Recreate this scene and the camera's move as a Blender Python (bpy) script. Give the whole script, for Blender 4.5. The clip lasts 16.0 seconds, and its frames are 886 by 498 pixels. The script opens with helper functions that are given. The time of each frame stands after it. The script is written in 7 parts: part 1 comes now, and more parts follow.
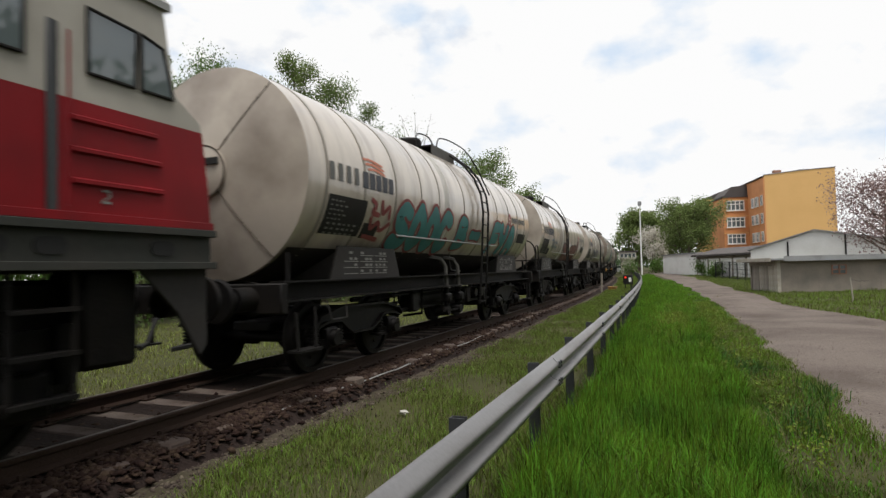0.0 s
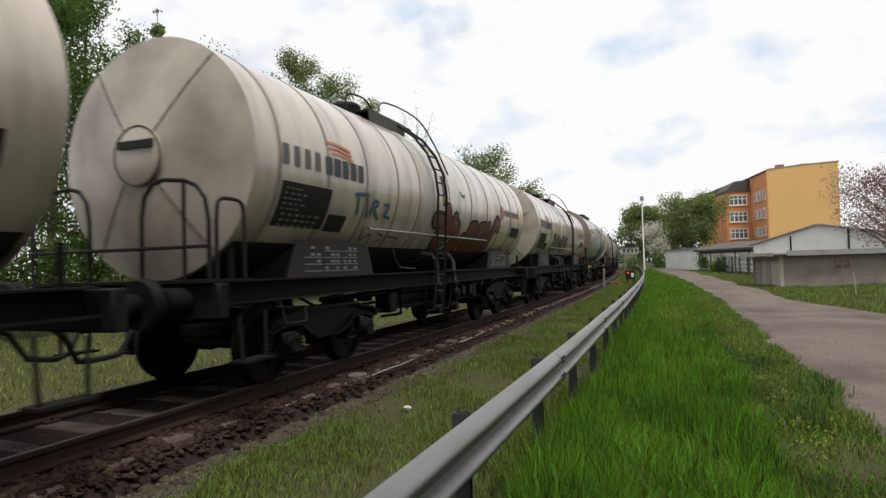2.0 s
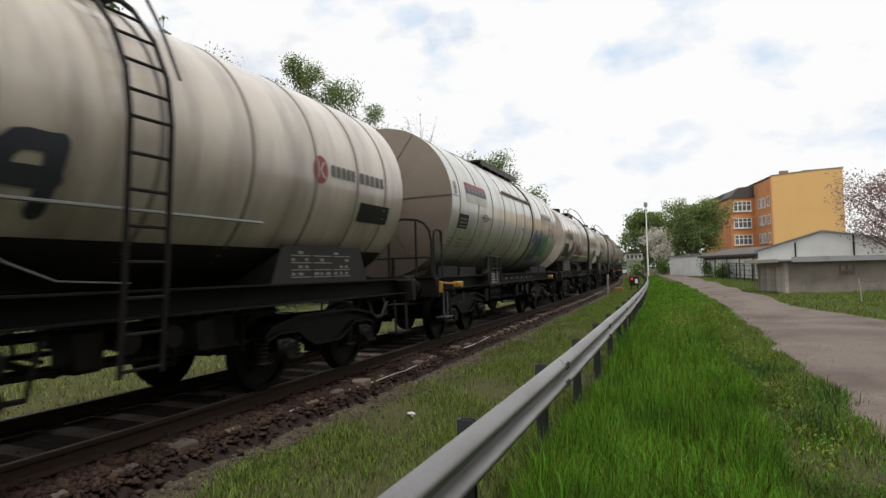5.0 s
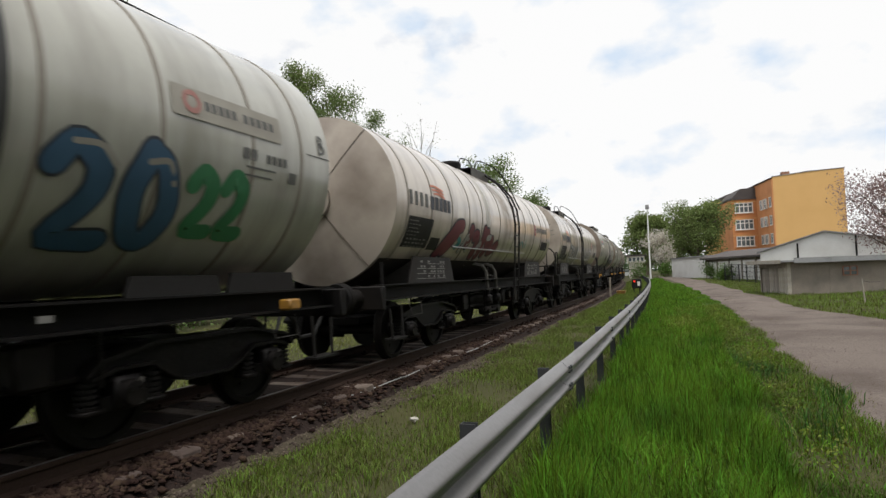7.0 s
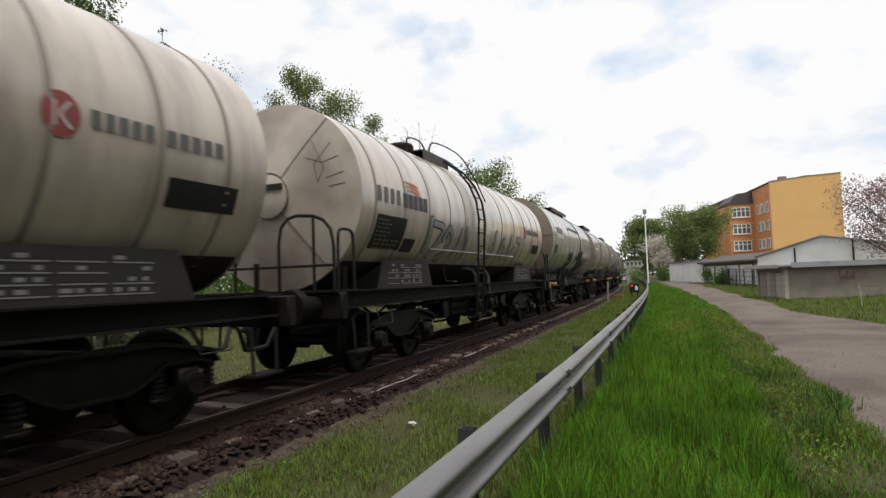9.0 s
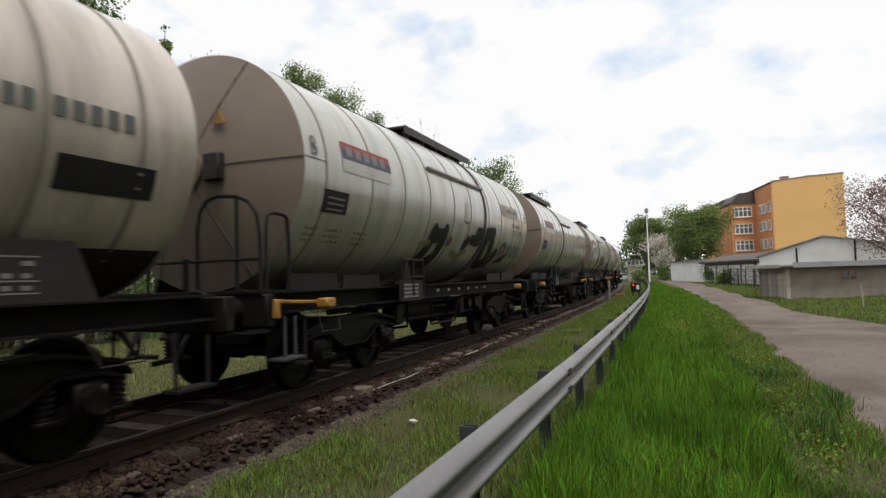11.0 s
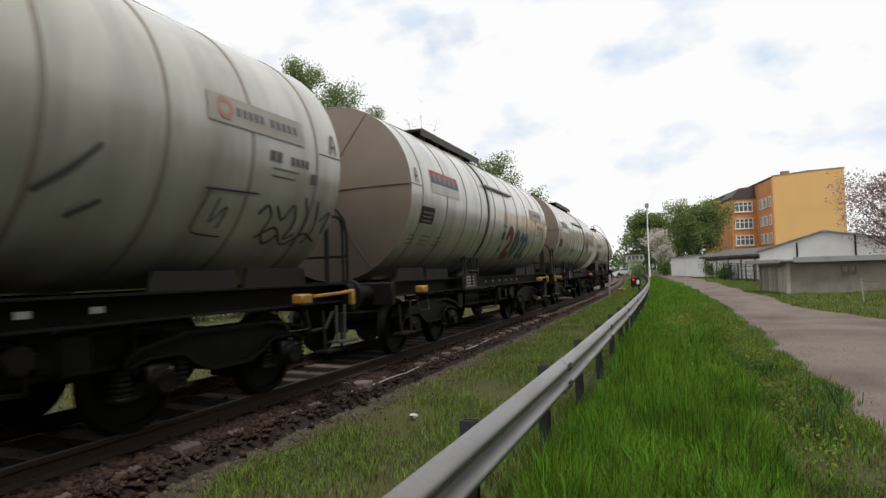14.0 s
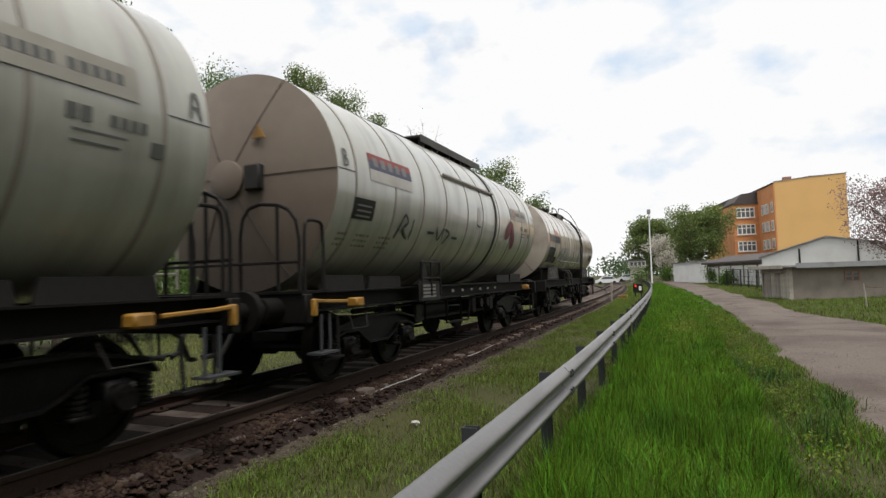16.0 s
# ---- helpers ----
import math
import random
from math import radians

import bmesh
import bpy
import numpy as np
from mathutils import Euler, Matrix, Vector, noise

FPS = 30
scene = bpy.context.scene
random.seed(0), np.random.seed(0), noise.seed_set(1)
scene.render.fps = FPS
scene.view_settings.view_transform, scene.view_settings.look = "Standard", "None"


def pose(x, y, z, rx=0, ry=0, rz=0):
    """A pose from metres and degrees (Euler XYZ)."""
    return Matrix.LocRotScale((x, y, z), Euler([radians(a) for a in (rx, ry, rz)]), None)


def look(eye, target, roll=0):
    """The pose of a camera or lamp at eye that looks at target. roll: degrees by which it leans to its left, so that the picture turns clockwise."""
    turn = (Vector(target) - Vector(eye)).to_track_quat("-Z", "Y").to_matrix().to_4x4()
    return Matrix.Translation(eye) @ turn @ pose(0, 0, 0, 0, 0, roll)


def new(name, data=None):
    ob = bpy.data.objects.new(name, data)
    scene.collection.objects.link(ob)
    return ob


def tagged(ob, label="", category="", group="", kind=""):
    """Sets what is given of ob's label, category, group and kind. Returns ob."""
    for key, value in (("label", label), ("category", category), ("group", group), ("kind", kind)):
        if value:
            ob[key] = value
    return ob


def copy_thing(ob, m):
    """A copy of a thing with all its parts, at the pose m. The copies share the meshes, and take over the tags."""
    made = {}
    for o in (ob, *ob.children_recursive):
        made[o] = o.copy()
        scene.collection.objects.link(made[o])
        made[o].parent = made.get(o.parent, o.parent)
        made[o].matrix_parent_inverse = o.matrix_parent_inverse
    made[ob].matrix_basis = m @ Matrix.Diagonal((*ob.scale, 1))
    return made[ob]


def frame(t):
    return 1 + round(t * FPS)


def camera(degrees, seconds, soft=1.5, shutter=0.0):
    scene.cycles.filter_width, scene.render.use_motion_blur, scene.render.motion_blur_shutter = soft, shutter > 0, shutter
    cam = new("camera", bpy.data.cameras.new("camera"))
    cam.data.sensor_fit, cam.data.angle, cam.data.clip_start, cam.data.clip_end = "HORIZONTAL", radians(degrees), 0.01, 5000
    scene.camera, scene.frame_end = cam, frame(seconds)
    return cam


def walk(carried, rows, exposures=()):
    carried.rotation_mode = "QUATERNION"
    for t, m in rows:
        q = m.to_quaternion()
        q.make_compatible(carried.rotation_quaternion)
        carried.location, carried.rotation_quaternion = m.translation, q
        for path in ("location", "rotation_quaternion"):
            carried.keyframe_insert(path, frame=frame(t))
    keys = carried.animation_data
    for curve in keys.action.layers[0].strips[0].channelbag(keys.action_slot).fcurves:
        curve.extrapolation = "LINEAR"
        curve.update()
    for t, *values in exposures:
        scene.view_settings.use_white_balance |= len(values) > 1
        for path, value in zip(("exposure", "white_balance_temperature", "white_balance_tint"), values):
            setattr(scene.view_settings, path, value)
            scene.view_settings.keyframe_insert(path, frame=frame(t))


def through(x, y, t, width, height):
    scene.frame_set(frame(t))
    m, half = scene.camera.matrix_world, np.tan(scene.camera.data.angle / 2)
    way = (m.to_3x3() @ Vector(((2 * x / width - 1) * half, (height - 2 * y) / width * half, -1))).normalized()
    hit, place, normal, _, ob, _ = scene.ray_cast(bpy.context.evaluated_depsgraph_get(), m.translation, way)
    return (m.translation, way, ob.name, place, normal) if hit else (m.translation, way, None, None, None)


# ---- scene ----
# ---------------------------------------------------------------- camera
cam = camera(72.67, 16.0, soft=1.4, shutter=0.22)
walk(cam, [
    (0, pose(0.0075, 0.0143, 1.2986, 92.038, 1.387, 21.661)),
    (0.5, pose(0.0035, 0.0135, 1.3017, 91.845, 1.295, 21.790)),
    (1, pose(0.0068, 0.0131, 1.2980, 91.758, 1.568, 21.831)),
    (1.5, pose(0.0062, 0.0124, 1.2972, 91.682, 1.391, 21.823)),
    (2, pose(0.0057, 0.0094, 1.2974, 91.663, 1.621, 21.871)),
    (2.5, pose(0.0058, 0.0135, 1.2986, 91.977, 1.583, 21.919)),
    (3, pose(0.0013, 0.0130, 1.2971, 92.075, 1.667, 21.985)),
    (3.5, pose(-0.0043, 0.0091, 1.2958, 92.096, 1.459, 22.060)),
    (4, pose(-0.0026, 0.0033, 1.2979, 92.080, 1.398, 22.164)),
    (6.5, pose(-0.0026, 0.0071, 1.2995, 92.567, 1.930, 22.300)),
    (7, pose(0.0041, 0.0046, 1.2971, 92.664, 2.113, 22.392)),
    (7.5, pose(0.0120, 0.0016, 1.2926, 92.788, 2.147, 22.427)),
    (8, pose(0.0082, 0.0026, 1.2917, 92.883, 2.057, 22.250)),
    (8.5, pose(0.0047, 0.0039, 1.2972, 93.003, 2.085, 22.198)),
    (9, pose(0.0009, 0.0008, 1.2973, 93.047, 2.050, 22.184)),
    (11.5, pose(-0.0046, -0.0057, 1.2969, 92.759, 1.669, 22.313)),
    (12, pose(-0.0099, -0.0000, 1.2997, 92.517, 1.647, 22.301)),
    (12.5, pose(-0.0071, -0.0019, 1.2979, 92.347, 1.963, 22.320)),
    (13, pose(-0.0047, 0.0025, 1.2936, 92.264, 2.120, 22.343)),
    (13.5, pose(-0.0057, -0.0006, 1.2966, 92.294, 1.721, 22.319)),
    (14, pose(-0.0051, -0.0014, 1.2953, 92.392, 1.743, 22.316)),
    (14.5, pose(-0.0022, -0.0000, 1.2979, 92.515, 1.778, 22.368)),
    (15, pose(-0.0044, -0.0040, 1.2935, 92.678, 1.816, 22.371)),
    (15.5, pose(-0.0004, -0.0076, 1.2933, 92.850, 1.742, 22.432)),
    (16, pose(0.0024, -0.0100, 1.2971, 93.021, 1.874, 22.508)),
])

# ---------------------------------------------------------------- light
SUN_AZ, SUN_EL = radians(140), radians(70)


def make_world():
    w = bpy.data.worlds.new("sky")
    w.use_nodes = True
    nt = w.node_tree
    nt.nodes.clear()
    out = nt.nodes.new("ShaderNodeOutputWorld")
    sky = nt.nodes.new("ShaderNodeTexSky")
    sky.sky_type, sky.sun_disc = "NISHITA", False
    sky.sun_elevation, sky.sun_rotation = SUN_EL, SUN_AZ
    blue = nt.nodes.new("ShaderNodeBackground")
    blue.inputs["Strength"].default_value = 0.15
    nt.links.new(sky.outputs[0], blue.inputs[0])
    cloud = nt.nodes.new("ShaderNodeBackground")
    cloud.inputs["Strength"].default_value = 0.98
    co = nt.nodes.new("ShaderNodeTexCoord")
    mp = nt.nodes.new("ShaderNodeMapping")
    mp.inputs["Scale"].default_value = (1.0, 1.0, 1.7)
    mp.inputs["Location"].default_value = (0.35, 0.1, 0.2)
    nt.links.new(co.outputs["Generated"], mp.inputs[0])
    big = nt.nodes.new("ShaderNodeTexNoise")
    big.inputs["Scale"].default_value, big.inputs["Detail"].default_value, big.inputs["Roughness"].default_value = 4.2, 7, 0.55
    nt.links.new(mp.outputs[0], big.inputs["Vector"])
    ramp = nt.nodes.new("ShaderNodeValToRGB")
    ramp.color_ramp.elements[0].position, ramp.color_ramp.elements[1].position = 0.30, 0.43
    ramp.color_ramp.elements[0].color = (0.55, 0.55, 0.55, 1)
    nt.links.new(big.outputs["Fac"], ramp.inputs[0])
    # greyer bellies in the cloud deck
    low = nt.nodes.new("ShaderNodeTexNoise")
    low.inputs["Scale"].default_value, low.inputs["Detail"].default_value = 7.5, 6
    nt.links.new(mp.outputs[0], low.inputs["Vector"])
    tone = nt.nodes.new("ShaderNodeValToRGB")
    tone.color_ramp.elements[0].position, tone.color_ramp.elements[1].position = 0.28, 0.44
    tone.color_ramp.elements[0].color, tone.color_ramp.elements[1].color = (0.70, 0.81, 0.95, 1), (1.0, 1.0, 1.0, 1)
    nt.links.new(low.outputs["Fac"], tone.inputs[0])
    nt.links.new(tone.outputs[0], cloud.inputs[0])
    mix = nt.nodes.new("ShaderNodeMixShader")
    nt.links.new(ramp.outputs[0], mix.inputs[0])
    nt.links.new(blue.outputs[0], mix.inputs[1])
    nt.links.new(cloud.outputs[0], mix.inputs[2])
    nt.links.new(mix.outputs[0], out.inputs[0])
    scene.world = w


make_world()
sun = new("sun", bpy.data.lights.new("sun", "SUN"))
sun.data.energy, sun.data.angle, sun.data.color = 3.0, radians(20), (1.0, 0.96, 0.9)
sun.matrix_world = look((math.sin(SUN_AZ) * math.cos(SUN_EL) * 90, math.cos(SUN_AZ) * math.cos(SUN_EL) * 90, math.sin(SUN_EL) * 90), (0, 0, 0))
scene.view_settings.exposure = 0.0


# ---------------------------------------------------------------- materials
def material(name, color, rough=0.7, metal=0.0, vary=0.25, scale=3.0, fine=40.0, bump=0.2, stain=None, stain_amt=0.5,
             stain_scale=(1, 1, 1), per="", spread=0.0, spec=0.5, coat=0.0):
    """A surface with a large and a fine variation, stains of another colour, relief, and variation from piece to piece."""
    m = bpy.data.materials.new(name)
    m.use_nodes = True
    nt = m.node_tree
    b = nt.nodes["Principled BSDF"]
    b.inputs["Metallic"].default_value, b.inputs["Specular IOR Level"].default_value = metal, spec
    b.inputs["Coat Weight"].default_value, b.inputs["Coat Roughness"].default_value = coat, 0.12
    co = nt.nodes.new("ShaderNodeTexCoord")
    n1, n2 = nt.nodes.new("ShaderNodeTexNoise"), nt.nodes.new("ShaderNodeTexNoise")
    n1.inputs["Scale"].default_value, n1.inputs["Detail"].default_value = scale, 6
    n2.inputs["Scale"].default_value, n2.inputs["Detail"].default_value = fine, 4
    mp = nt.nodes.new("ShaderNodeMapping")
    mp.inputs["Scale"].default_value = stain_scale
    nt.links.new(co.outputs["Object"], mp.inputs[0])
    nt.links.new(mp.outputs[0], n1.inputs["Vector"])
    nt.links.new(co.outputs["Object"], n2.inputs["Vector"])
    base = nt.nodes.new("ShaderNodeMix")
    base.data_type = "RGBA"
    base.inputs[6].default_value = (*[c * (1 - vary) for c in color], 1)
    base.inputs[7].default_value = (*[min(1, c * (1 + vary)) for c in color], 1)
    nt.links.new(n2.outputs["Fac"], base.inputs[0])
    last = base.outputs[2]
    if stain:
        r = nt.nodes.new("ShaderNodeValToRGB")
        r.color_ramp.elements[0].position, r.color_ramp.elements[1].position = 0.42, 0.72
        r.color_ramp.elements[1].color = (stain_amt, stain_amt, stain_amt, 1)
        nt.links.new(n1.outputs["Fac"], r.inputs[0])
        s = nt.nodes.new("ShaderNodeMix")
        s.data_type = "RGBA"
        s.inputs[7].default_value = (*stain, 1)
        nt.links.new(r.outputs[0], s.inputs[0])
        nt.links.new(last, s.inputs[6])
        last = s.outputs[2]
    if per:
        g = nt.nodes.new("ShaderNodeObjectInfo" if per == "object" else "ShaderNodeNewGeometry")
        rnd = g.outputs["Random" if per == "object" else "Random Per Island"]
        h = nt.nodes.new("ShaderNodeHueSaturation")
        mr = nt.nodes.new("ShaderNodeMapRange")
        mr.inputs[3].default_value, mr.inputs[4].default_value = 1 - spread, 1 + spread
        nt.links.new(rnd, mr.inputs[0])
        nt.links.new(mr.outputs[0], h.inputs["Value"])
        mh = nt.nodes.new("ShaderNodeMapRange")
        mh.inputs[3].default_value, mh.inputs[4].default_value = 0.5 - 0.04 * spread, 0.5 + 0.04 * spread
        nt.links.new(rnd, mh.inputs[0])
        nt.links.new(mh.outputs[0], h.inputs["Hue"])
        nt.links.new(last, h.inputs["Color"])
        last = h.outputs[0]
    nt.links.new(last, b.inputs["Base Color"])
    rr = nt.nodes.new("ShaderNodeMapRange")
    rr.inputs[3].default_value, rr.inputs[4].default_value = max(0.03, rough - 0.12), min(1, rough + 0.12)
    nt.links.new(n1.outputs["Fac"], rr.inputs[0])
    nt.links.new(rr.outputs[0], b.inputs["Roughness"])
    if bump:
        bp = nt.nodes.new("ShaderNodeBump")
        bp.inputs["Strength"].default_value, bp.inputs["Distance"].default_value = bump, 0.02
        nt.links.new(n2.outputs["Fac"], bp.inputs["Height"])
        nt.links.new(bp.outputs[0], b.inputs["Normal"])
    return m


def leaf_material(name, color, spread=0.35, through=0.35, patch=None):
    m = material(name, color, 0.6, vary=0.15, scale=1.1, fine=6, bump=0, stain=patch, stain_amt=0.85, per="island", spread=spread, spec=0.12)
    b = m.node_tree.nodes["Principled BSDF"]
    tr = m.node_tree.nodes.new("ShaderNodeBsdfTranslucent")
    mix = m.node_tree.nodes.new("ShaderNodeMixShader")
    mix.inputs[0].default_value = through
    src = b.inputs["Base Color"].links[0].from_socket
    m.node_tree.links.new(src, tr.inputs[0])
    m.node_tree.links.new(b.outputs[0], mix.inputs[1])
    m.node_tree.links.new(tr.outputs[0], mix.inputs[2])
    m.node_tree.links.new(mix.outputs[0], m.node_tree.nodes["Material Output"].inputs[0])
    return m


def glass_material():
    m = bpy.data.materials.new("window_glass")
    m.use_nodes = True
    b = m.node_tree.nodes["Principled BSDF"]
    b.inputs["Base Color"].default_value = (0.10, 0.12, 0.13, 1)
    b.inputs["Roughness"].default_value, b.inputs["Specular IOR Level"].default_value = 0.04, 0.9
    return m


M = dict(
    beige=material("tank_paint_beige", (0.475, 0.415, 0.35), 0.38, vary=0.06, scale=1.3, fine=9, bump=0.03, stain=(0.16, 0.13, 0.105), stain_amt=0.7, stain_scale=(0.5, 2.2, 0.5), spec=0.5, coat=0.9),
    beige_end=material("tank_end_beige", (0.42, 0.37, 0.315), 0.36, vary=0.06, scale=1.1, fine=7, bump=0.03, stain=(0.13, 0.10, 0.08), stain_amt=0.75, spec=0.5),
    grey=material("tank_paint_pale_grey", (0.365, 0.36, 0.318), 0.36, vary=0.06, scale=1.2, fine=9, bump=0.03, stain=(0.17, 0.16, 0.13), stain_amt=0.65, stain_scale=(0.5, 2.4, 0.5), spec=0.5, coat=0.9),
    grey_end=material("tank_end_brown_dust", (0.17, 0.138, 0.112), 0.5, vary=0.08, scale=1.0, fine=7, bump=0.04, stain=(0.115, 0.09, 0.07), stain_amt=0.6, spec=0.28),
    # near-black for the tank underside: its shade is coloured in with the grime
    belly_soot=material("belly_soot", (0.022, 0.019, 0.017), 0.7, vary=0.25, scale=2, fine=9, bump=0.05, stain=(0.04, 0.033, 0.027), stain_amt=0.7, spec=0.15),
    redbrown=material("spray_red_brown", (0.12, 0.026, 0.02), 0.55, vary=0.2, scale=2.5, fine=6, bump=0.0, stain=(0.11, 0.04, 0.02), stain_amt=0.8),
    band=material("band_grime", (0.20, 0.178, 0.15), 0.55, vary=0.2, scale=2, fine=20, bump=0.05),
    plate_grey=material("plate_faded_grey", (0.29, 0.275, 0.24), 0.55, vary=0.1, fine=12, bump=0.02, stain=(0.20, 0.185, 0.16), stain_amt=0.6, spec=0.2),
    orange_pale=material("emblem_faded", (0.30, 0.14, 0.12), 0.6, vary=0.2, fine=12, bump=0.0),
    seam=material("seam_grime", (0.085, 0.07, 0.057), 0.6, vary=0.2, bump=0.0, spec=0.12),
    band_dark=material("seal_black", (0.03, 0.03, 0.03), 0.6, vary=0.3, bump=0.05),
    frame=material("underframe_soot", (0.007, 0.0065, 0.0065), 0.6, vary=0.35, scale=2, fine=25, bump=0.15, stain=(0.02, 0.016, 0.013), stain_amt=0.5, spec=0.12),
    saddle=material("saddle_grey", (0.033, 0.031, 0.03), 0.65, vary=0.2, scale=2, fine=20, bump=0.1, stain=(0.03, 0.026, 0.022), stain_amt=0.6, spec=0.12),
    discharge=material("pipe_dusty_grey", (0.085, 0.08, 0.074), 0.65, vary=0.25, fine=20, bump=0.08, spec=0.12),
    skirt=material("walkway_sheet", (0.075, 0.072, 0.066), 0.6, vary=0.2, scale=2, fine=18, bump=0.05, stain=(0.05, 0.045, 0.038), stain_amt=0.7, spec=0.2),
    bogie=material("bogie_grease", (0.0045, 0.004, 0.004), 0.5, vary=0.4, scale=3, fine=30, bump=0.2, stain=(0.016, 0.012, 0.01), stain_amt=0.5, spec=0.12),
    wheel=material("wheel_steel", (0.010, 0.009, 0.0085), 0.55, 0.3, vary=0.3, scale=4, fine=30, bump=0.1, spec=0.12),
    rail_steel=material("handrail_black", (0.016, 0.015, 0.0145), 0.55, 0.2, vary=0.2, bump=0.05, spec=0.12),
    chrome=material("grab_rail_pale", (0.30, 0.31, 0.30), 0.4, 0.5, vary=0.1, bump=0.02),
    yellow=material("warning_yellow", (0.30, 0.15, 0.018), 0.55, vary=0.15, scale=4, fine=30, bump=0.05, stain=(0.10, 0.055, 0.02), stain_amt=0.9),
    black=material("panel_black", (0.022, 0.021, 0.02), 0.55, vary=0.3, bump=0.02, spec=0.12),
    white=material("panel_white", (0.42, 0.405, 0.375), 0.6, vary=0.1, fine=15, bump=0.02, stain=(0.28, 0.26, 0.23), stain_amt=0.5),
    ink=material("lettering_dark", (0.03, 0.034, 0.045), 0.6, vary=0.2, bump=0.0),
    ink_grey=material("lettering_grey", (0.09, 0.09, 0.085), 0.6, vary=0.2, bump=0.0),
    chalk=material("lettering_pale", (0.17, 0.165, 0.155), 0.7, vary=0.2, bump=0.0),
    red=material("paint_red", (0.22, 0.038, 0.038), 0.6, vary=0.15, fine=10, bump=0.0, stain=(0.2, 0.06, 0.055), stain_amt=0.5),
    orange=material("paint_orange", (0.45, 0.16, 0.10), 0.6, vary=0.15, fine=10, bump=0.0),
    teal=material("spray_teal", (0.035, 0.19, 0.19), 0.55, vary=0.18, scale=2, fine=6, bump=0.0, stain=(0.025, 0.12, 0.125), stain_amt=0.6),
    blue=material("spray_blue", (0.03, 0.085, 0.15), 0.55, vary=0.2, fine=6, bump=0.0),
    navy=material("panel_navy", (0.05, 0.055, 0.095), 0.55, vary=0.2, fine=6, bump=0.0),
    green=material("spray_green", (0.03, 0.17, 0.07), 0.55, vary=0.2, fine=6, bump=0.0),
    maroon=material("spray_maroon", (0.13, 0.02, 0.03), 0.55, vary=0.2, fine=6, bump=0.0),
    silver=material("spray_silver", (0.27, 0.27, 0.265), 0.45, 0.2, vary=0.15, fine=6, bump=0.0),
    yellowgreen=material("spray_yellow_green", (0.18, 0.17, 0.07), 0.6, vary=0.2, fine=6, bump=0.0),
    loco_red=material("loco_red", (0.20, 0.010, 0.014), 0.45, vary=0.12, scale=1.5, fine=12, bump=0.03, stain=(0.10, 0.009, 0.011), stain_amt=0.7, spec=0.16),
    loco_white=material("loco_white", (0.36, 0.34, 0.30), 0.45, vary=0.08, scale=1.5, fine=12, bump=0.03, stain=(0.22, 0.205, 0.175), stain_amt=0.6, spec=0.28),
    loco_grey=material("loco_frame_grey", (0.036, 0.038, 0.034), 0.6, vary=0.2, scale=2, fine=15, bump=0.08, stain=(0.05, 0.045, 0.04), stain_amt=0.6, spec=0.12),
    loco_roof=material("loco_roof_grey", (0.22, 0.22, 0.21), 0.6, vary=0.15, bump=0.05),
    glass=glass_material(),
    rail=material("rail_rust", (0.046, 0.03, 0.024), 0.7, 0.3, vary=0.3, scale=5, fine=50, bump=0.2, spec=0.12),
    rail_top=material("rail_running_face", (0.10, 0.085, 0.078), 0.5, 0.5, vary=0.15, bump=0.02),
    sleeper=material("sleeper_weathered", (0.125, 0.10, 0.088), 0.9, vary=0.3, scale=4, fine=40, bump=0.4, stain=(0.06, 0.042, 0.034), stain_amt=0.85, per="object", spread=0.25, spec=0.12),
    ballast_bed=material("ballast_bed", (0.022, 0.015, 0.013), 0.95, vary=0.5, scale=6, fine=22, bump=0.9, stain=(0.022, 0.016, 0.014), stain_amt=0.6, spec=0.12),
    stone=material("ballast_stone", (0.036, 0.022, 0.017), 0.92, vary=0.3, scale=10, fine=60, bump=0.3, per="island", spread=0.55, spec=0.12),
    gravel=material("gravel_grey", (0.085, 0.068, 0.055), 0.92, vary=0.3, scale=10, fine=60, bump=0.2, per="island", spread=0.6, spec=0.12),
    soil=material("meadow_soil", (0.05, 0.052, 0.022), 0.95, vary=0.4, scale=0.35, fine=9, bump=0.5, stain=(0.075, 0.068, 0.03), stain_amt=0.6, spec=0.12),
    path=material("trodden_earth", (0.145, 0.120, 0.106), 0.95, vary=0.42, scale=0.55, fine=22, bump=0.9, stain=(0.075, 0.060, 0.052), stain_amt=0.9, spec=0.12),
    cess=material("dusty_cess", (0.072, 0.06, 0.045), 0.95, vary=0.4, scale=2.2, fine=45, bump=0.8, stain=(0.04, 0.036, 0.02), stain_amt=0.9, spec=0.1),
    zinc=material("galvanised_steel", (0.19, 0.185, 0.187), 0.36, 0.6, vary=0.14, scale=5, fine=35, bump=0.05, stain=(0.14, 0.132, 0.128), stain_amt=0.8, stain_scale=(1, 0.25, 1)),
    # darker than the beam's zinc: the posts' shade is put into this colour
    zinc_dark=material("galvanised_post", (0.05, 0.053, 0.057), 0.6, 0.4, vary=0.2, scale=8, fine=40, bump=0.08),
    bark=material("bark", (0.11, 0.085, 0.065), 0.95, vary=0.35, scale=5, fine=30, bump=0.6),
    ochre=material("render_ochre", (0.66, 0.40, 0.155), 0.9, vary=0.04, scale=0.25, fine=4, bump=0.1, stain=(0.60, 0.36, 0.135), stain_amt=0.6),
    terracotta=material("render_terracotta", (0.58, 0.25, 0.10), 0.9, vary=0.06, scale=0.4, fine=5, bump=0.1, stain=(0.42, 0.17, 0.07), stain_amt=0.5),
    roof_tile=material("roof_dark", (0.07, 0.06, 0.058), 0.85, vary=0.3, bump=0.2),
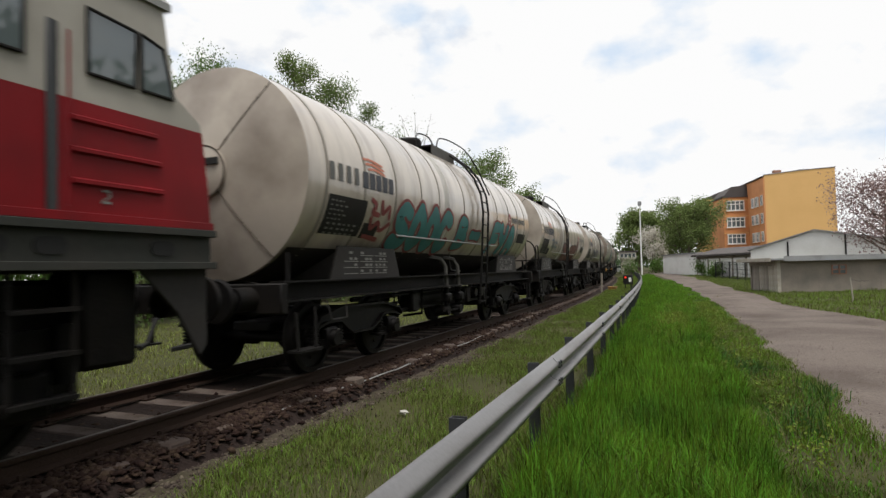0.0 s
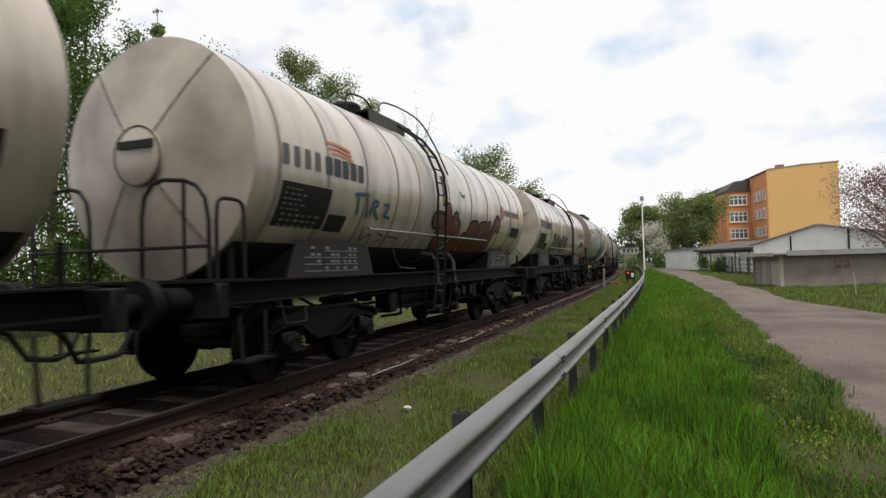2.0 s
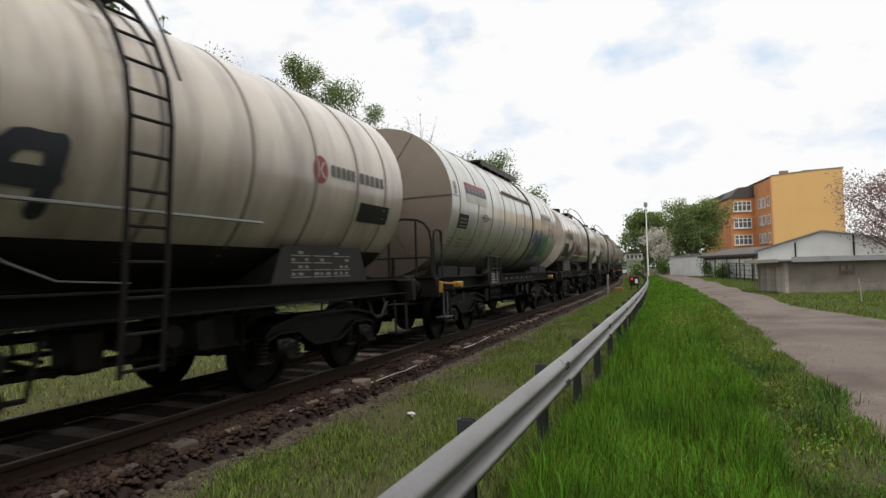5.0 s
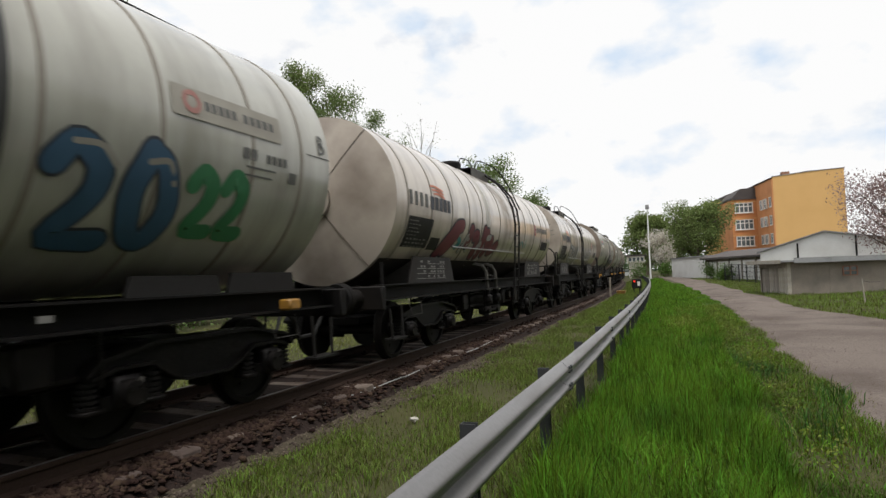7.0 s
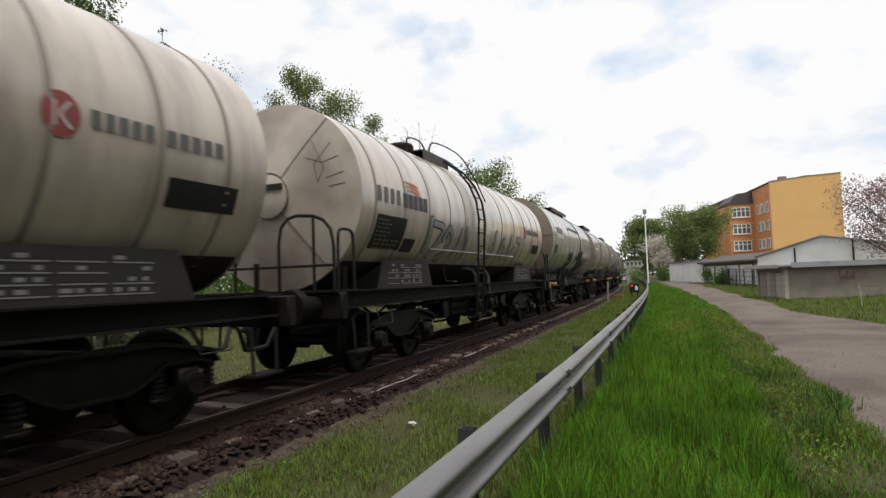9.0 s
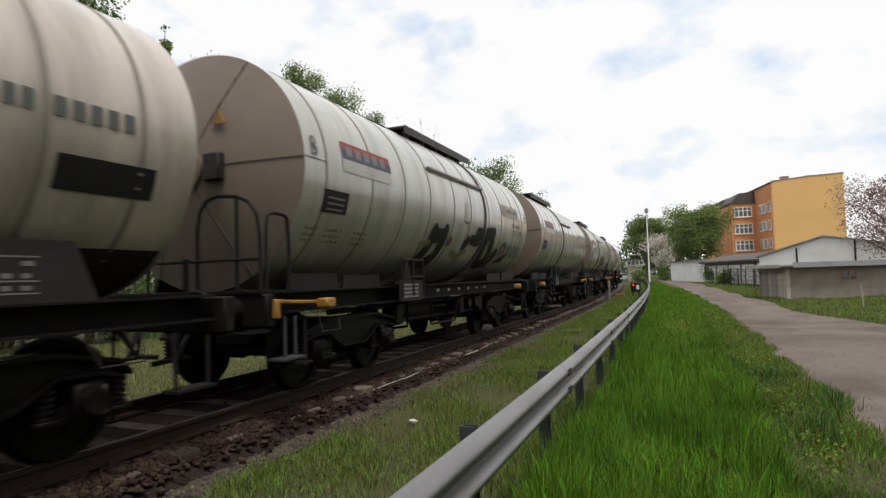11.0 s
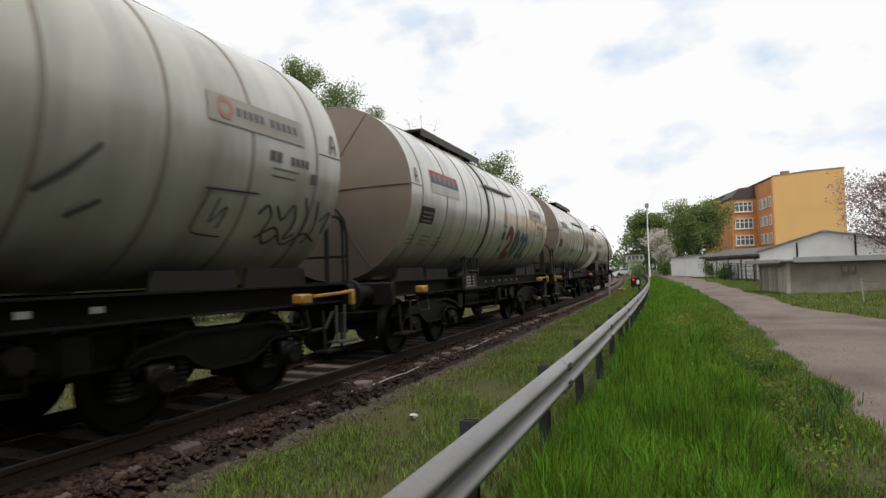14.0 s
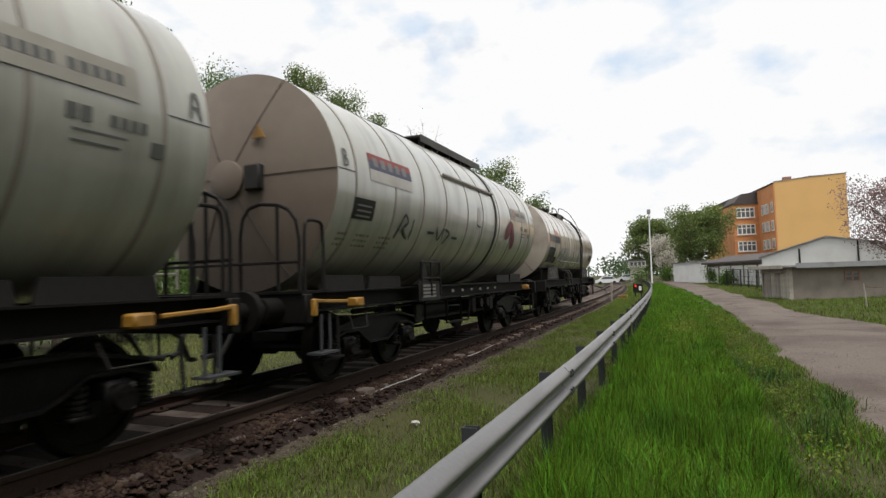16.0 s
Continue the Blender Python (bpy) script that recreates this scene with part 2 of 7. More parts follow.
    plaster=material("render_white", (0.74, 0.74, 0.73), 0.9, vary=0.07, scale=0.8, fine=8, bump=0.1, stain=(0.60, 0.59, 0.57), stain_amt=0.6),
    cream=material("render_cream", (0.50, 0.47, 0.40), 0.9, vary=0.08, scale=0.8, fine=8, bump=0.1, stain=(0.36, 0.33, 0.28), stain_amt=0.6),
    concrete=material("concrete_weathered", (0.255, 0.22, 0.185), 0.95, vary=0.18, scale=1.2, fine=14, bump=0.25, stain=(0.16, 0.145, 0.125), stain_amt=0.7),
    plank=material("plank_grey", (0.33, 0.295, 0.25), 0.9, vary=0.3, scale=4, fine=30, bump=0.3, stain=(0.5, 0.48, 0.44), stain_amt=0.5, per="object", spread=0.3),
    felt=material("roofing_felt", (0.26, 0.265, 0.27), 0.85, vary=0.2, scale=1, fine=12, bump=0.15, stain=(0.11, 0.10, 0.10), stain_amt=0.7),
    brickred=material("brick_red", (0.24, 0.12, 0.085), 0.9, vary=0.25, bump=0.2, per="object", spread=0.3),
    trim=material("trim_white", (0.72, 0.71, 0.68), 0.6, vary=0.05, bump=0.02),
    dark=material("dark_metal", (0.025, 0.025, 0.025), 0.6, vary=0.2, bump=0.05, spec=0.12),
    car_white=material("car_white", (0.75, 0.76, 0.77), 0.3, vary=0.03, bump=0.0),
    grass_long=leaf_material("grass_long", (0.125, 0.225, 0.02), 0.85, 0.4, (0.05, 0.115, 0.014)),
    grass_short=leaf_material("grass_short", (0.14, 0.195, 0.035), 0.8, 0.38, (0.125, 0.135, 0.042)),
    grass_verge=leaf_material("grass_verge", (0.115, 0.16, 0.024), 0.6, 0.38, (0.06, 0.10, 0.02)),
    grass_pale=leaf_material("grass_pale", (0.20, 0.235, 0.065), 0.6, 0.4, (0.17, 0.16, 0.06)),
    grass_dry=leaf_material("grass_dry", (0.15, 0.135, 0.07), 0.4, 0.3),
    grass_coarse=leaf_material("grass_coarse", (0.065, 0.14, 0.028), 0.6, 0.35, (0.035, 0.075, 0.02)),
    weed=leaf_material("weed_leaf", (0.17, 0.215, 0.035), 0.6, 0.4, (0.055, 0.09, 0.016)),
    leaf=leaf_material("leaf_green", (0.085, 0.145, 0.032), 0.45, 0.35),
    leaf_pale=leaf_material("leaf_pale_green", (0.15, 0.20, 0.075), 0.4, 0.4),
    leaf_dark=leaf_material("leaf_dark_green", (0.15, 0.195, 0.065), 0.4, 0.3),
    blossom=leaf_material("blossom_pink", (0.27, 0.185, 0.175), 0.35, 0.4),
    blossom_white=leaf_material("blossom_white", (0.55, 0.52, 0.46), 0.3, 0.4),
    far_wood=leaf_material("far_wood", (0.07, 0.11, 0.05), 0.3, 0.2),
)


# ---------------------------------------------------------------- mesh helpers
def mesh_of(name, bm, mat, smooth=True):
    me = bpy.data.meshes.new(name)
    bmesh.ops.recalc_face_normals(bm, faces=bm.faces)
    bm.to_mesh(me)
    bm.free()
    if smooth:
        me.shade_smooth()
        me.set_sharp_from_angle(angle=radians(38))
    for m in (mat if isinstance(mat, (list, tuple)) else [mat]):
        me.materials.append(m)
    return me


def part(name, bm, mat, parent=None, label="", m=None):
    """One mesh object of that bmesh, under a thing or a part."""
    ob = new(name, mesh_of(name, bm, mat))
    ob.parent = parent
    if m is not None:
        ob.matrix_basis = m
    if label:
        ob["label"] = label
    return ob


def again(ob, m, parent=None):
    """A piece of its own on the same mesh."""
    o = new(ob.name.split(".")[0], ob.data)
    o.parent = parent or ob.parent
    o.matrix_basis = m
    if "label" in ob:
        o["label"] = ob["label"]
    return o


def empty(name, m=None):
    ob = new(name)
    ob.empty_display_size = 0.2
    if m is not None:
        ob.matrix_basis = m
    return ob


def box(bm, x0, x1, y0, y1, z0, z1, bevel=0.0):
    r = bmesh.ops.create_cube(bm, size=1, matrix=Matrix.Translation(((x0 + x1) / 2, (y0 + y1) / 2, (z0 + z1) / 2)) @ Matrix.Diagonal((abs(x1 - x0), abs(y1 - y0), abs(z1 - z0), 1)))
    if bevel:
        es = list({e for v in r["verts"] for e in v.link_edges})
        bmesh.ops.bevel(bm, geom=es, offset=bevel, segments=1, affect="EDGES")
    return bm


def rod(bm, a, b, r0, r1=None, n=8):
    a, b = Vector(a), Vector(b)
    d = b - a
    m = Matrix.Translation((a + b) / 2) @ d.to_track_quat("Z", "Y").to_matrix().to_4x4()
    bmesh.ops.create_cone(bm, cap_ends=True, segments=n, radius1=r0, radius2=r0 if r1 is None else r1, depth=d.length, matrix=m)
    return bm


def pipe(bm, pts, r, n=6):
    for a, b in zip(pts, pts[1:]):
        rod(bm, a, b, r, n=n)
    for q in pts[1:-1]:
        bmesh.ops.create_icosphere(bm, subdivisions=1, radius=r * 1.02, matrix=Matrix.Translation(q))
    return bm


def bent(pts):
    """A line with its corners rounded, as tube is bent."""
    pts = [Vector(p) for p in pts]
    for _ in range(2):
        out = [pts[0]]
        for i in range(1, len(pts) - 1):
            out += [pts[i].lerp(pts[i - 1], 0.22), pts[i].lerp(pts[i + 1], 0.22)]
        pts = out + [pts[-1]]
    return pts


def prism(bm, outline, axis, lo, hi):
    """An outline of (a, b) pushed along an axis: 'x' takes (y, z), 'y' takes (x, z), 'z' takes (x, y)."""
    def at(a, b, c):
        return {"x": (c, a, b), "y": (a, c, b), "z": (a, b, c)}[axis]
    f = [bm.verts.new(at(a, b, lo)) for a, b in outline]
    g = [bm.verts.new(at(a, b, hi)) for a, b in outline]
    n = len(outline)
    bm.faces.new(f), bm.faces.new(g[::-1])
    for i in range(n):
        bm.faces.new((f[i], f[(i + 1) % n], g[(i + 1) % n], g[i]))
    return bm


def lathe_y(bm, profile, n=64, zc=0.0, xc=0.0):
    """A profile of (radius, y) turned about an axis along y."""
    rings = []
    for r, y in profile:
        if r < 1e-5:
            rings.append([bm.verts.new((xc, y, zc))])
        else:
            rings.append([bm.verts.new((xc + r * math.cos(2 * math.pi * i / n), y, zc + r * math.sin(2 * math.pi * i / n))) for i in range(n)])
    for a, b in zip(rings, rings[1:]):
        for i in range(n):
            j = (i + 1) % n
            if len(a) == 1 and len(b) > 1:
                bm.faces.new((a[0], b[i], b[j]))
            elif len(b) == 1 and len(a) > 1:
                bm.faces.new((a[i], a[j], b[0]))
            elif len(a) > 1:
                bm.faces.new((a[i], a[j], b[j], b[i]))
    return bm


def arrays(name, verts, quads=None, tris=None, mat=None):
    me = bpy.data.meshes.new(name)
    nq, nt_ = (0 if quads is None else len(quads)), (0 if tris is None else len(tris))
    me.vertices.add(len(verts))
    me.vertices.foreach_set("co", np.asarray(verts, np.float32).ravel())
    loops = np.concatenate([np.asarray(a, np.int32).ravel() for a in (quads, tris) if a is not None])
    me.loops.add(len(loops))
    me.loops.foreach_set("vertex_index", loops)
    me.polygons.add(nq + nt_)
    starts = np.concatenate([np.arange(nq) * 4, nq * 4 + np.arange(nt_) * 3]).astype(np.int32)
    me.polygons.foreach_set("loop_start", starts)
    me.update(calc_edges=True)
    me.validate()
    if mat:
        me.materials.append(mat)
    return me


def smooth01(a, b, v):
    t = np.clip((v - a) / (b - a), 0, 1)
    return t * t * (3 - 2 * t)


# ---------------------------------------------------------------- the lie of the land
TRACK_X, BEND, GROUND = -5.35, 0.0012, -0.33


def track_x(s):
    """The middle of the main track; it bends away to the west."""
    return TRACK_X - BEND / 2 * max(s, 0.0) ** 2


def heading(s):
    return math.atan(BEND * max(s, 0.0))


def guard_x(s):
    return -1.07 - 0.015 * s - 0.0005 * s * abs(s)


def ground_z(x, s):
    x, s = np.asarray(x, float), np.asarray(s, float)
    tx = TRACK_X - BEND / 2 * np.maximum(s, 0) ** 2
    east = smooth01(1.5, 5.0, x - tx)
    z = GROUND + 0.62 * smooth01(38, 95, s) * east
    z = z + 0.04 * np.sin(x * 1.3 + s * 0.4) * np.sin(s * 0.7) * east
    bank = np.abs(x - tx)
    z = z - 0.12 * (1 - smooth01(1.2, 2.0, bank))
    return z


def make_ground():
    s = np.unique(np.concatenate([np.arange(-60, -4, 4.0), np.arange(-4, 40, 0.5), np.arange(40, 140, 2.5), np.geomspace(140, 2400, 24)]))
    x = np.unique(np.concatenate([-np.geomspace(14, 1800, 22)[::-1], np.arange(-14, 12, 0.4), np.geomspace(12, 1800, 24)]))
    X, S = np.meshgrid(x, s)
    v = np.stack([X, S, ground_z(X, S)], -1).reshape(-1, 3)
    i = np.arange(len(s) - 1)[:, None] * len(x) + np.arange(len(x) - 1)[None]
    q = np.stack([i, i + 1, i + 1 + len(x), i + len(x)], -1).reshape(-1, 4)
    ob = new("ground", arrays("ground", v, q, mat=M["soil"]))
    ob.data.shade_smooth()
    tagged(ob, "grassy meadow ground beside a railway line", "ground", kind="structure")


make_ground()


def path_edges(s):
    left = 1.66 - 0.10 * float(smooth01(3, 9, s)) - 0.009 * s - 0.00045 * max(s - 6, 0) ** 2 - 0.0006 * max(s - 25, 0) ** 2 + 0.07 * math.sin(s * 0.9) + 0.04 * math.sin(s * 2.3 + 1)
    width = 2.6 + 2.8 * (1 - float(smooth01(10, 26, s))) + 0.15 * math.sin(s * 0.6)
    return left, left + width


def make_path():
    rows, m = [], 12
    for s in np.concatenate([np.arange(-30, 30, 0.5), np.arange(30, 96, 2.5)]):
        a, b = path_edges(s)
        for k in range(m + 1):
            x = a + (b - a) * k / m
            crown = 0.035 * (1 - abs(2 * k / m - 1) ** 3) - 0.03 * math.exp(-((k / m - 0.25) / 0.09) ** 2) - 0.03 * math.exp(-((k / m - 0.72) / 0.09) ** 2)
            rows.append((x, s, float(ground_z(x, s)) + 0.012 + crown))
    n = len(rows) // (m + 1)
    i = np.arange(n - 1)[:, None] * (m + 1) + np.arange(m)[None]
    q = np.stack([i, i + 1, i + m + 2, i + m + 1], -1).reshape(-1, 4)
    ob = new("path", arrays("path", rows, q, mat=M["path"]))
    ob.data.shade_smooth()
    tagged(ob, "dusty trodden earth track with shallow wheel ruts", "path", kind="structure")


make_path()


# ---------------------------------------------------------------- railway track
def rail_profile():
    return [(-0.062, -0.16), (0.062, -0.16), (0.062, -0.148), (0.012, -0.125), (0.010, -0.045), (0.035, -0.035), (0.036, -0.006), (0.026, 0.0), (-0.026, 0.0), (-0.036, -0.006), (-0.035, -0.035), (-0.010, -0.045), (-0.012, -0.125), (-0.062, -0.148)]


def sweep(bm, profile, line, closed=True):
    """A profile of (across, up) carried along a line of (x, s, z)."""
    rings = []
    for i, p in enumerate(line):
        a, b = Vector(line[max(i - 1, 0)]), Vector(line[min(i + 1, len(line) - 1)])
        d = (b - a).normalized()
        side = Vector((d.y, -d.x, 0)).normalized()
        rings.append([bm.verts.new(Vector(p) + side * u + Vector((0, 0, w))) for u, w in profile])
    n = len(profile)
    for f, g in zip(rings, rings[1:]):
        for i in range(n if closed else n - 1):
            bm.faces.new((f[i], f[(i + 1) % n], g[(i + 1) % n], g[i]))
    if closed:
        bm.faces.new(rings[0]), bm.faces.new(rings[-1][::-1])
    return bm


def stretch(a, b, fn, z=0.0):
    ss = list(np.arange(a, min(b, 60), 1.5)) + list(np.arange(max(a, 60), b, 4.0)) + [b]
    return [(fn(s), s, z) for s in ss]


def side_x(s):
    """The second track: it leaves the main one at the points and swings back to the west further on."""
    t = max(s - 34, 0)
    return track_x(s) - 0.0016 * t * t * (1 - float(smooth01(60, 150, s)) * 0.7)


def make_track():
    track = empty("railway_track")
    tagged(track, "single railway track with rusty rails on wooden sleepers", "railway track", kind="structure")
    for k in (-0.75, 0.75):
        part("rail", sweep(bmesh.new(), rail_profile(), stretch(-40, 190, lambda s: track_x(s) + k)), M["rail"], track, "rusty brown steel rail")
        part("running_face", sweep(bmesh.new(), [(-0.022, 0.0005), (0.022, 0.0005), (0.02, 0.0025), (-0.02, 0.0025)], stretch(-40, 190, lambda s: track_x(s) + k)), M["rail_top"], track, "worn bright running face")
    bm = box(bmesh.new(), -1.16, 1.16, -0.125, 0.125, -0.33, -0.165, 0.02)
    first = part("sleeper", bm, M["sleeper"], track, "", pose(TRACK_X, -9, 0))
    rnd = random.Random(4)
    for i in range(1, 170):
        s = -9 + i * 0.63
        again(first, pose(track_x(s) + rnd.uniform(-0.03, 0.03), s + rnd.uniform(-0.03, 0.03), rnd.uniform(-0.026, -0.006), 0, rnd.uniform(-1.0, 1.0), math.degrees(heading(s)) + rnd.uniform(-1.5, 1.5)))
    # baseplates of the nearest sleepers
    plate = None
    for i in range(15, 60):
        s = -9 + i * 0.63
        for k in (-0.75, 0.75):
            if plate is None:
                b = box(bmesh.new(), -0.14, 0.14, -0.08, 0.08, -0.172, -0.15, 0.005)
                for u in (-0.1, 0.1):
                    rod(b, (u, 0, -0.155), (u, 0, -0.11), 0.02, n=6)
                plate = part("baseplate", b, M["rail"], track, "", pose(track_x(s) + k, s, 0))
            else:
                again(plate, pose(track_x(s) + k, s, 0, 0, 0, math.degrees(heading(s))))
    yard = empty("siding_track")
    tagged(yard, "second rusty railway track branching off at points", "railway track", kind="structure")
    for k in (-0.75, 0.75):
        part("rail", sweep(bmesh.new(), rail_profile(), stretch(36, 200, lambda s: side_x(s) + k, -0.004)), M["rail"], yard, "rusty brown steel rail")
    for i in range(60):
        s = 46 + i * 1.3
        again(first, pose(side_x(s), s, -0.01), yard)
    prof = [(-2.0, -0.42), (-1.55, -0.23), (-1.2, -0.19), (0, -0.19), (0.98, -0.185), (1.16, -0.24), (1.45, -0.44)]
    bed = part("ballast_bed", sweep(bmesh.new(), prof, stretch(-40, 200, track_x), False), M["ballast_bed"])
    tagged(bed, "reddish brown crushed stone ballast bed", "ballast", kind="structure")
    bed = part("siding_ballast_bed", sweep(bmesh.new(), [(u, w - 0.012) for u, w in prof], stretch(44, 200, side_x), False), M["ballast_bed"])
    tagged(bed, "grey brown ballast under the siding", "ballast", kind="structure")
    # loose stones
    ico = bmesh.new()
    bmesh.ops.create_icosphere(ico, subdivisions=1, radius=1)
    base = np.array([v.co for v in ico.verts])
    tri = np.array([[v.index for v in f.verts] for f in ico.faces])
    ico.free()
    rg = np.random.default_rng(7)
    n = 24000
    s = np.where(rg.random(n) < 0.75, rg.uniform(1.5, 14, n), rg.uniform(14, 36, n))
    u = np.where(rg.random(n) < 0.72, rg.normal(1.0, 0.13, n), rg.uniform(-1.5, 1.05, n))
    x = TRACK_X - BEND / 2 * s ** 2 + u
    z = np.interp(u, [-2, -1.55, 0.98, 1.16, 1.45], [-0.42, -0.235, -0.187, -0.24, -0.35]) + 0.004
    size = 0.010 + 0.030 * rg.random(n) ** 1.8
    shape = base[None] * (1 + rg.uniform(-0.6, 0.5, (n, len(base), 1))) * rg.uniform((0.5, 0.5, 0.3), (1.7, 1.7, 1.0), (n, 1, 3)) * size[:, None, None]
    v = shape + np.stack([x, s, z], -1)[:, None]
    t = tri[None] + (np.arange(n) * len(base))[:, None, None]
    ob = new("ballast_stones", arrays("ballast_stones", v.reshape(-1, 3), None, t.reshape(-1, 3), M["stone"]))
    tagged(ob, "loose reddish brown crushed stones along the track", "ballast", kind="stuff")
    # small gravel that has rolled off on to the bare strip
    n = 9000
    s = 1.5 + 24 * rg.random(n) ** 1.6
    u = 1.1 + np.abs(rg.normal(0, 0.32, n))
    x = TRACK_X - BEND / 2 * s ** 2 + u
    size = 0.006 + 0.016 * rg.random(n) ** 2
    shape = base[None] * (1 + rg.uniform(-0.4, 0.4, (n, len(base), 1))) * rg.uniform(0.5, 1.4, (n, 1, 3)) * size[:, None, None]
    v = shape + np.stack([x, s, np.maximum(ground_z(x, s), GROUND - 0.06) + 0.022], -1)[:, None]
    t = tri[None] + (np.arange(n) * len(base))[:, None, None]
    ob = new("gravel", arrays("gravel", v.reshape(-1, 3), None, t.reshape(-1, 3), M["gravel"]))
    tagged(ob, "small grey brown gravel beside the ballast", "gravel", kind="stuff")


make_track()


def cess_strip():
    """Bare dusty earth between the ballast and the grass, with a ragged edge."""
    rg = np.random.default_rng(51)
    rows, m = [], 12
    ss = np.concatenate([np.arange(-20, 30, 0.12), np.arange(30, 90, 2.0)])
    for s in ss:
        a = track_x(s) + 1.12
        b = track_x(s) + 1.8 + 0.14 * math.sin(s * 0.9) + 0.1 * math.sin(s * 2.3 + 1) + rg.uniform(-0.06, 0.06)
        for k in range(m + 1):
            x = a + (b - a) * k / m
            edge = 0.012 * math.sin(math.pi * k / m) + rg.uniform(-0.014, 0.014) - 0.012 * (k in (0, m))
            rows.append((x, s, max(float(ground_z(x, s)), GROUND - 0.06) + 0.01 + edge))
    i = np.arange(len(ss) - 1)[:, None] * (m + 1) + np.arange(m)[None]
    q = np.stack([i, i + 1, i + m + 2, i + m + 1], -1).reshape(-1, 4)
    ob = new("cess", arrays("cess", rows, q, mat=M["cess"]))
    ob.data.shade_smooth()
    tagged(ob, "bare grey dusty strip beside the ballast", "ground", kind="structure")


cess_strip()


# ---------------------------------------------------------------- crash barrier
def make_guardrail():
    g = empty("guardrail")
    tagged(g, "galvanised steel crash barrier with corrugated beam on posts", "guardrail")
    top = 0.468
    half = [(0.0, 0.0), (0.014, -0.001), (0.030, -0.008), (0.062, -0.040), (0.074, -0.051), (0.081, -0.064), (0.082, -0.076), (0.077, -0.087), (0.066, -0.096), (0.018, -0.118), (0.005, -0.129), (0.001, -0.150)]
    wave = half + [(u, -0.306 - w) for u, w in half[::-1]]
    outer = wave
    inner = [(u - 0.004, w) for u, w in wave[::-1]]
    start = 5.62 - 4 * 3
    for i in range(27):
        a, b = start + i * 4.0, start + (i + 1) * 4.0 + 0.16
        lift = 0.0045 * (i % 2)
        line = [(guard_x(s) + lift, s, top + 0.003 * math.sin(s * 0.8)) for s in np.linspace(a, b, 9)]
        beam = part("beam", sweep(bmesh.new(), outer + inner, line), M["zinc"], g)
        if 0 < a < 30:
            for dz in (-0.055, -0.09, -0.216, -0.252):
                for ds in (0.03, 0.12):
                    x = guard_x(a + ds) + 0.074
                    part("bolt", rod(bmesh.new(), (x, a + ds, top + dz), (x + 0.02, a + ds, top + dz), 0.015, n=6), M["zinc_dark"], beam)
    bm = bmesh.new()
    prism(bm, [(-0.045, -0.03), (0.045, -0.03), (0.045, -0.022), (-0.037, -0.022), (-0.037, 0.022), (0.045, 0.022), (0.045, 0.03), (-0.045, 0.03)], "z", -0.95, 0.02)
    box(bm, -0.02, 0.055, -0.04, 0.04, -0.20, -0.10)
    first = part("post", bm, M["zinc_dark"], g, "grey steel channel post", pose(guard_x(-6.8) - 0.10, -6.8, top))
    for i in range(1, 52):
        s = -6.8 + i * 2.0
        again(first, pose(guard_x(s) - 0.066, s, top - 0.012, 0, 0, math.degrees(0.015 + 0.001 * max(s, 0))))


make_guardrail()


# ---------------------------------------------------------------- train: shared parts
SPEED = 7.27
TANK = dict(r=1.34, z=2.57)


def wrap(y, u, r):
    """A place on the tank's east side: y along it, u metres of arc above its middle height."""
    a = u / TANK["r"]
    return (r * math.cos(a), y, TANK["z"] + r * math.sin(a))


def skin_patch(bm, y0, y1, u0, u1, lift=0.008):
    n, m = max(1, int(abs(y1 - y0) / 0.6)), max(2, int(abs(u1 - u0) / 0.09))
    g = [[bm.verts.new(wrap(y0 + (y1 - y0) * i / n, u0 + (u1 - u0) * j / m, TANK["r"] + lift)) for j in range(m + 1)] for i in range(n + 1)]
    for i in range(n):
        for j in range(m):
            bm.faces.new((g[i][j], g[i + 1][j], g[i + 1][j + 1], g[i][j + 1]))
    return bm


def skin_poly(bm, pts, lift):
    c = (sum(p[0] for p in pts) / len(pts), sum(p[1] for p in pts) / len(pts))
    mid = bm.verts.new(wrap(*c, TANK["r"] + lift))
    ring = [bm.verts.new(wrap(*p, TANK["r"] + lift)) for p in pts]
    for a, b in zip(ring, ring[1:] + ring[:1]):
        bm.faces.new((mid, a, b))


def rounded(pts, turns=2):
    """Corners of an open line cut twice, so that it bends as a sprayed line does."""
    for _ in range(turns):
        if len(pts) < 3:
            break
        out = [pts[0]]
        for i, ((ya, ua), (yb, ub)) in enumerate(zip(pts, pts[1:])):
            if i:
                out.append((ya * 0.8 + yb * 0.2, ua * 0.8 + ub * 0.2))
            if i < len(pts) - 2:
                out.append((ya * 0.2 + yb * 0.8, ua * 0.2 + ub * 0.8))
        pts = out + [pts[-1]]
    return pts


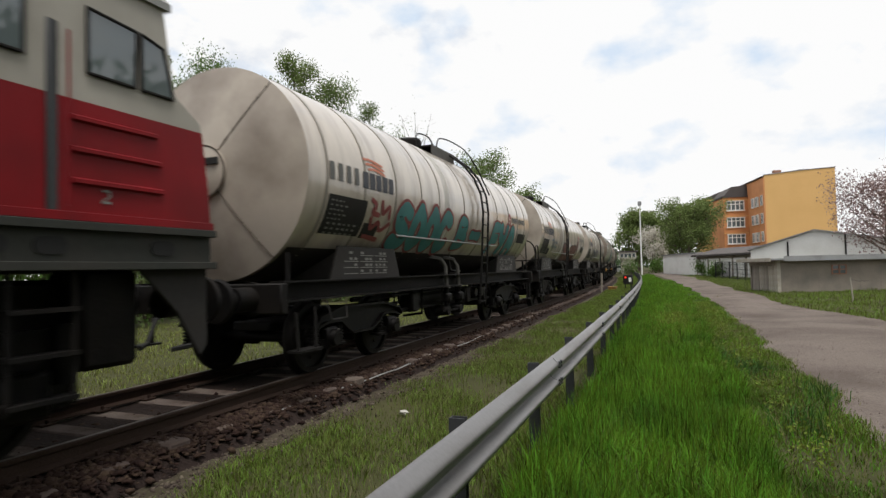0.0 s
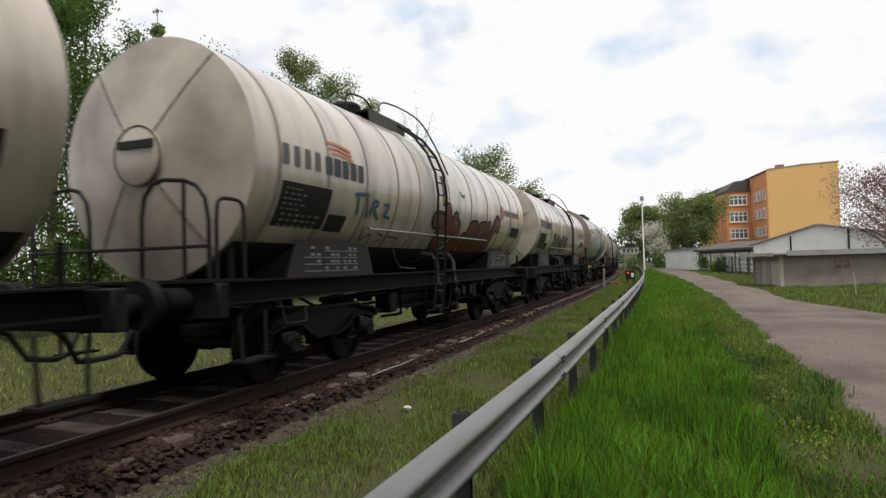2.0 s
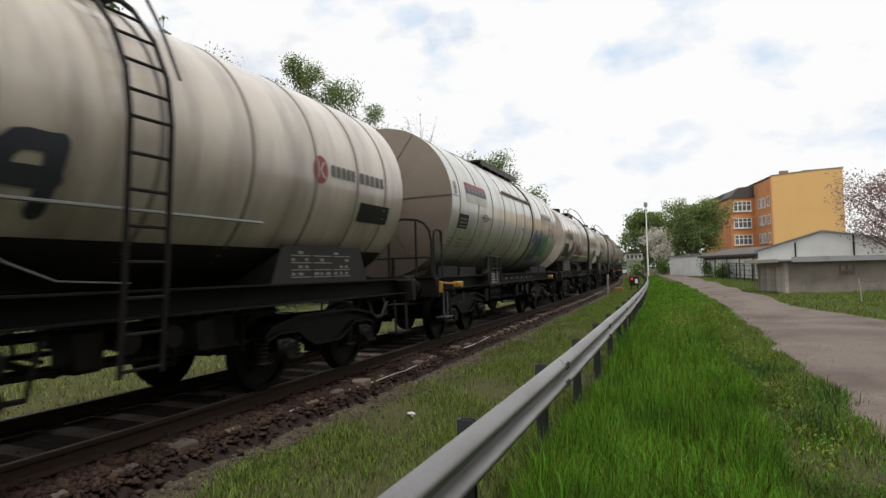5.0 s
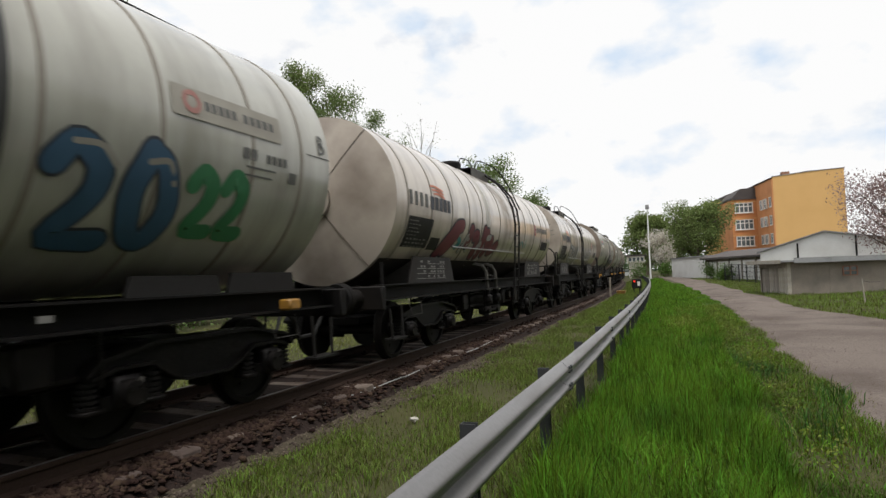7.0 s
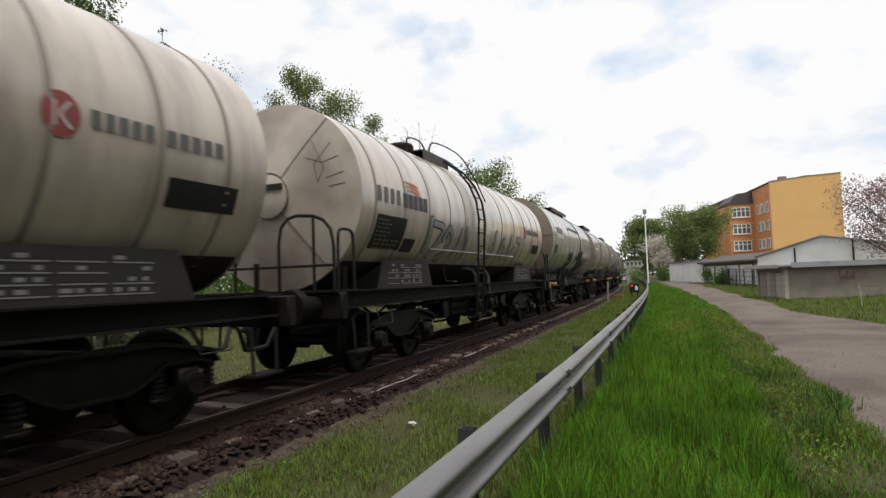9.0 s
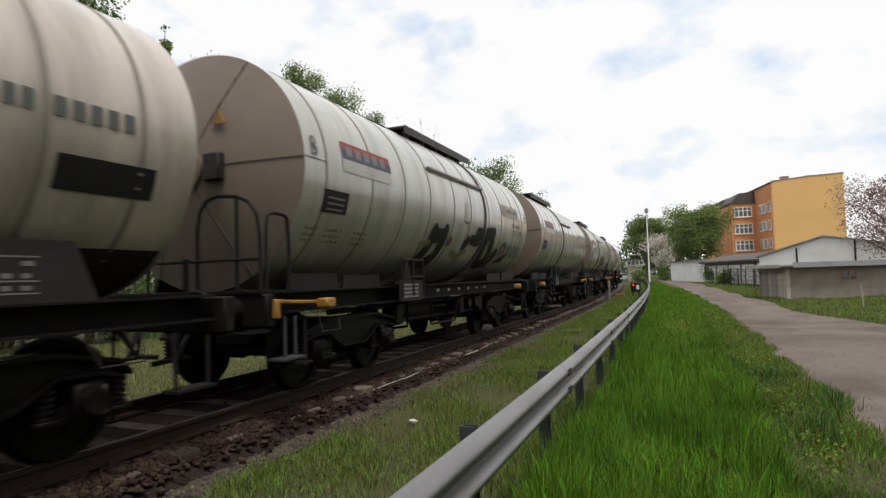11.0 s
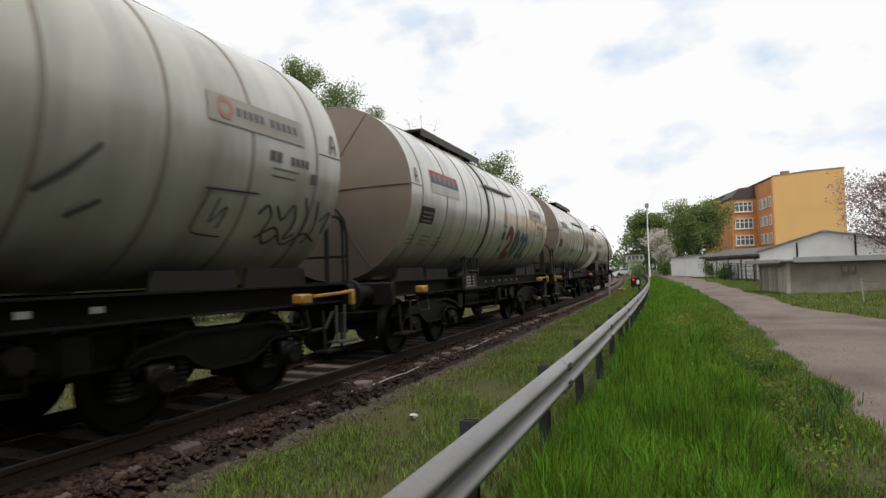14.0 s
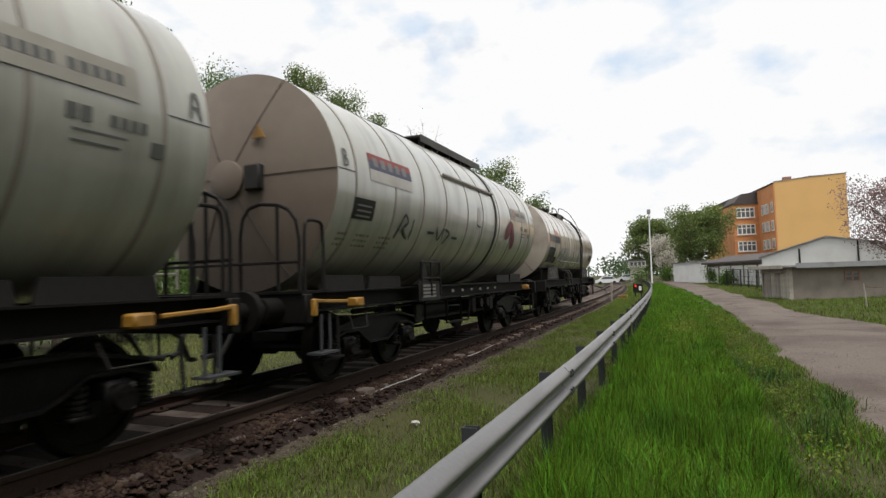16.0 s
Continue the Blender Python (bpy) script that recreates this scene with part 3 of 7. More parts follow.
def skin_stroke(bm, pts, w, lift=0.012):
    """A painted line with round ends on the tank: one ribbon that follows its bends."""
    line = []
    for (ya, ua), (yb, ub) in zip(rounded(pts), rounded(pts)[1:]):
        d = math.hypot(yb - ya, ub - ua)
        for i in range(max(1, int(d / 0.1))):
            f = i / max(1, int(d / 0.1))
            line.append((ya + (yb - ya) * f, ua + (ub - ua) * f))
    line.append(pts[-1])
    n = len(line)
    last = None
    for i, (y, u) in enumerate(line):
        (ya, ua), (yb, ub) = line[max(i - 1, 0)], line[min(i + 1, n - 1)]
        d = math.hypot(yb - ya, ub - ua) or 1.0
        ty, tu = (yb - ya) / d, (ub - ua) / d
        ww = w * (0.5 + 0.04 * math.sin(0.45 * i + y * 5))
        r = TANK["r"] + lift + 0.00003 * i
        row = [bm.verts.new(wrap(y - tu * ww * k, u + ty * ww * k, r)) for k in (1, 0, -1)]
        if last:
            for k in (0, 1):
                bm.faces.new((last[k], last[k + 1], row[k + 1], row[k]))
        if i in (0, n - 1):
            e = -1 if i == 0 else 1
            cap = [row[0]] + [bm.verts.new(wrap(y + (e * ty * math.sin(a) - tu * math.cos(a)) * ww, u + (e * tu * math.sin(a) + ty * math.cos(a)) * ww, r)) for a in (0.6, 1.15, 1.57, 2.0, 2.54)] + [row[2]]
            for p, q in zip(cap, cap[1:]):
                bm.faces.new((row[1], p, q))
        last = row


GLYPH = {
    "S": [[(0.9, 0.85), (0.5, 1), (0.1, 0.8), (0.2, 0.58), (0.8, 0.42), (0.9, 0.2), (0.5, 0), (0.05, 0.15)]],
    "C": [[(0.9, 0.85), (0.5, 1), (0.1, 0.7), (0.1, 0.3), (0.5, 0), (0.9, 0.15)]],
    "O": [[(0.5, 1), (0.1, 0.7), (0.1, 0.3), (0.5, 0), (0.9, 0.3), (0.9, 0.7), (0.5, 1)]],
    "G": [[(0.9, 0.85), (0.5, 1), (0.1, 0.7), (0.1, 0.3), (0.5, 0), (0.9, 0.2), (0.9, 0.45), (0.55, 0.45)]],
    "F": [[(0.1, 0), (0.2, 1), (0.95, 0.97)], [(0.15, 0.52), (0.75, 0.52)]],
    "Y": [[(0.05, 1), (0.15, 0.55), (0.7, 0.55)], [(0.9, 1), (0.7, 0.4), (0.35, 0)]],
    "A": [[(0.05, 0), (0.35, 1), (0.75, 1), (0.9, 0)], [(0.2, 0.4), (0.85, 0.4)]],
    "Z": [[(0.05, 0.95), (0.95, 1), (0.1, 0.05), (0.95, 0)]],
    "N": [[(0.1, 0), (0.15, 1), (0.85, 0), (0.9, 1)]],
    "K": [[(0.1, 0), (0.1, 1)], [(0.9, 1), (0.15, 0.5), (0.9, 0)]],
    "2": [[(0.1, 0.75), (0.45, 1), (0.85, 0.8), (0.75, 0.5), (0.05, 0), (0.95, 0.02)]],
    "0": [[(0.5, 1), (0.1, 0.6), (0.2, 0.1), (0.55, 0), (0.9, 0.4), (0.8, 0.9), (0.5, 1)]],
    "D": [[(0.1, 0), (0.1, 1), (0.6, 0.95), (0.9, 0.5), (0.6, 0.05), (0.1, 0)]],
    "B": [[(0.1, 0), (0.1, 1), (0.7, 0.9), (0.7, 0.6), (0.15, 0.52), (0.85, 0.4), (0.8, 0.08), (0.1, 0)]],
    "I": [[(0.5, 0), (0.5, 1)]],
    "E": [[(0.9, 1), (0.1, 1), (0.1, 0), (0.9, 0)], [(0.1, 0.52), (0.7, 0.52)]],
    "T": [[(0.0, 1), (1, 1)], [(0.5, 1), (0.5, 0)]],
    "-": [[(0.1, 0.5), (0.9, 0.5)]],
    "~": [[(0.0, 0.1), (0.25, 0.9), (0.45, 0.2), (0.65, 1.0), (0.8, 0.1), (1.0, 0.75)], [(0.0, 0.6), (1.0, 0.4)]],
    "@": [[(0.1, 0.1), (0.3, 0.9), (0.75, 0.75), (0.35, 0.45), (0.9, 0.5), (0.7, 0.05), (0.3, 0.1)]],
}


def graffiti(parent, word, y0, y1, u0, u1, w, fill, edge=None, edge_w=0.07, label="spray-painted graffiti letters", slant=0.0):
    """Fat sprayed letters with a coloured outline."""
    TANK.update(dict(r=1.345, z=2.565) if parent["label"].startswith("dirty") else dict(r=1.435, z=2.655))
    n = len(word)
    step = (y1 - y0) / n
    for i, ch in enumerate(word):
        lay = [[(y0 + step * (i + 0.1 + 0.8 * a) + slant * b, u0 + (u1 - u0) * b) for a, b in line] for line in GLYPH[ch]]
        letter = bmesh.new()
        for line in lay:
            skin_stroke(letter, line, w, 0.013)
        ob = part("graffiti_letter", letter, M[fill], parent, label)
        if edge:
            bm = bmesh.new()
            for line in lay:
                skin_stroke(bm, line, w + edge_w, 0.009)
            part("outline", bm, M[edge], ob)


def scrawl(parent, lines, w, fill, edge=None, edge_w=0.05, label="sprayed marks"):
    """Sprayed strokes that spell nothing."""
    TANK.update(dict(r=1.345, z=2.565) if parent["label"].startswith("dirty") else dict(r=1.435, z=2.655))
    for line in lines:
        ob = part("graffiti_stroke", stroke_of(line, w, 0.014), M[fill], parent, label)
        if edge:
            part("outline", stroke_of(line, w + edge_w, 0.010), M[edge], ob)


def stroke_of(line, w, lift):
    bm = bmesh.new()
    skin_stroke(bm, line, w, lift)
    return bm


def blocks(bm, y0, y1, u0, u1, n, lift=0.009, gap=0.25, rnd=None):
    """A row of plain bars in place of lettering."""
    step = (y1 - y0) / n
    for i in range(n):
        k = 1 if rnd is None else rnd.uniform(0.55, 1.0)
        skin_patch(bm, y0 + step * i, y0 + step * (i + (1 - gap) * k), u0, u1, lift)
    return bm


def wheelset_mesh():
    bm = bmesh.new()
    for k in (-1, 1):
        prof = [(0.09, 0.66), (0.12, 0.68), (0.30, 0.70), (0.395, 0.685), (0.40, 0.672), (0.49, 0.672), (0.495, 0.69), (0.465, 0.715), (0.455, 0.80), (0.395, 0.805), (0.38, 0.765), (0.15, 0.745), (0.13, 0.78), (0.09, 0.785)]
        tmp = bmesh.new()
        lathe_y(tmp, prof, 40)
        tmp.transform(Matrix.Rotation(-math.pi / 2, 4, "Z") if k > 0 else Matrix.Rotation(math.pi / 2, 4, "Z"))
        me = bpy.data.meshes.new("t")
        tmp.to_mesh(me)
        tmp.free()
        bm.from_mesh(me)
        bpy.data.meshes.remove(me)
        for i in range(4):
            a = i * math.pi / 2
            rod(bm, (k * 0.772, 0.26 * math.cos(a), 0.26 * math.sin(a)), (k * 0.784, 0.26 * math.cos(a), 0.26 * math.sin(a)), 0.03, n=8)
    rod(bm, (-1.02, 0, 0), (1.02, 0, 0), 0.075, n=14)
    bm.normal_update()
    return bm


def arc_pts(cy, cz, r, a0, a1, n):
    return [(cy + r * math.cos(radians(a0 + (a1 - a0) * i / n)), cz + r * math.sin(radians(a0 + (a1 - a0) * i / n))) for i in range(n + 1)]


PROTO = {}


def bogie(parent, y):
    """A two-axle bogie with cast side frames, springs and axle boxes."""
    if "wheelset" not in PROTO:
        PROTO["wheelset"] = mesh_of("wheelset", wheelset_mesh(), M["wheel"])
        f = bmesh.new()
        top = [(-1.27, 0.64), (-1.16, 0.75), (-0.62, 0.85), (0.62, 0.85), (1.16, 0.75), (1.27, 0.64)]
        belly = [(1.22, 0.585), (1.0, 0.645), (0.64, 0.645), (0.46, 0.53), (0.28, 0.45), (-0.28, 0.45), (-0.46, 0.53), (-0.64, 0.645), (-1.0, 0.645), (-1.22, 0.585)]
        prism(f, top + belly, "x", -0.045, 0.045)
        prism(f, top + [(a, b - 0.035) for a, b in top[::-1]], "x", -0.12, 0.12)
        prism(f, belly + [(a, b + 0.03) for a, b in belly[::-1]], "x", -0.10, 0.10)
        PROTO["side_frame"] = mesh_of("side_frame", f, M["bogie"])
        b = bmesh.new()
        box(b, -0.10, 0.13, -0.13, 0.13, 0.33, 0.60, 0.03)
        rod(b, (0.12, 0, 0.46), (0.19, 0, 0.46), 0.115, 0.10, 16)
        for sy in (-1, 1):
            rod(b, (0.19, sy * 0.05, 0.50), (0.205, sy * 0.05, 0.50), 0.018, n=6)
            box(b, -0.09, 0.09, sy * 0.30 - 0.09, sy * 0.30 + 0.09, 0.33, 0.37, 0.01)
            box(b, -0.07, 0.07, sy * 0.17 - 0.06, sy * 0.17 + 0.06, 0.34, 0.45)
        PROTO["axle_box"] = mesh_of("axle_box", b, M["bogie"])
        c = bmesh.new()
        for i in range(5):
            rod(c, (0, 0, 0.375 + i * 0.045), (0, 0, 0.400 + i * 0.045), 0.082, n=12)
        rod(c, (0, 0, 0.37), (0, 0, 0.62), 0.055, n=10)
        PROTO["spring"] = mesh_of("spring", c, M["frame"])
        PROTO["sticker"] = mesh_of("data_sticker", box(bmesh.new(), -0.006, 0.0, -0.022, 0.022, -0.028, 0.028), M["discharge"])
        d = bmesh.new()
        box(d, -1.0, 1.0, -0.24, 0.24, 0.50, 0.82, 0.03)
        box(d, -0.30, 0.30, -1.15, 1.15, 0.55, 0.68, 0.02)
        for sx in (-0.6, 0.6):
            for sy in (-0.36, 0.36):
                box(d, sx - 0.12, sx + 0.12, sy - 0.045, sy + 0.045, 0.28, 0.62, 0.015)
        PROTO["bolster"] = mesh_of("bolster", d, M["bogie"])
    bg = new("bogie", PROTO["bolster"])
    bg.parent, bg.matrix_basis = parent, pose(0, y, 0)
    for k in (-1, 1):
        o = new("side_frame", PROTO["side_frame"])
        o.parent, o.matrix_basis = bg, pose(k * 1.0, 0, 0)
        for a in (-0.9, 0.9):
            o = new("axle_box", PROTO["axle_box"])
            o.parent, o.matrix_basis = bg, pose(k * 1.0, a, 0, 0, 0, 0 if k > 0 else 180)
            if k > 0:
                for z in (0.38, 0.54):
                    o = new("data_sticker", PROTO["sticker"])
                    o.parent, o.matrix_basis = bg, pose(1.137, a + 0.095, z)
                    o["label"] = "small pale data sticker"
            for da in (-0.30, 0.30):
                o = new("spring", PROTO["spring"])
                o.parent, o.matrix_basis = bg, pose(k * 1.0, a + da, 0)
    for a in (-0.9, 0.9):
        o = new("wheelset", PROTO["wheelset"])
        o.parent, o.matrix_basis = bg, pose(0, a, 0.458)
    return bg


def dish(bm, y, depth, sign, power, rim=None):
    rim = rim or TANK["r"]
    prof = [(rim, y)] + [(rim * (1 - (i / 14)), y + sign * depth * (1 - (1 - i / 14) ** power)) for i in range(1, 15)]
    prof[-1] = (0.0, y + sign * depth)
    tmp = bmesh.new()
    lathe_y(tmp, prof, 64, TANK["z"])
    me = bpy.data.meshes.new("t")
    tmp.to_mesh(me)
    tmp.free()
    bm.from_mesh(me)
    bpy.data.meshes.remove(me)


def dish_seams(bm, y, depth, sign, power, angles, w=0.006, studs=True):
    """Raised seams from the hub to the rim, with studs on them."""
    for a in angles:
        c, s = math.cos(radians(a)), math.sin(radians(a))
        last = None
        for i in range(15):
            u = 0.18 + 0.82 * i / 14
            yy = y + sign * (depth * (1 - u ** power) + 0.004)
            r = TANK["r"] * u
            p = (bm.verts.new((r * c - w * s, yy, TANK["z"] + r * s + w * c)), bm.verts.new((r * c, yy + sign * 0.008, TANK["z"] + r * s)), bm.verts.new((r * c + w * s, yy, TANK["z"] + r * s - w * c)))
            if last:
                bm.faces.new((last[0], last[1], p[1], p[0])), bm.faces.new((last[1], last[2], p[2], p[1]))
            last = p
            if studs and i % 2 == 1:
                bmesh.ops.create_icosphere(bm, subdivisions=1, radius=0.012, matrix=Matrix.Translation((r * c, yy + sign * 0.006, TANK["z"] + r * s)))


def band(parent, y, w, h, mat, label=""):
    bm = lathe_y(bmesh.new(), [(TANK["r"] - 0.01, y - w / 2), (TANK["r"] + h, y - w / 2 + 0.004), (TANK["r"] + h, y + w / 2 - 0.004), (TANK["r"] - 0.01, y + w / 2)], 72, TANK["z"])
    part("band", bm, mat, parent, label)


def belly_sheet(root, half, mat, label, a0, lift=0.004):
    """A dark sheet added over the tank's lower side, proud of it by a few millimetres, with a seam along its upper
    edge. Its colour carries grime and shade alike.
    """
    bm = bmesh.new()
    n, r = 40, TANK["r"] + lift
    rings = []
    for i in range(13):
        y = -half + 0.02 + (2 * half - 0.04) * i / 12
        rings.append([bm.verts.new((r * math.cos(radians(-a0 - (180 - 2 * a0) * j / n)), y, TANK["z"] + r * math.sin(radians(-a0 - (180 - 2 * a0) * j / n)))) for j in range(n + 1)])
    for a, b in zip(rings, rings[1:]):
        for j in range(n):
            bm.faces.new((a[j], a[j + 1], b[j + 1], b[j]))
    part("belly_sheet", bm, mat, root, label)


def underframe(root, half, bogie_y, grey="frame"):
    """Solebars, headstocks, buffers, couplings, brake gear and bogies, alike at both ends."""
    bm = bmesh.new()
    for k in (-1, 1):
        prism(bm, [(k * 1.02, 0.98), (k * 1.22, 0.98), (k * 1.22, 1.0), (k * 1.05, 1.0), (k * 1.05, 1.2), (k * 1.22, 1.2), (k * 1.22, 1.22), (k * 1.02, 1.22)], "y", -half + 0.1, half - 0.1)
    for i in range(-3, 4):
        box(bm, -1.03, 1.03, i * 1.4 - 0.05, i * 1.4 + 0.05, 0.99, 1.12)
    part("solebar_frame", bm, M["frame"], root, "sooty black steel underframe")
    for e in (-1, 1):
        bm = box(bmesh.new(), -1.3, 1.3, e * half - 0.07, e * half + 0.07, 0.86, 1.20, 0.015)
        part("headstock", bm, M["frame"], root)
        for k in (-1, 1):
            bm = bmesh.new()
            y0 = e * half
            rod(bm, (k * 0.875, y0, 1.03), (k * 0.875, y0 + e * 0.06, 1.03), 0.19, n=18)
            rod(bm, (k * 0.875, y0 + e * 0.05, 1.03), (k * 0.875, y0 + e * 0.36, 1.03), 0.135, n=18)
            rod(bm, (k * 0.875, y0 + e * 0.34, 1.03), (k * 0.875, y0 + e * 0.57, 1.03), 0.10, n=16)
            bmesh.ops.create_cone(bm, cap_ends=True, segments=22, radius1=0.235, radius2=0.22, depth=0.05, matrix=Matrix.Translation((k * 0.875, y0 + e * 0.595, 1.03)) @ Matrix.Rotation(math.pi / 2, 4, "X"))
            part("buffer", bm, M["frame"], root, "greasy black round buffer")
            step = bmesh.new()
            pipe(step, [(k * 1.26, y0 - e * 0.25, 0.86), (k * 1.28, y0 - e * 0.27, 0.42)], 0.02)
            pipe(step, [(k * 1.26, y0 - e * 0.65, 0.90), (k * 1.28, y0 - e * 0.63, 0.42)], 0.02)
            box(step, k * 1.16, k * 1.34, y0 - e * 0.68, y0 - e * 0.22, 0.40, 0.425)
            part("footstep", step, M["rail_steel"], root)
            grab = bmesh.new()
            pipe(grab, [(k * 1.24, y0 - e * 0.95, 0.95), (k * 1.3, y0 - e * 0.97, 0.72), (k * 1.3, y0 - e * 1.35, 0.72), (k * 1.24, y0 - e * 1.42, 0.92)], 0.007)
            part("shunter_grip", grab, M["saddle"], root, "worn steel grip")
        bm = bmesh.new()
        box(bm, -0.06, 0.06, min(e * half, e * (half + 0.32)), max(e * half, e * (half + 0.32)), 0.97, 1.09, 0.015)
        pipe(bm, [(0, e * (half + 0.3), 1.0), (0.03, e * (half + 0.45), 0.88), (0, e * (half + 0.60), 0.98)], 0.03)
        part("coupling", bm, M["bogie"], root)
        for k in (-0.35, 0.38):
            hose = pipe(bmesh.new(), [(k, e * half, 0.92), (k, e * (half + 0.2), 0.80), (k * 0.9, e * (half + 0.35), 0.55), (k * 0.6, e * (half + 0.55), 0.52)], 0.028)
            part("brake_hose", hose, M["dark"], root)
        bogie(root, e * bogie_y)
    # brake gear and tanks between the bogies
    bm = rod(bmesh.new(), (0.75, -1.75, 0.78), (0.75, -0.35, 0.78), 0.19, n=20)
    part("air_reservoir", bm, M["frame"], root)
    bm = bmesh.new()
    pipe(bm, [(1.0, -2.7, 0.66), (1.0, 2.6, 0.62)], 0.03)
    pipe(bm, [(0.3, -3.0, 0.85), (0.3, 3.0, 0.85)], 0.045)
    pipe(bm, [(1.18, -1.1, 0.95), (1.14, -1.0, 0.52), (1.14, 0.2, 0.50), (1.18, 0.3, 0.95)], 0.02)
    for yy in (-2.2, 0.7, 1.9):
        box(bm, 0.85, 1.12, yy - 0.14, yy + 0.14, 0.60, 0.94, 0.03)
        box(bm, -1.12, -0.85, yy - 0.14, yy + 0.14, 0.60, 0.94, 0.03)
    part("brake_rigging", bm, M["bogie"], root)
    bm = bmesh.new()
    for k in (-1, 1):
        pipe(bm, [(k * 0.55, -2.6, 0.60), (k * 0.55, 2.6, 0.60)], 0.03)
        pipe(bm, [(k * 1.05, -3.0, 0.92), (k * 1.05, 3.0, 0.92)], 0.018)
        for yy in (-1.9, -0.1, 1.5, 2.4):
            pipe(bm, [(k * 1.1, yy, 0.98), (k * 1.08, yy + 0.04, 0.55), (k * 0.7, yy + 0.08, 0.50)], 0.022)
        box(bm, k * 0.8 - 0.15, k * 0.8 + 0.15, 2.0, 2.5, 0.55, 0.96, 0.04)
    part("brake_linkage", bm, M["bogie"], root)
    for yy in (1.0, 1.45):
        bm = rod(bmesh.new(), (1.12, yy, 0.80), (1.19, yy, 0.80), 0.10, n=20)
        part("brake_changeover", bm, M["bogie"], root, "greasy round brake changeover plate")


def saddle(root, y, length, side):
    """A sloped saddle plate that carries the tank, with its data panel."""
    for k in (-1, 1):
        bm = bmesh.new()
        prism(bm, [(y - length / 2, 1.22), (y + length / 2, 1.22), (y + length / 2 * 0.82, 1.66), (y - length / 2 * 0.82, 1.66)], "x", k * 1.12 - 0.012, k * 1.12 + 0.012)
        plate = part("saddle", bm, M["saddle"], root, "dark grey tank saddle plate")
        for yy in (-0.8, 0.0, 0.8):
            rib = prism(bmesh.new(), [(0.35 * k, 1.22), (1.11 * k, 1.22), (1.11 * k, 1.6), (0.35 * k, 1.2)], "y", y + yy * length / 2 - 0.012, y + yy * length / 2 + 0.012)
            part("rib", rib, M["saddle"], plate)
    bm = bmesh.new()
    rnd = random.Random(int(y * 10) + 3)
    for j in range(3):
        for i in range(4):
            y0, w, z = y - length * 0.34 + j * length * 0.215, length * 0.19, 1.28 + i * 0.085
            if i == 1 or rnd.random() < 0.75:
                box(bm, 1.133, 1.136, y0, y0 + w, z, z + 0.012)
            for q in range(3):
                if rnd.random() < 0.55:
                    a0 = y0 + w * (q + 0.1) / 3
                    box(bm, 1.133, 1.136, a0, a0 + w * rnd.uniform(0.12, 0.25), z + 0.026, z + 0.06)
    part("data_lettering", bm, M["chalk"], root, "faded pale data lettering, unreadable")


def handrail(root, y, sign, x0=1.2, h=0.95, base=1.22):
    """Tubular railings of an end platform."""
    yo = y + sign * 0.5
    for pts, r in (([(x0, y + 0.0, base), (x0, y, base + h * 0.75), (x0, y + sign * 0.06, base + h * 0.85), (x0, yo - sign * 0.16, base + h * 0.85), (x0, yo - sign * 0.10, base + h * 0.75), (x0, yo - sign * 0.10, base)], 0.02),
                   ([(x0, yo, base), (x0, yo, base + h), (x0 * 0.3, yo, base + h * 1.08), (x0 * 0.3, yo, base)], 0.022),
                   ([(x0, yo + sign * 0.03, base + h * 0.35), (-x0, yo + sign * 0.03, base + h * 0.35)], 0.018),
                   ([(-x0, yo, base), (-x0, yo, base + h), (-x0 * 0.3, yo, base + h * 1.08), (-x0 * 0.3, yo, base)], 0.022),
                   ([(x0 * 0.75, yo, base), (x0 * 0.75, yo, base + h * 1.02)], 0.02)):
        part("railing", pipe(bmesh.new(), bent(pts), r), M["rail_steel"], root, "black tubular platform railing")
    bm = box(bmesh.new(), -1.25, 1.25, min(y, yo) - 0.05, max(y, yo) + 0.05, 1.205, 1.235)
    part("platform", bm, M["frame"], root)


# ---------------------------------------------------------------- train: beige wagon
SLOV_HALF = 5.78


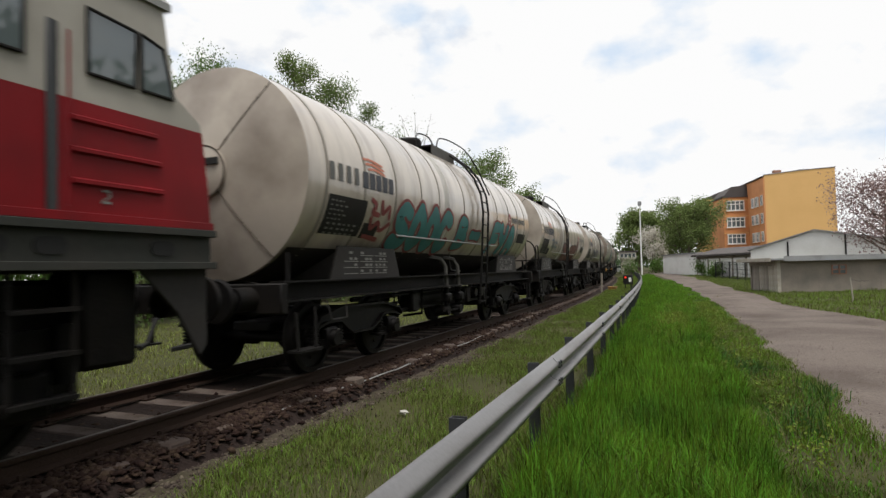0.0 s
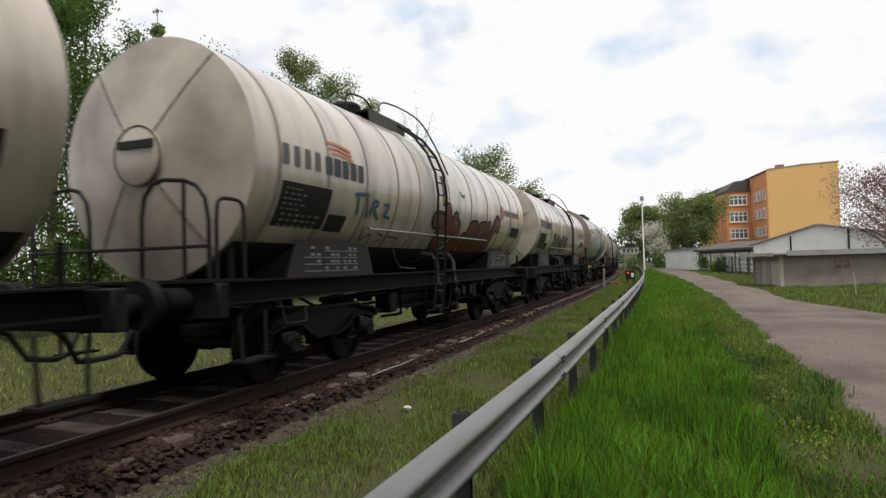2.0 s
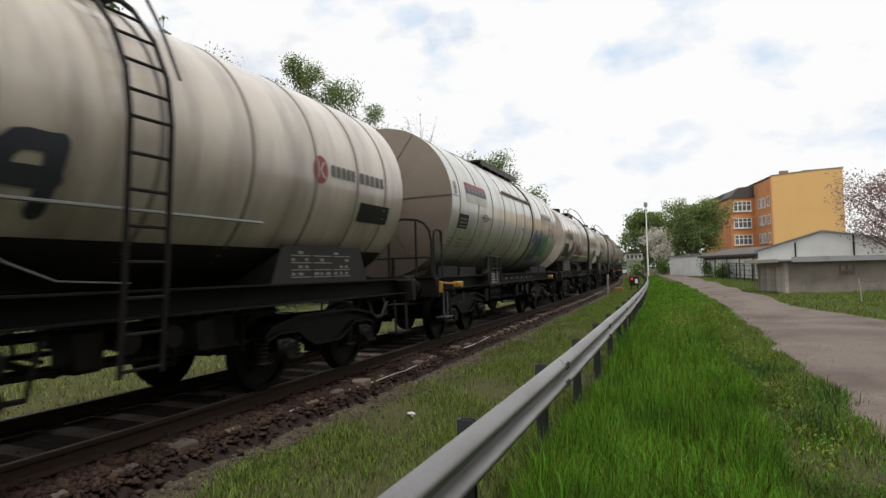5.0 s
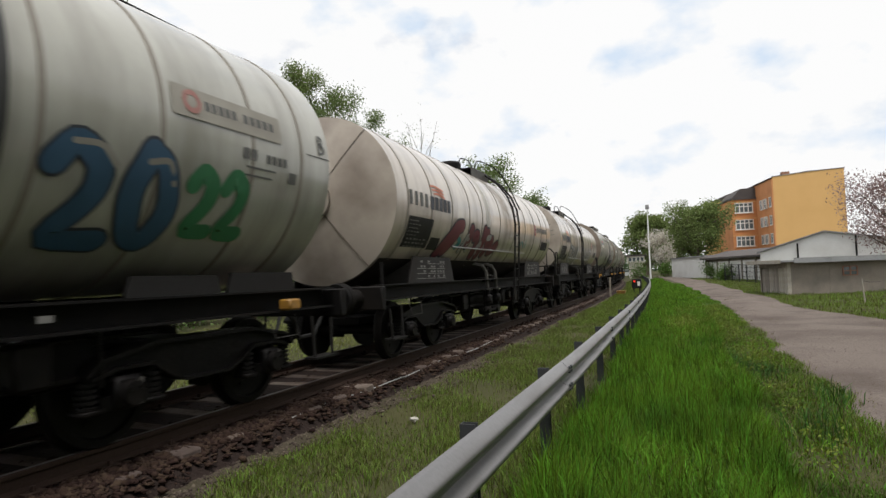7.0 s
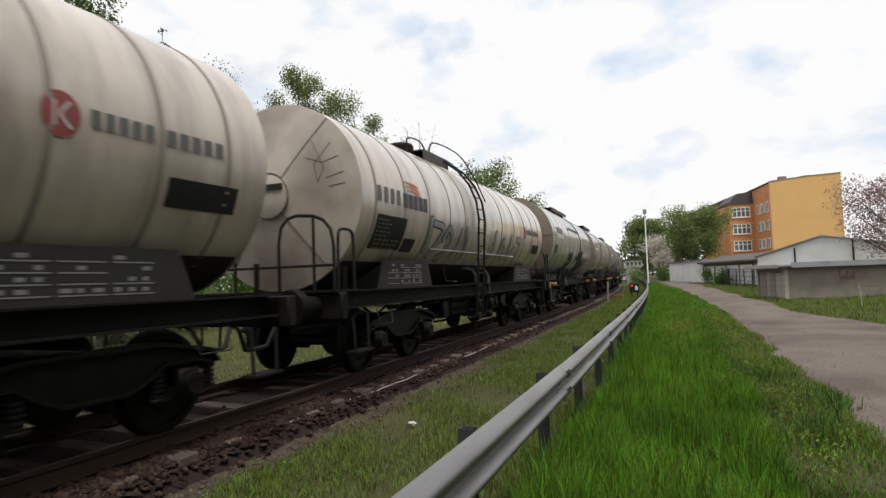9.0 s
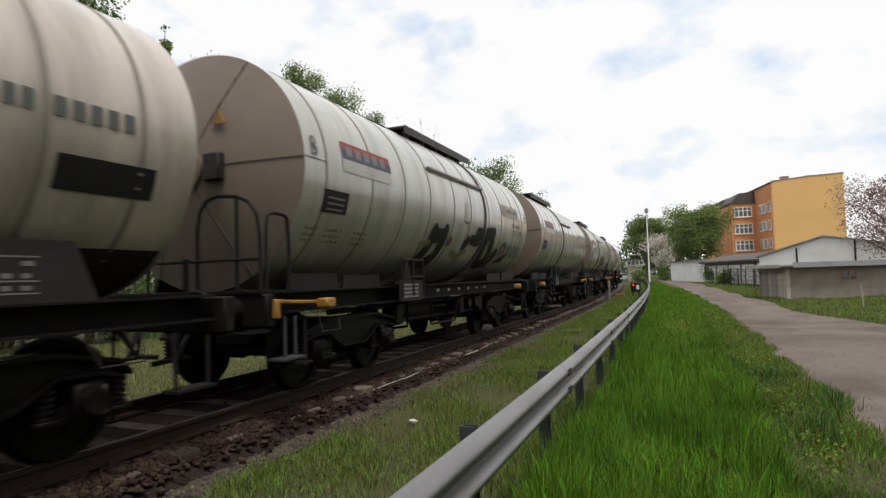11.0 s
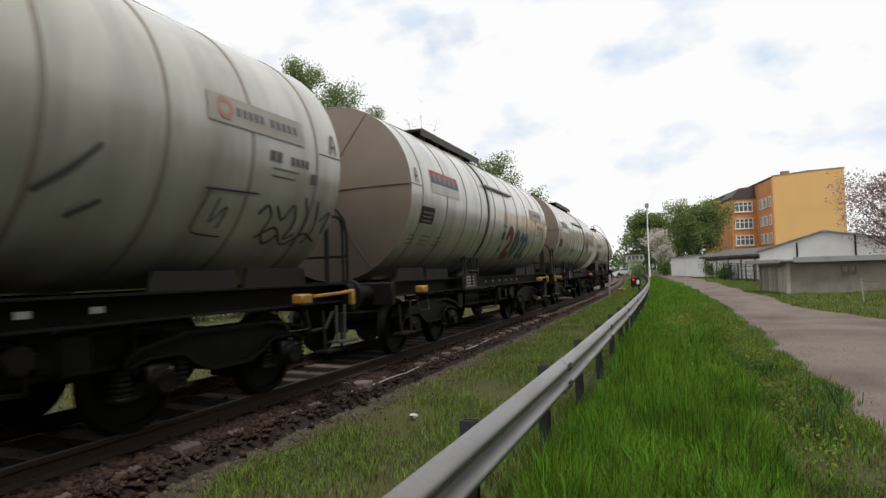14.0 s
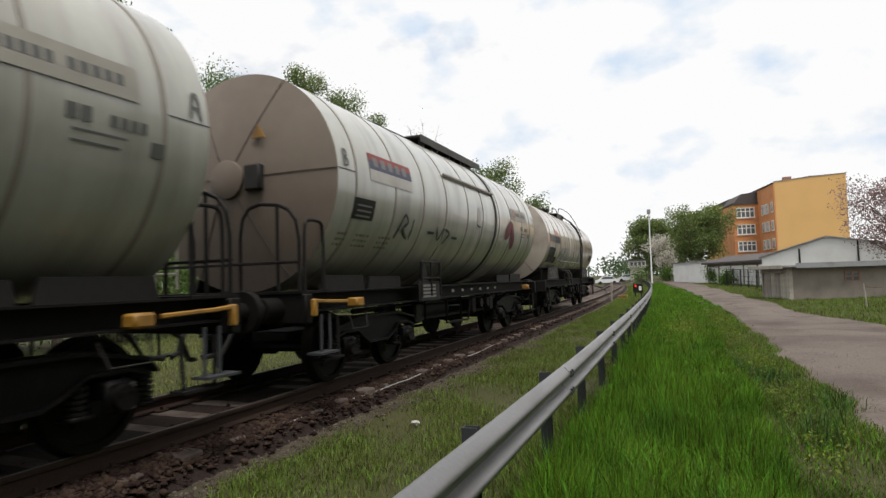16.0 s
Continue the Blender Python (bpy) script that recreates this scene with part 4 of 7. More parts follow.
def beige_wagon(front_rail):
    root = empty("tank_wagon")
    H = SLOV_HALF
    TANK.update(r=1.345, z=2.565)
    part("tank", lathe_y(bmesh.new(), [(TANK["r"], -H)] + [(TANK["r"], -H + 2 * H * i / 12) for i in range(1, 13)], 80, TANK["z"]), M["beige"], root, "dirty beige cylindrical tank with rust streaks")
    belly_sheet(root, H - 0.05, M["belly_soot"], "tank underside with grime and shade in one dark colour", 44, 0.007)
    for e in (-1, 1):
        bm = bmesh.new()
        dish(bm, e * H, 0.22, e, 1.7)
        part("tank_end", bm, M["beige_end"], root, "beige domed tank end stained brown")
        bm = bmesh.new()
        dish_seams(bm, e * H, 0.22, e, 1.7, (52, 128, 232, 308))
        part("end_seams", bm, M["seam"], root)
        bm = lathe_y(bmesh.new(), [(0.0, e * (H + 0.25)), (0.30, e * (H + 0.248)), (0.32, e * (H + 0.235)), (0.32, e * (H + 0.15))], 36, TANK["z"])
        part("hub_cover", bm, M["beige_end"], root)
        bm = pipe(bmesh.new(), [(0.32 * math.cos(i * math.pi / 12), e * (H + 0.245), TANK["z"] + 0.32 * math.sin(i * math.pi / 12)) for i in range(25)], 0.010)
        part("hub_rim", bm, M["seam"], root)
        bm = box(bmesh.new(), -0.24, 0.24, e * (H + 0.26) - 0.015, e * (H + 0.26) + 0.015, TANK["z"] + 0.08, TANK["z"] + 0.16)
        part("hub_plate", bm, M["dark"], root)
        saddle(root, e * (H - 1.85), 2.1, e)
        bm = rod(bmesh.new(), (1.1, e * (H + 0.1), 1.2), (1.1, e * (H + 0.1), 1.55), 0.03, n=8)
        part("stake", bm, M["frame"], root)
    for off in (0.41, 1.40, 2.40, 3.40, 4.25, 5.65, 6.98, 8.12, 9.24, 10.2, 11.0):
        band(root, -H + off, 0.055, 0.007, M["band"])
    bm = lathe_y(bmesh.new(), [(TANK["r"] + 0.001, -H + 4.52), (TANK["r"] + 0.005, -H + 4.53), (TANK["r"] + 0.005, -H + 4.80), (TANK["r"] + 0.001, -H + 4.81)], 72, TANK["z"])
    part("pale_band", bm, M["white"], root, "pale patched band")
    bm = bmesh.new()
    pipe(bm, [wrap(-H + 2.65, -0.70, TANK["r"] + 0.05), wrap(-H + 7.0, -0.70, TANK["r"] + 0.05), wrap(-H + 8.4, -0.70, TANK["r"] + 0.05)], 0.016)
    for y in (2.7, 4.0, 5.3, 6.6, 8.3):
        rod(bm, wrap(-H + y, -0.70, TANK["r"] - 0.02), wrap(-H + y, -0.70, TANK["r"] + 0.05), 0.012, n=6)
    part("grab_rail", bm, M["chrome"], root, "long pale grab rail")
    yc = -1.8 if front_rail else 0.0
    bm = pipe(bmesh.new(), [wrap(-H + 5.7 + yc, -1.05, TANK["r"] + 0.03), wrap(-H + 6.0 + yc, -1.22, TANK["r"] + 0.06), wrap(-H + 6.5 + yc, -1.42, TANK["r"] + 0.1), wrap(-H + 7.2 + yc, -1.45, TANK["r"] + 0.12)], 0.010)
    part("cable_loop", bm, M["chrome"], root)
    # ladder over the side, walkway and dome on top
    bm = bmesh.new()
    yl = -H + (4.95 if front_rail else 6.75)
    for dy in (-0.2, 0.2):
        pts = [(1.34, yl + dy, 0.55), (1.40, yl + dy, 1.3), (1.47, yl + dy, TANK["z"])] + [((TANK["r"] + 0.13) * math.cos(radians(a)), yl + dy, TANK["z"] + (TANK["r"] + 0.13) * math.sin(radians(a))) for a in (15, 30, 45, 60, 75)]
        pipe(bm, pts, 0.024)
    ladder = part("ladder", bm, M["rail_steel"], root, "black steel ladder over the tank side")
    steps = [(1.34 + 0.065 * (z - 0.55), z) for z in np.arange(0.6, 2.75, 0.28)]
    steps += [((TANK["r"] + 0.13) * math.cos(radians(a)), TANK["z"] + (TANK["r"] + 0.13) * math.sin(radians(a))) for a in range(8, 78, 10)]
    rung = None
    for x, z in steps:
        if rung is None:
            rung = part("rung", rod(bmesh.new(), (0, -0.2, 0), (0, 0.2, 0), 0.015, n=6), M["rail_steel"], ladder, "", pose(x, yl, z))
        else:
            again(rung, pose(x, yl, z), ladder)
    zt = TANK["z"] + TANK["r"] - 0.03
    deck = part("walkway", box(bmesh.new(), -0.70, 0.70, yl - 1.25, yl + 0.45, zt, zt + 0.03), M["frame"], root, "dark grated top walkway")
    for k in (-1, 1):
        bm = box(bmesh.new(), k * 0.712 - 0.008, k * 0.712 + 0.008, yl - 1.27, yl + 0.10, zt - 0.22, zt + 0.035, 0.003)
        part("skirt", bm, M["skirt"], deck, "dull grey side sheet of the walkway")
    for pts in ([(0.62, yl - 1.85, zt - 0.13), (0.62, yl - 1.85, zt + 0.12), (0.64, yl - 1.7, zt + 0.18), (0.68, yl - 1.3, zt + 0.18), (0.70, yl - 1.1, zt)],
                [(0.70, yl - 0.95, zt), (0.70, yl - 0.85, zt + 0.26), (0.75, yl - 0.2, zt + 0.30), (1.0, yl + 0.2, zt + 0.12), (1.28, yl + 0.28, TANK["z"] + 0.88), (1.48, yl + 0.28, TANK["z"] + 0.4)],
                [(-0.70, yl - 1.2, zt), (-0.70, yl - 1.2, zt + 0.28), (-0.70, yl + 0.3, zt + 0.28), (-0.70, yl + 0.3, zt)]):
        part("top_railing", pipe(bmesh.new(), bent(pts), 0.015), M["rail_steel"], root)
    bm = lathe_y(bmesh.new(), [(0.0, 0.22), (0.24, 0.21), (0.28, 0.16), (0.28, -0.05)], 24)
    bm.transform(Matrix.Translation((0, yl - 0.8, TANK["z"] + TANK["r"] + 0.05)) @ Matrix.Rotation(math.pi / 2, 4, "X"))
    part("manhole_dome", bm, M["frame"], root)
    # discharge valves hanging below the middle
    for dy in ((1.25, 2.15) if front_rail else (-0.95, -0.25)):
        yp = yl + dy - 0.8
        bm = pipe(bmesh.new(), [(0.85, yp - 0.25, 1.58), (1.08, yp - 0.08, 1.52), (1.14, yp, 1.38), (1.15, yp + 0.02, 1.0)], 0.042)
        rod(bm, (1.15, yp + 0.02, 1.0), (1.15, yp + 0.02, 0.96), 0.075, n=12)
        part("discharge_pipe", bm, M["discharge"], root, "grimy grey discharge pipe")
        bm = rod(bmesh.new(), (1.15, yp + 0.02, 0.96), (1.15, yp + 0.02, 0.62), 0.05, n=10)
        box(bm, 1.06, 1.24, yp - 0.07, yp + 0.11, 0.68, 0.86, 0.03)
        rod(bm, (0.95, yp + 0.02, 0.52), (1.20, yp + 0.02, 0.52), 0.11, 0.09, 16)
        rod(bm, (0.4, yp, 1.2), (1.1, yp, 1.2), 0.06, n=10)
        part("discharge_valve", bm, M["frame"], root, "sooty discharge valve with screw cap")
    for k in (-1, 1):
        part("cross_brace", pipe(bmesh.new(), [(k * 0.9, yl - 1.4, 0.98), (k * 0.9, yl - 0.4, 0.60), (k * 0.9, yl + 0.6, 0.98)], 0.03), M["frame"], root)
    # lettering as plain bars
    bm = blocks(bmesh.new(), -H + 0.46, -H + 1.30, -0.09, 0.14, 4, gap=0.45)
    part("brand_bars_thin", bm, M["ink_grey"], root)
    bm = blocks(bmesh.new(), -H + 1.32, -H + 2.32, -0.10, 0.13, 5, gap=0.22)
    part("brand_bars_bold", bm, M["ink"], root)
    bm = bmesh.new()
    for i in range(3):
        skin_stroke(bm, [(-H + 1.38 + 0.06 * i, 0.31 - 0.065 * i), (-H + 1.6 + 0.06 * i, 0.33 - 0.065 * i), (-H + 1.95 + 0.02 * i, 0.28 - 0.065 * i)], 0.036)
    part("emblem", bm, M["orange"], root, "faded orange wavy emblem")
    bm = skin_patch(bmesh.new(), -H + 0.48, -H + 1.50, -0.80, -0.27)
    skin_patch(bm, -H + 1.55, -H + 2.0, -0.82, -0.58)
    part("data_panel", bm, M["black"], root, "black data panel")
    bm = bmesh.new()
    rnd = random.Random(12)
    for i in range(5):
        blocks(bm, -H + 0.56, -H + 0.92 + 0.1 * (i % 2), -0.33 - i * 0.06, -0.35 - i * 0.06, 4, 0.010, 0.3, rnd)
    for i in range(3):
        blocks(bm, -H + 0.6, -H + 1.4, -0.63 - i * 0.07, -0.66 - i * 0.07, 6, 0.010, 0.35, rnd)
    part("panel_lines", bm, M["chalk"], root)
    # second brand near the tail
    bm = bmesh.new()
    skin_poly(bm, [(-H + 9.32 + 0.15 * math.cos(i * math.pi / 9), 0.0 + 0.17 * math.sin(i * math.pi / 9)) for i in range(18)], 0.007)
    part("round_emblem", bm, M["red"], root, "round red emblem")
    bm = bmesh.new()
    skin_stroke(bm, [(-H + 9.27, -0.08), (-H + 9.27, 0.08)], 0.025, 0.010)
    skin_stroke(bm, [(-H + 9.38, 0.09), (-H + 9.30, 0.0), (-H + 9.39, -0.09)], 0.025, 0.010)
    part("emblem_mark", bm, M["white"], root)
    part("tail_brand_bars", blocks(bmesh.new(), -H + 9.55, -H + 10.15, -0.05, 0.09, 5, gap=0.3), M["ink_grey"], root)
    bm = blocks(bmesh.new(), -H + 10.25, -H + 10.95, -0.05, 0.09, 5, gap=0.3)
    part("tail_brand_bars", bm, M["ink_grey"], root)
    part("tail_panel", skin_patch(bmesh.new(), -H + 10.3, -H + 11.15, -0.56, -0.30), M["black"], root, "black rectangular panel")
    underframe(root, 6.22, SLOV_HALF - 1.75)
    if front_rail:
        handrail(root, -H - 0.02, -1)
    return root


# ---------------------------------------------------------------- train: grey wagon
NAC_HALF = 5.20      # with the B end leading
NAC_HALF_A = 5.12


def grey_wagon(b_first):
    root = empty("tank_wagon")
    H = NAC_HALF if b_first else NAC_HALF_A
    TANK.update(r=1.435, z=2.655)
    f = -1 if b_first else 1

    def along(off):
        """Offset from the A end, turned round where the B end leads."""
        return f * (-H + off)

    part("tank", lathe_y(bmesh.new(), [(TANK["r"], -H + 2 * H * i / 12) for i in range(13)], 80, TANK["z"]), M["grey"], root, "dirty pale grey cylindrical tank")
    for e in (-1, 1):
        bm = bmesh.new()
        dish(bm, e * H, 0.30, e, 1.5)
        part("tank_end", bm, M["grey_end"], root, "shallow tank end coated in brown dust")
        bm = bmesh.new()
        dish_seams(bm, e * H, 0.30, e, 1.5, (3, 62, 118, 177, 240, 300))
        part("end_seams", bm, M["seam"], root)
        bm = lathe_y(bmesh.new(), [(0.0, e * (H + 0.33)), (0.23, e * (H + 0.33)), (0.245, e * (H + 0.32)), (0.245, e * (H + 0.2))], 32, TANK["z"])
        part("hub_cover", bm, M["grey_end"], root)
        for k in (-1, 1):
            bm = bmesh.new()
            prism(bm, [(e * (H - 0.75) - 0.55, 1.22), (e * (H - 0.75) + 0.55, 1.22), (e * (H - 0.75) + 0.5, 1.42), (e * (H - 0.75) - 0.5, 1.42)], "x", k * 1.02 - 0.02, k * 1.02 + 0.02)
            part("saddle", bm, M["saddle"], root, "grey tank saddle plates")
            bm = bmesh.new()
            prism(bm, [(e * (H - 1.95) - 0.55, 1.22), (e * (H - 1.95) + 0.55, 1.22), (e * (H - 1.95) + 0.5, 1.40), (e * (H - 1.95) - 0.5, 1.40)], "x", k * 1.02 - 0.02, k * 1.02 + 0.02)
            part("saddle", bm, M["saddle"], root, "grey tank saddle plates")
        bm = box(bmesh.new(), 1.20, 1.36, e * (H - 0.62) - 0.10, e * (H - 0.62) + 0.10, 1.0, 1.12, 0.02)
        part("jack_point", bm, M["yellow"], root, "yellow lever housing")
        if (e < 0) != b_first:
            continue
        bm = pipe(bmesh.new(), [(1.28, e * (H - 0.4), 1.08), (1.32, e * (H + 0.15), 1.1), (1.32, e * (H + 0.42), 1.12)], 0.022)
        box(bm, 1.28, 1.35, e * (H + 0.40) - 0.035, e * (H + 0.40) + 0.035, 0.94, 1.14, 0.01)
        part("uncoupling_lever", bm, M["yellow"], root, "yellow uncoupling lever")
        bm = pipe(bmesh.new(), [(1.3, e * (H + 0.235), 0.95), (1.3, e * (H + 0.235), 0.5), (1.3, e * (H + 0.05), 0.5), (1.3, e * (H + 0.05), 0.95)], 0.018)
        box(bm, 1.2, 1.4, e * (H + 0.2) - 0.2, e * (H + 0.2) + 0.2, 0.49, 0.515)
        part("step_frame", bm, M["zinc_dark"], root, "grey shunter step")
    for off in ((0.45, 1.60, 2.65, 3.65, 4.80, 5.75, 6.95, 7.95, 9.05, 9.85) if b_first else (0.45, 1.55, 2.6, 3.55, 4.55, 5.5, 6.55, 7.6, 8.65, 9.75)):
        band(root, -H + off, 0.05, 0.007, M["band"])
    band(root, -H + 6.68 if b_first else along(4.06), 0.10, 0.022, M["band_dark"], "black rubber seal ring")
    bm = bmesh.new()
    skin_patch(bm, -H + 5.38, -H + 5.58, -0.78, 0.06, 0.006)
    skin_poly(bm, [(-H + 5.38, 0.06), (-H + 5.48, 0.16), (-H + 5.58, 0.06)], 0.006)
    skin_poly(bm, [(-H + 5.38, -0.78), (-H + 5.58, -0.78), (-H + 5.48, -0.90)], 0.006)
    part("pale_patch", bm, M["plate_grey"] if not b_first else M["white"], root, "pale cleaned strip")
    bm = bmesh.new()
    skin_stroke(bm, [(-H + 5.38, -0.24), (-H + 5.5, -0.28), (-H + 5.6, -0.26)], 0.03)
    part("strip_latch", bm, M["black"], root)
    bm = bmesh.new()
    skin_y0, skin_y1 = (-H + 3.7, -H + 6.68) if b_first else sorted((along(3.9), along(6.25)))
    skin_patch(bm, skin_y0, skin_y1, 0.53, 0.575, 0.05)
    skin_patch(bm, skin_y0, skin_y1, 0.532, 0.575, 0.004)
    pipe(bm, [wrap(skin_y0, 0.55, TANK["r"] + 0.035), wrap(skin_y1, 0.55, TANK["r"] + 0.035)], 0.022)
    part("drip_rail", bm, M["band"], root, "grimy drip rail")
    bm = bmesh.new()
    y0, y1 = sorted((along(2.3), along(6.0)))
    zt = TANK["z"] + TANK["r"]
    box(bm, -0.85, 0.62, y0, y1, zt + 0.05, zt + 0.085)
    for y in np.arange(y0 + 0.2, y1, 0.7):
        box(bm, 0.5, 0.62, y - 0.02, y + 0.02, zt - 0.16, zt + 0.06)
        box(bm, -0.85, -0.75, y - 0.02, y + 0.02, zt - 0.26, zt + 0.06)
    deck = part("walkway", bm, M["saddle"], root, "grey grated top walkway")
    for x, drop in ((0.63, 0.05), (-0.86, 0.05)):
        part("skirt", box(bmesh.new(), x - 0.008, x + 0.008, y0, y1, zt - drop, zt + 0.10, 0.003), M["skirt"], deck, "dull grey side sheet of the walkway")
    for e, ye in ((-1, min(y0, y1)), (1, max(y0, y1))):
        part("top_cable", pipe(bmesh.new(), [(0.3, e * (H - 0.3), zt - 0.02), (0.3, e * (H - 0.5), zt + 0.02), (0.3, ye, zt + 0.06)], 0.014), M["rail_steel"], root)
    # ladder bracket and box amidships on the solebar
    bm = bmesh.new()
    yl = -H + 3.1
    for dy in (-0.4, 0.0, 0.4):
        rod(bm, (1.32, yl + dy, 1.05), (1.32, yl + dy, 1.62), 0.02, n=6)
    for z in (1.35, 1.62):
        rod(bm, (1.32, yl - 0.4, z), (1.32, yl + 0.4, z), 0.018, n=6)
    part("side_steps", bm, M["rail_steel"], root)
    bm = box(bmesh.new(), 1.26, 1.31, yl - 0.42, yl + 0.42, 0.97, 1.30, 0.01)
    part("data_plate", bm, M["saddle"], root)
    bm = bmesh.new()
    for i in range(4):
        box(bm, 1.312, 1.315, yl - 0.34, yl + 0.20, 1.03 + i * 0.06, 1.065 + i * 0.06)
    part("data_lettering", bm, M["chalk"], root, "pale data lettering, unreadable")
    for i in range(6):
        y = yl + 1.2 + i * 0.55
        part("route_plate", box(bmesh.new(), 1.222, 1.228, y, y + 0.11, 1.08, 1.13), M["chalk"], root)
    bm = prism(bmesh.new(), [(yl - 0.05, 1.25), (yl + 0.55, 1.25), (yl + 0.35, 1.72), (yl + 0.25, 1.35)], "x", 0.98, 1.04)
    part("brace", bm, M["saddle"], root)
    # marks
    part("brand_panel", skin_patch(bmesh.new(), -H + 0.83, -H + 2.18, 0.315, 0.42), M["red"], root, "red and navy brand panel")
    part("brand_panel", skin_patch(bmesh.new(), -H + 0.83, -H + 2.18, 0.19, 0.315), M["navy"], root)
    part("brand_underlay", skin_patch(bmesh.new(), -H + 0.83, -H + 2.18, 0.03, 0.19), M["white"], root)
    part("brand_bars", blocks(bmesh.new(), -H + 0.95, -H + 2.1, 0.24, 0.37, 5, 0.010, 0.42), M["chalk"], root)
    part("label_panel", skin_patch(bmesh.new(), -H + 0.42, -H + 0.99, -0.52, -0.24), M["black"], root, "black label panel with pale lines")
    bm = bmesh.new()
    for i in range(3):
        skin_patch(bm, -H + 0.52, -H + 0.90, -0.32 - i * 0.07, -0.345 - i * 0.07, 0.010)
    part("label_lines", bm, M["chalk"], root)
    bm = bmesh.new()
    rnd = random.Random(5)
    for (a, b, n, rows) in ((0.25, 0.5, 3, 3), (0.7, 1.1, 4, 3), (1.35, 1.75, 4, 3)):
        for i in range(rows):
            blocks(bm, -H + a, -H + b, -0.72 - i * 0.08, -0.755 - i * 0.08, n, 0.007, 0.3, rnd)
    part("small_marks", bm, M["ink_grey"], root)
    # tail marks: pale plate with emblem and bars
    part("tail_plate", skin_patch(bmesh.new(), -H + 8.05, -H + 9.5, 0.10, 0.38, 0.010), M["plate_grey"], root, "grey plate with faded emblem")
    bm = bmesh.new()
    skin_stroke(bm, [(-H + 8.27 + 0.085 * math.cos(i * math.pi / 8), 0.25 + 0.085 * math.sin(i * math.pi / 8)) for i in range(16)], 0.05, 0.012)
    part("round_emblem", bm, M["orange_pale"], root)
    part("tail_brand_bars", blocks(blocks(bmesh.new(), -H + 8.42, -H + 8.85, 0.2, 0.29, 5, 0.012, 0.3), -H + 8.92, -H + 9.4, 0.2, 0.29, 5, 0.012, 0.3), M["ink_grey"], root)
    bm = bmesh.new()
    blocks(bm, -H + 8.9, -H + 9.12, -0.14, -0.03, 2, 0.007, 0.2)
    blocks(bm, -H + 9.25, -H + 9.6, -0.14, -0.05, 4, 0.007, 0.3)
    skin_patch(bm, -H + 8.95, -H + 9.4, -0.22, -0.20), skin_patch(bm, -H + 8.95, -H + 9.35, -0.30, -0.28)
    skin_patch(bm, -H + 9.62, -H + 9.75, -0.30, -0.18)
    part("tail_mark", bm, M["ink_grey"], root)
    for y in (-H + 0.14, H - 0.22):
        bm = bmesh.new()
        lines = GLYPH["B"] if b_first else GLYPH["A"]
        for line in lines:
            skin_stroke(bm, [(y + 0.13 * a, 0.12 + 0.22 * b) for a, b in line], 0.03)
        part("end_letter", bm, M["ink_grey"], root, "black letter B" if b_first else "black letter A")
    bm = bmesh.new()
    skin_patch(bm, -H, -H + 0.45, 0.072, 0.084, 0.004)
    skin_patch(bm, H - 0.45, H, 0.072, 0.084, 0.004)
    part("side_seam", bm, M["band_dark"], root)
    underframe(root, H + 0.46, 3.57)
    end = -1 if b_first else 1
    handrail(root, end * (H + 0.0), end, 1.2, 1.0)
    if b_first:
        bm = bmesh.new()
        yy = -H - 0.36
        for k in (-1.15, -0.78):
            pipe(bm, [(k, yy, 1.3), (k, yy + 0.02, 3.6), (k, -H + 0.1, 3.85)], 0.018)
        for z in np.arange(1.5, 3.7, 0.28):
            rod(bm, (-1.15, yy, z), (-0.78, yy, z), 0.014, n=6)
        part("end_ladder", bm, M["plate_grey"], root, "grey end ladder")
        bm = box(bmesh.new(), 0.28, 0.52, -H - 0.34, -H - 0.22, TANK["z"] - 0.16, TANK["z"] + 0.16, 0.02)
        part("gauge_box", bm, M["saddle"], root)
        bm = prism(bmesh.new(), [(0.35, TANK["z"] + 0.5), (0.55, TANK["z"] + 0.5), (0.45, TANK["z"] + 0.66)], "y", -H - 0.26, -H - 0.24)
        part("warning_sign", bm, M["yellow"], root, "small yellow triangular warning sign")
    return root


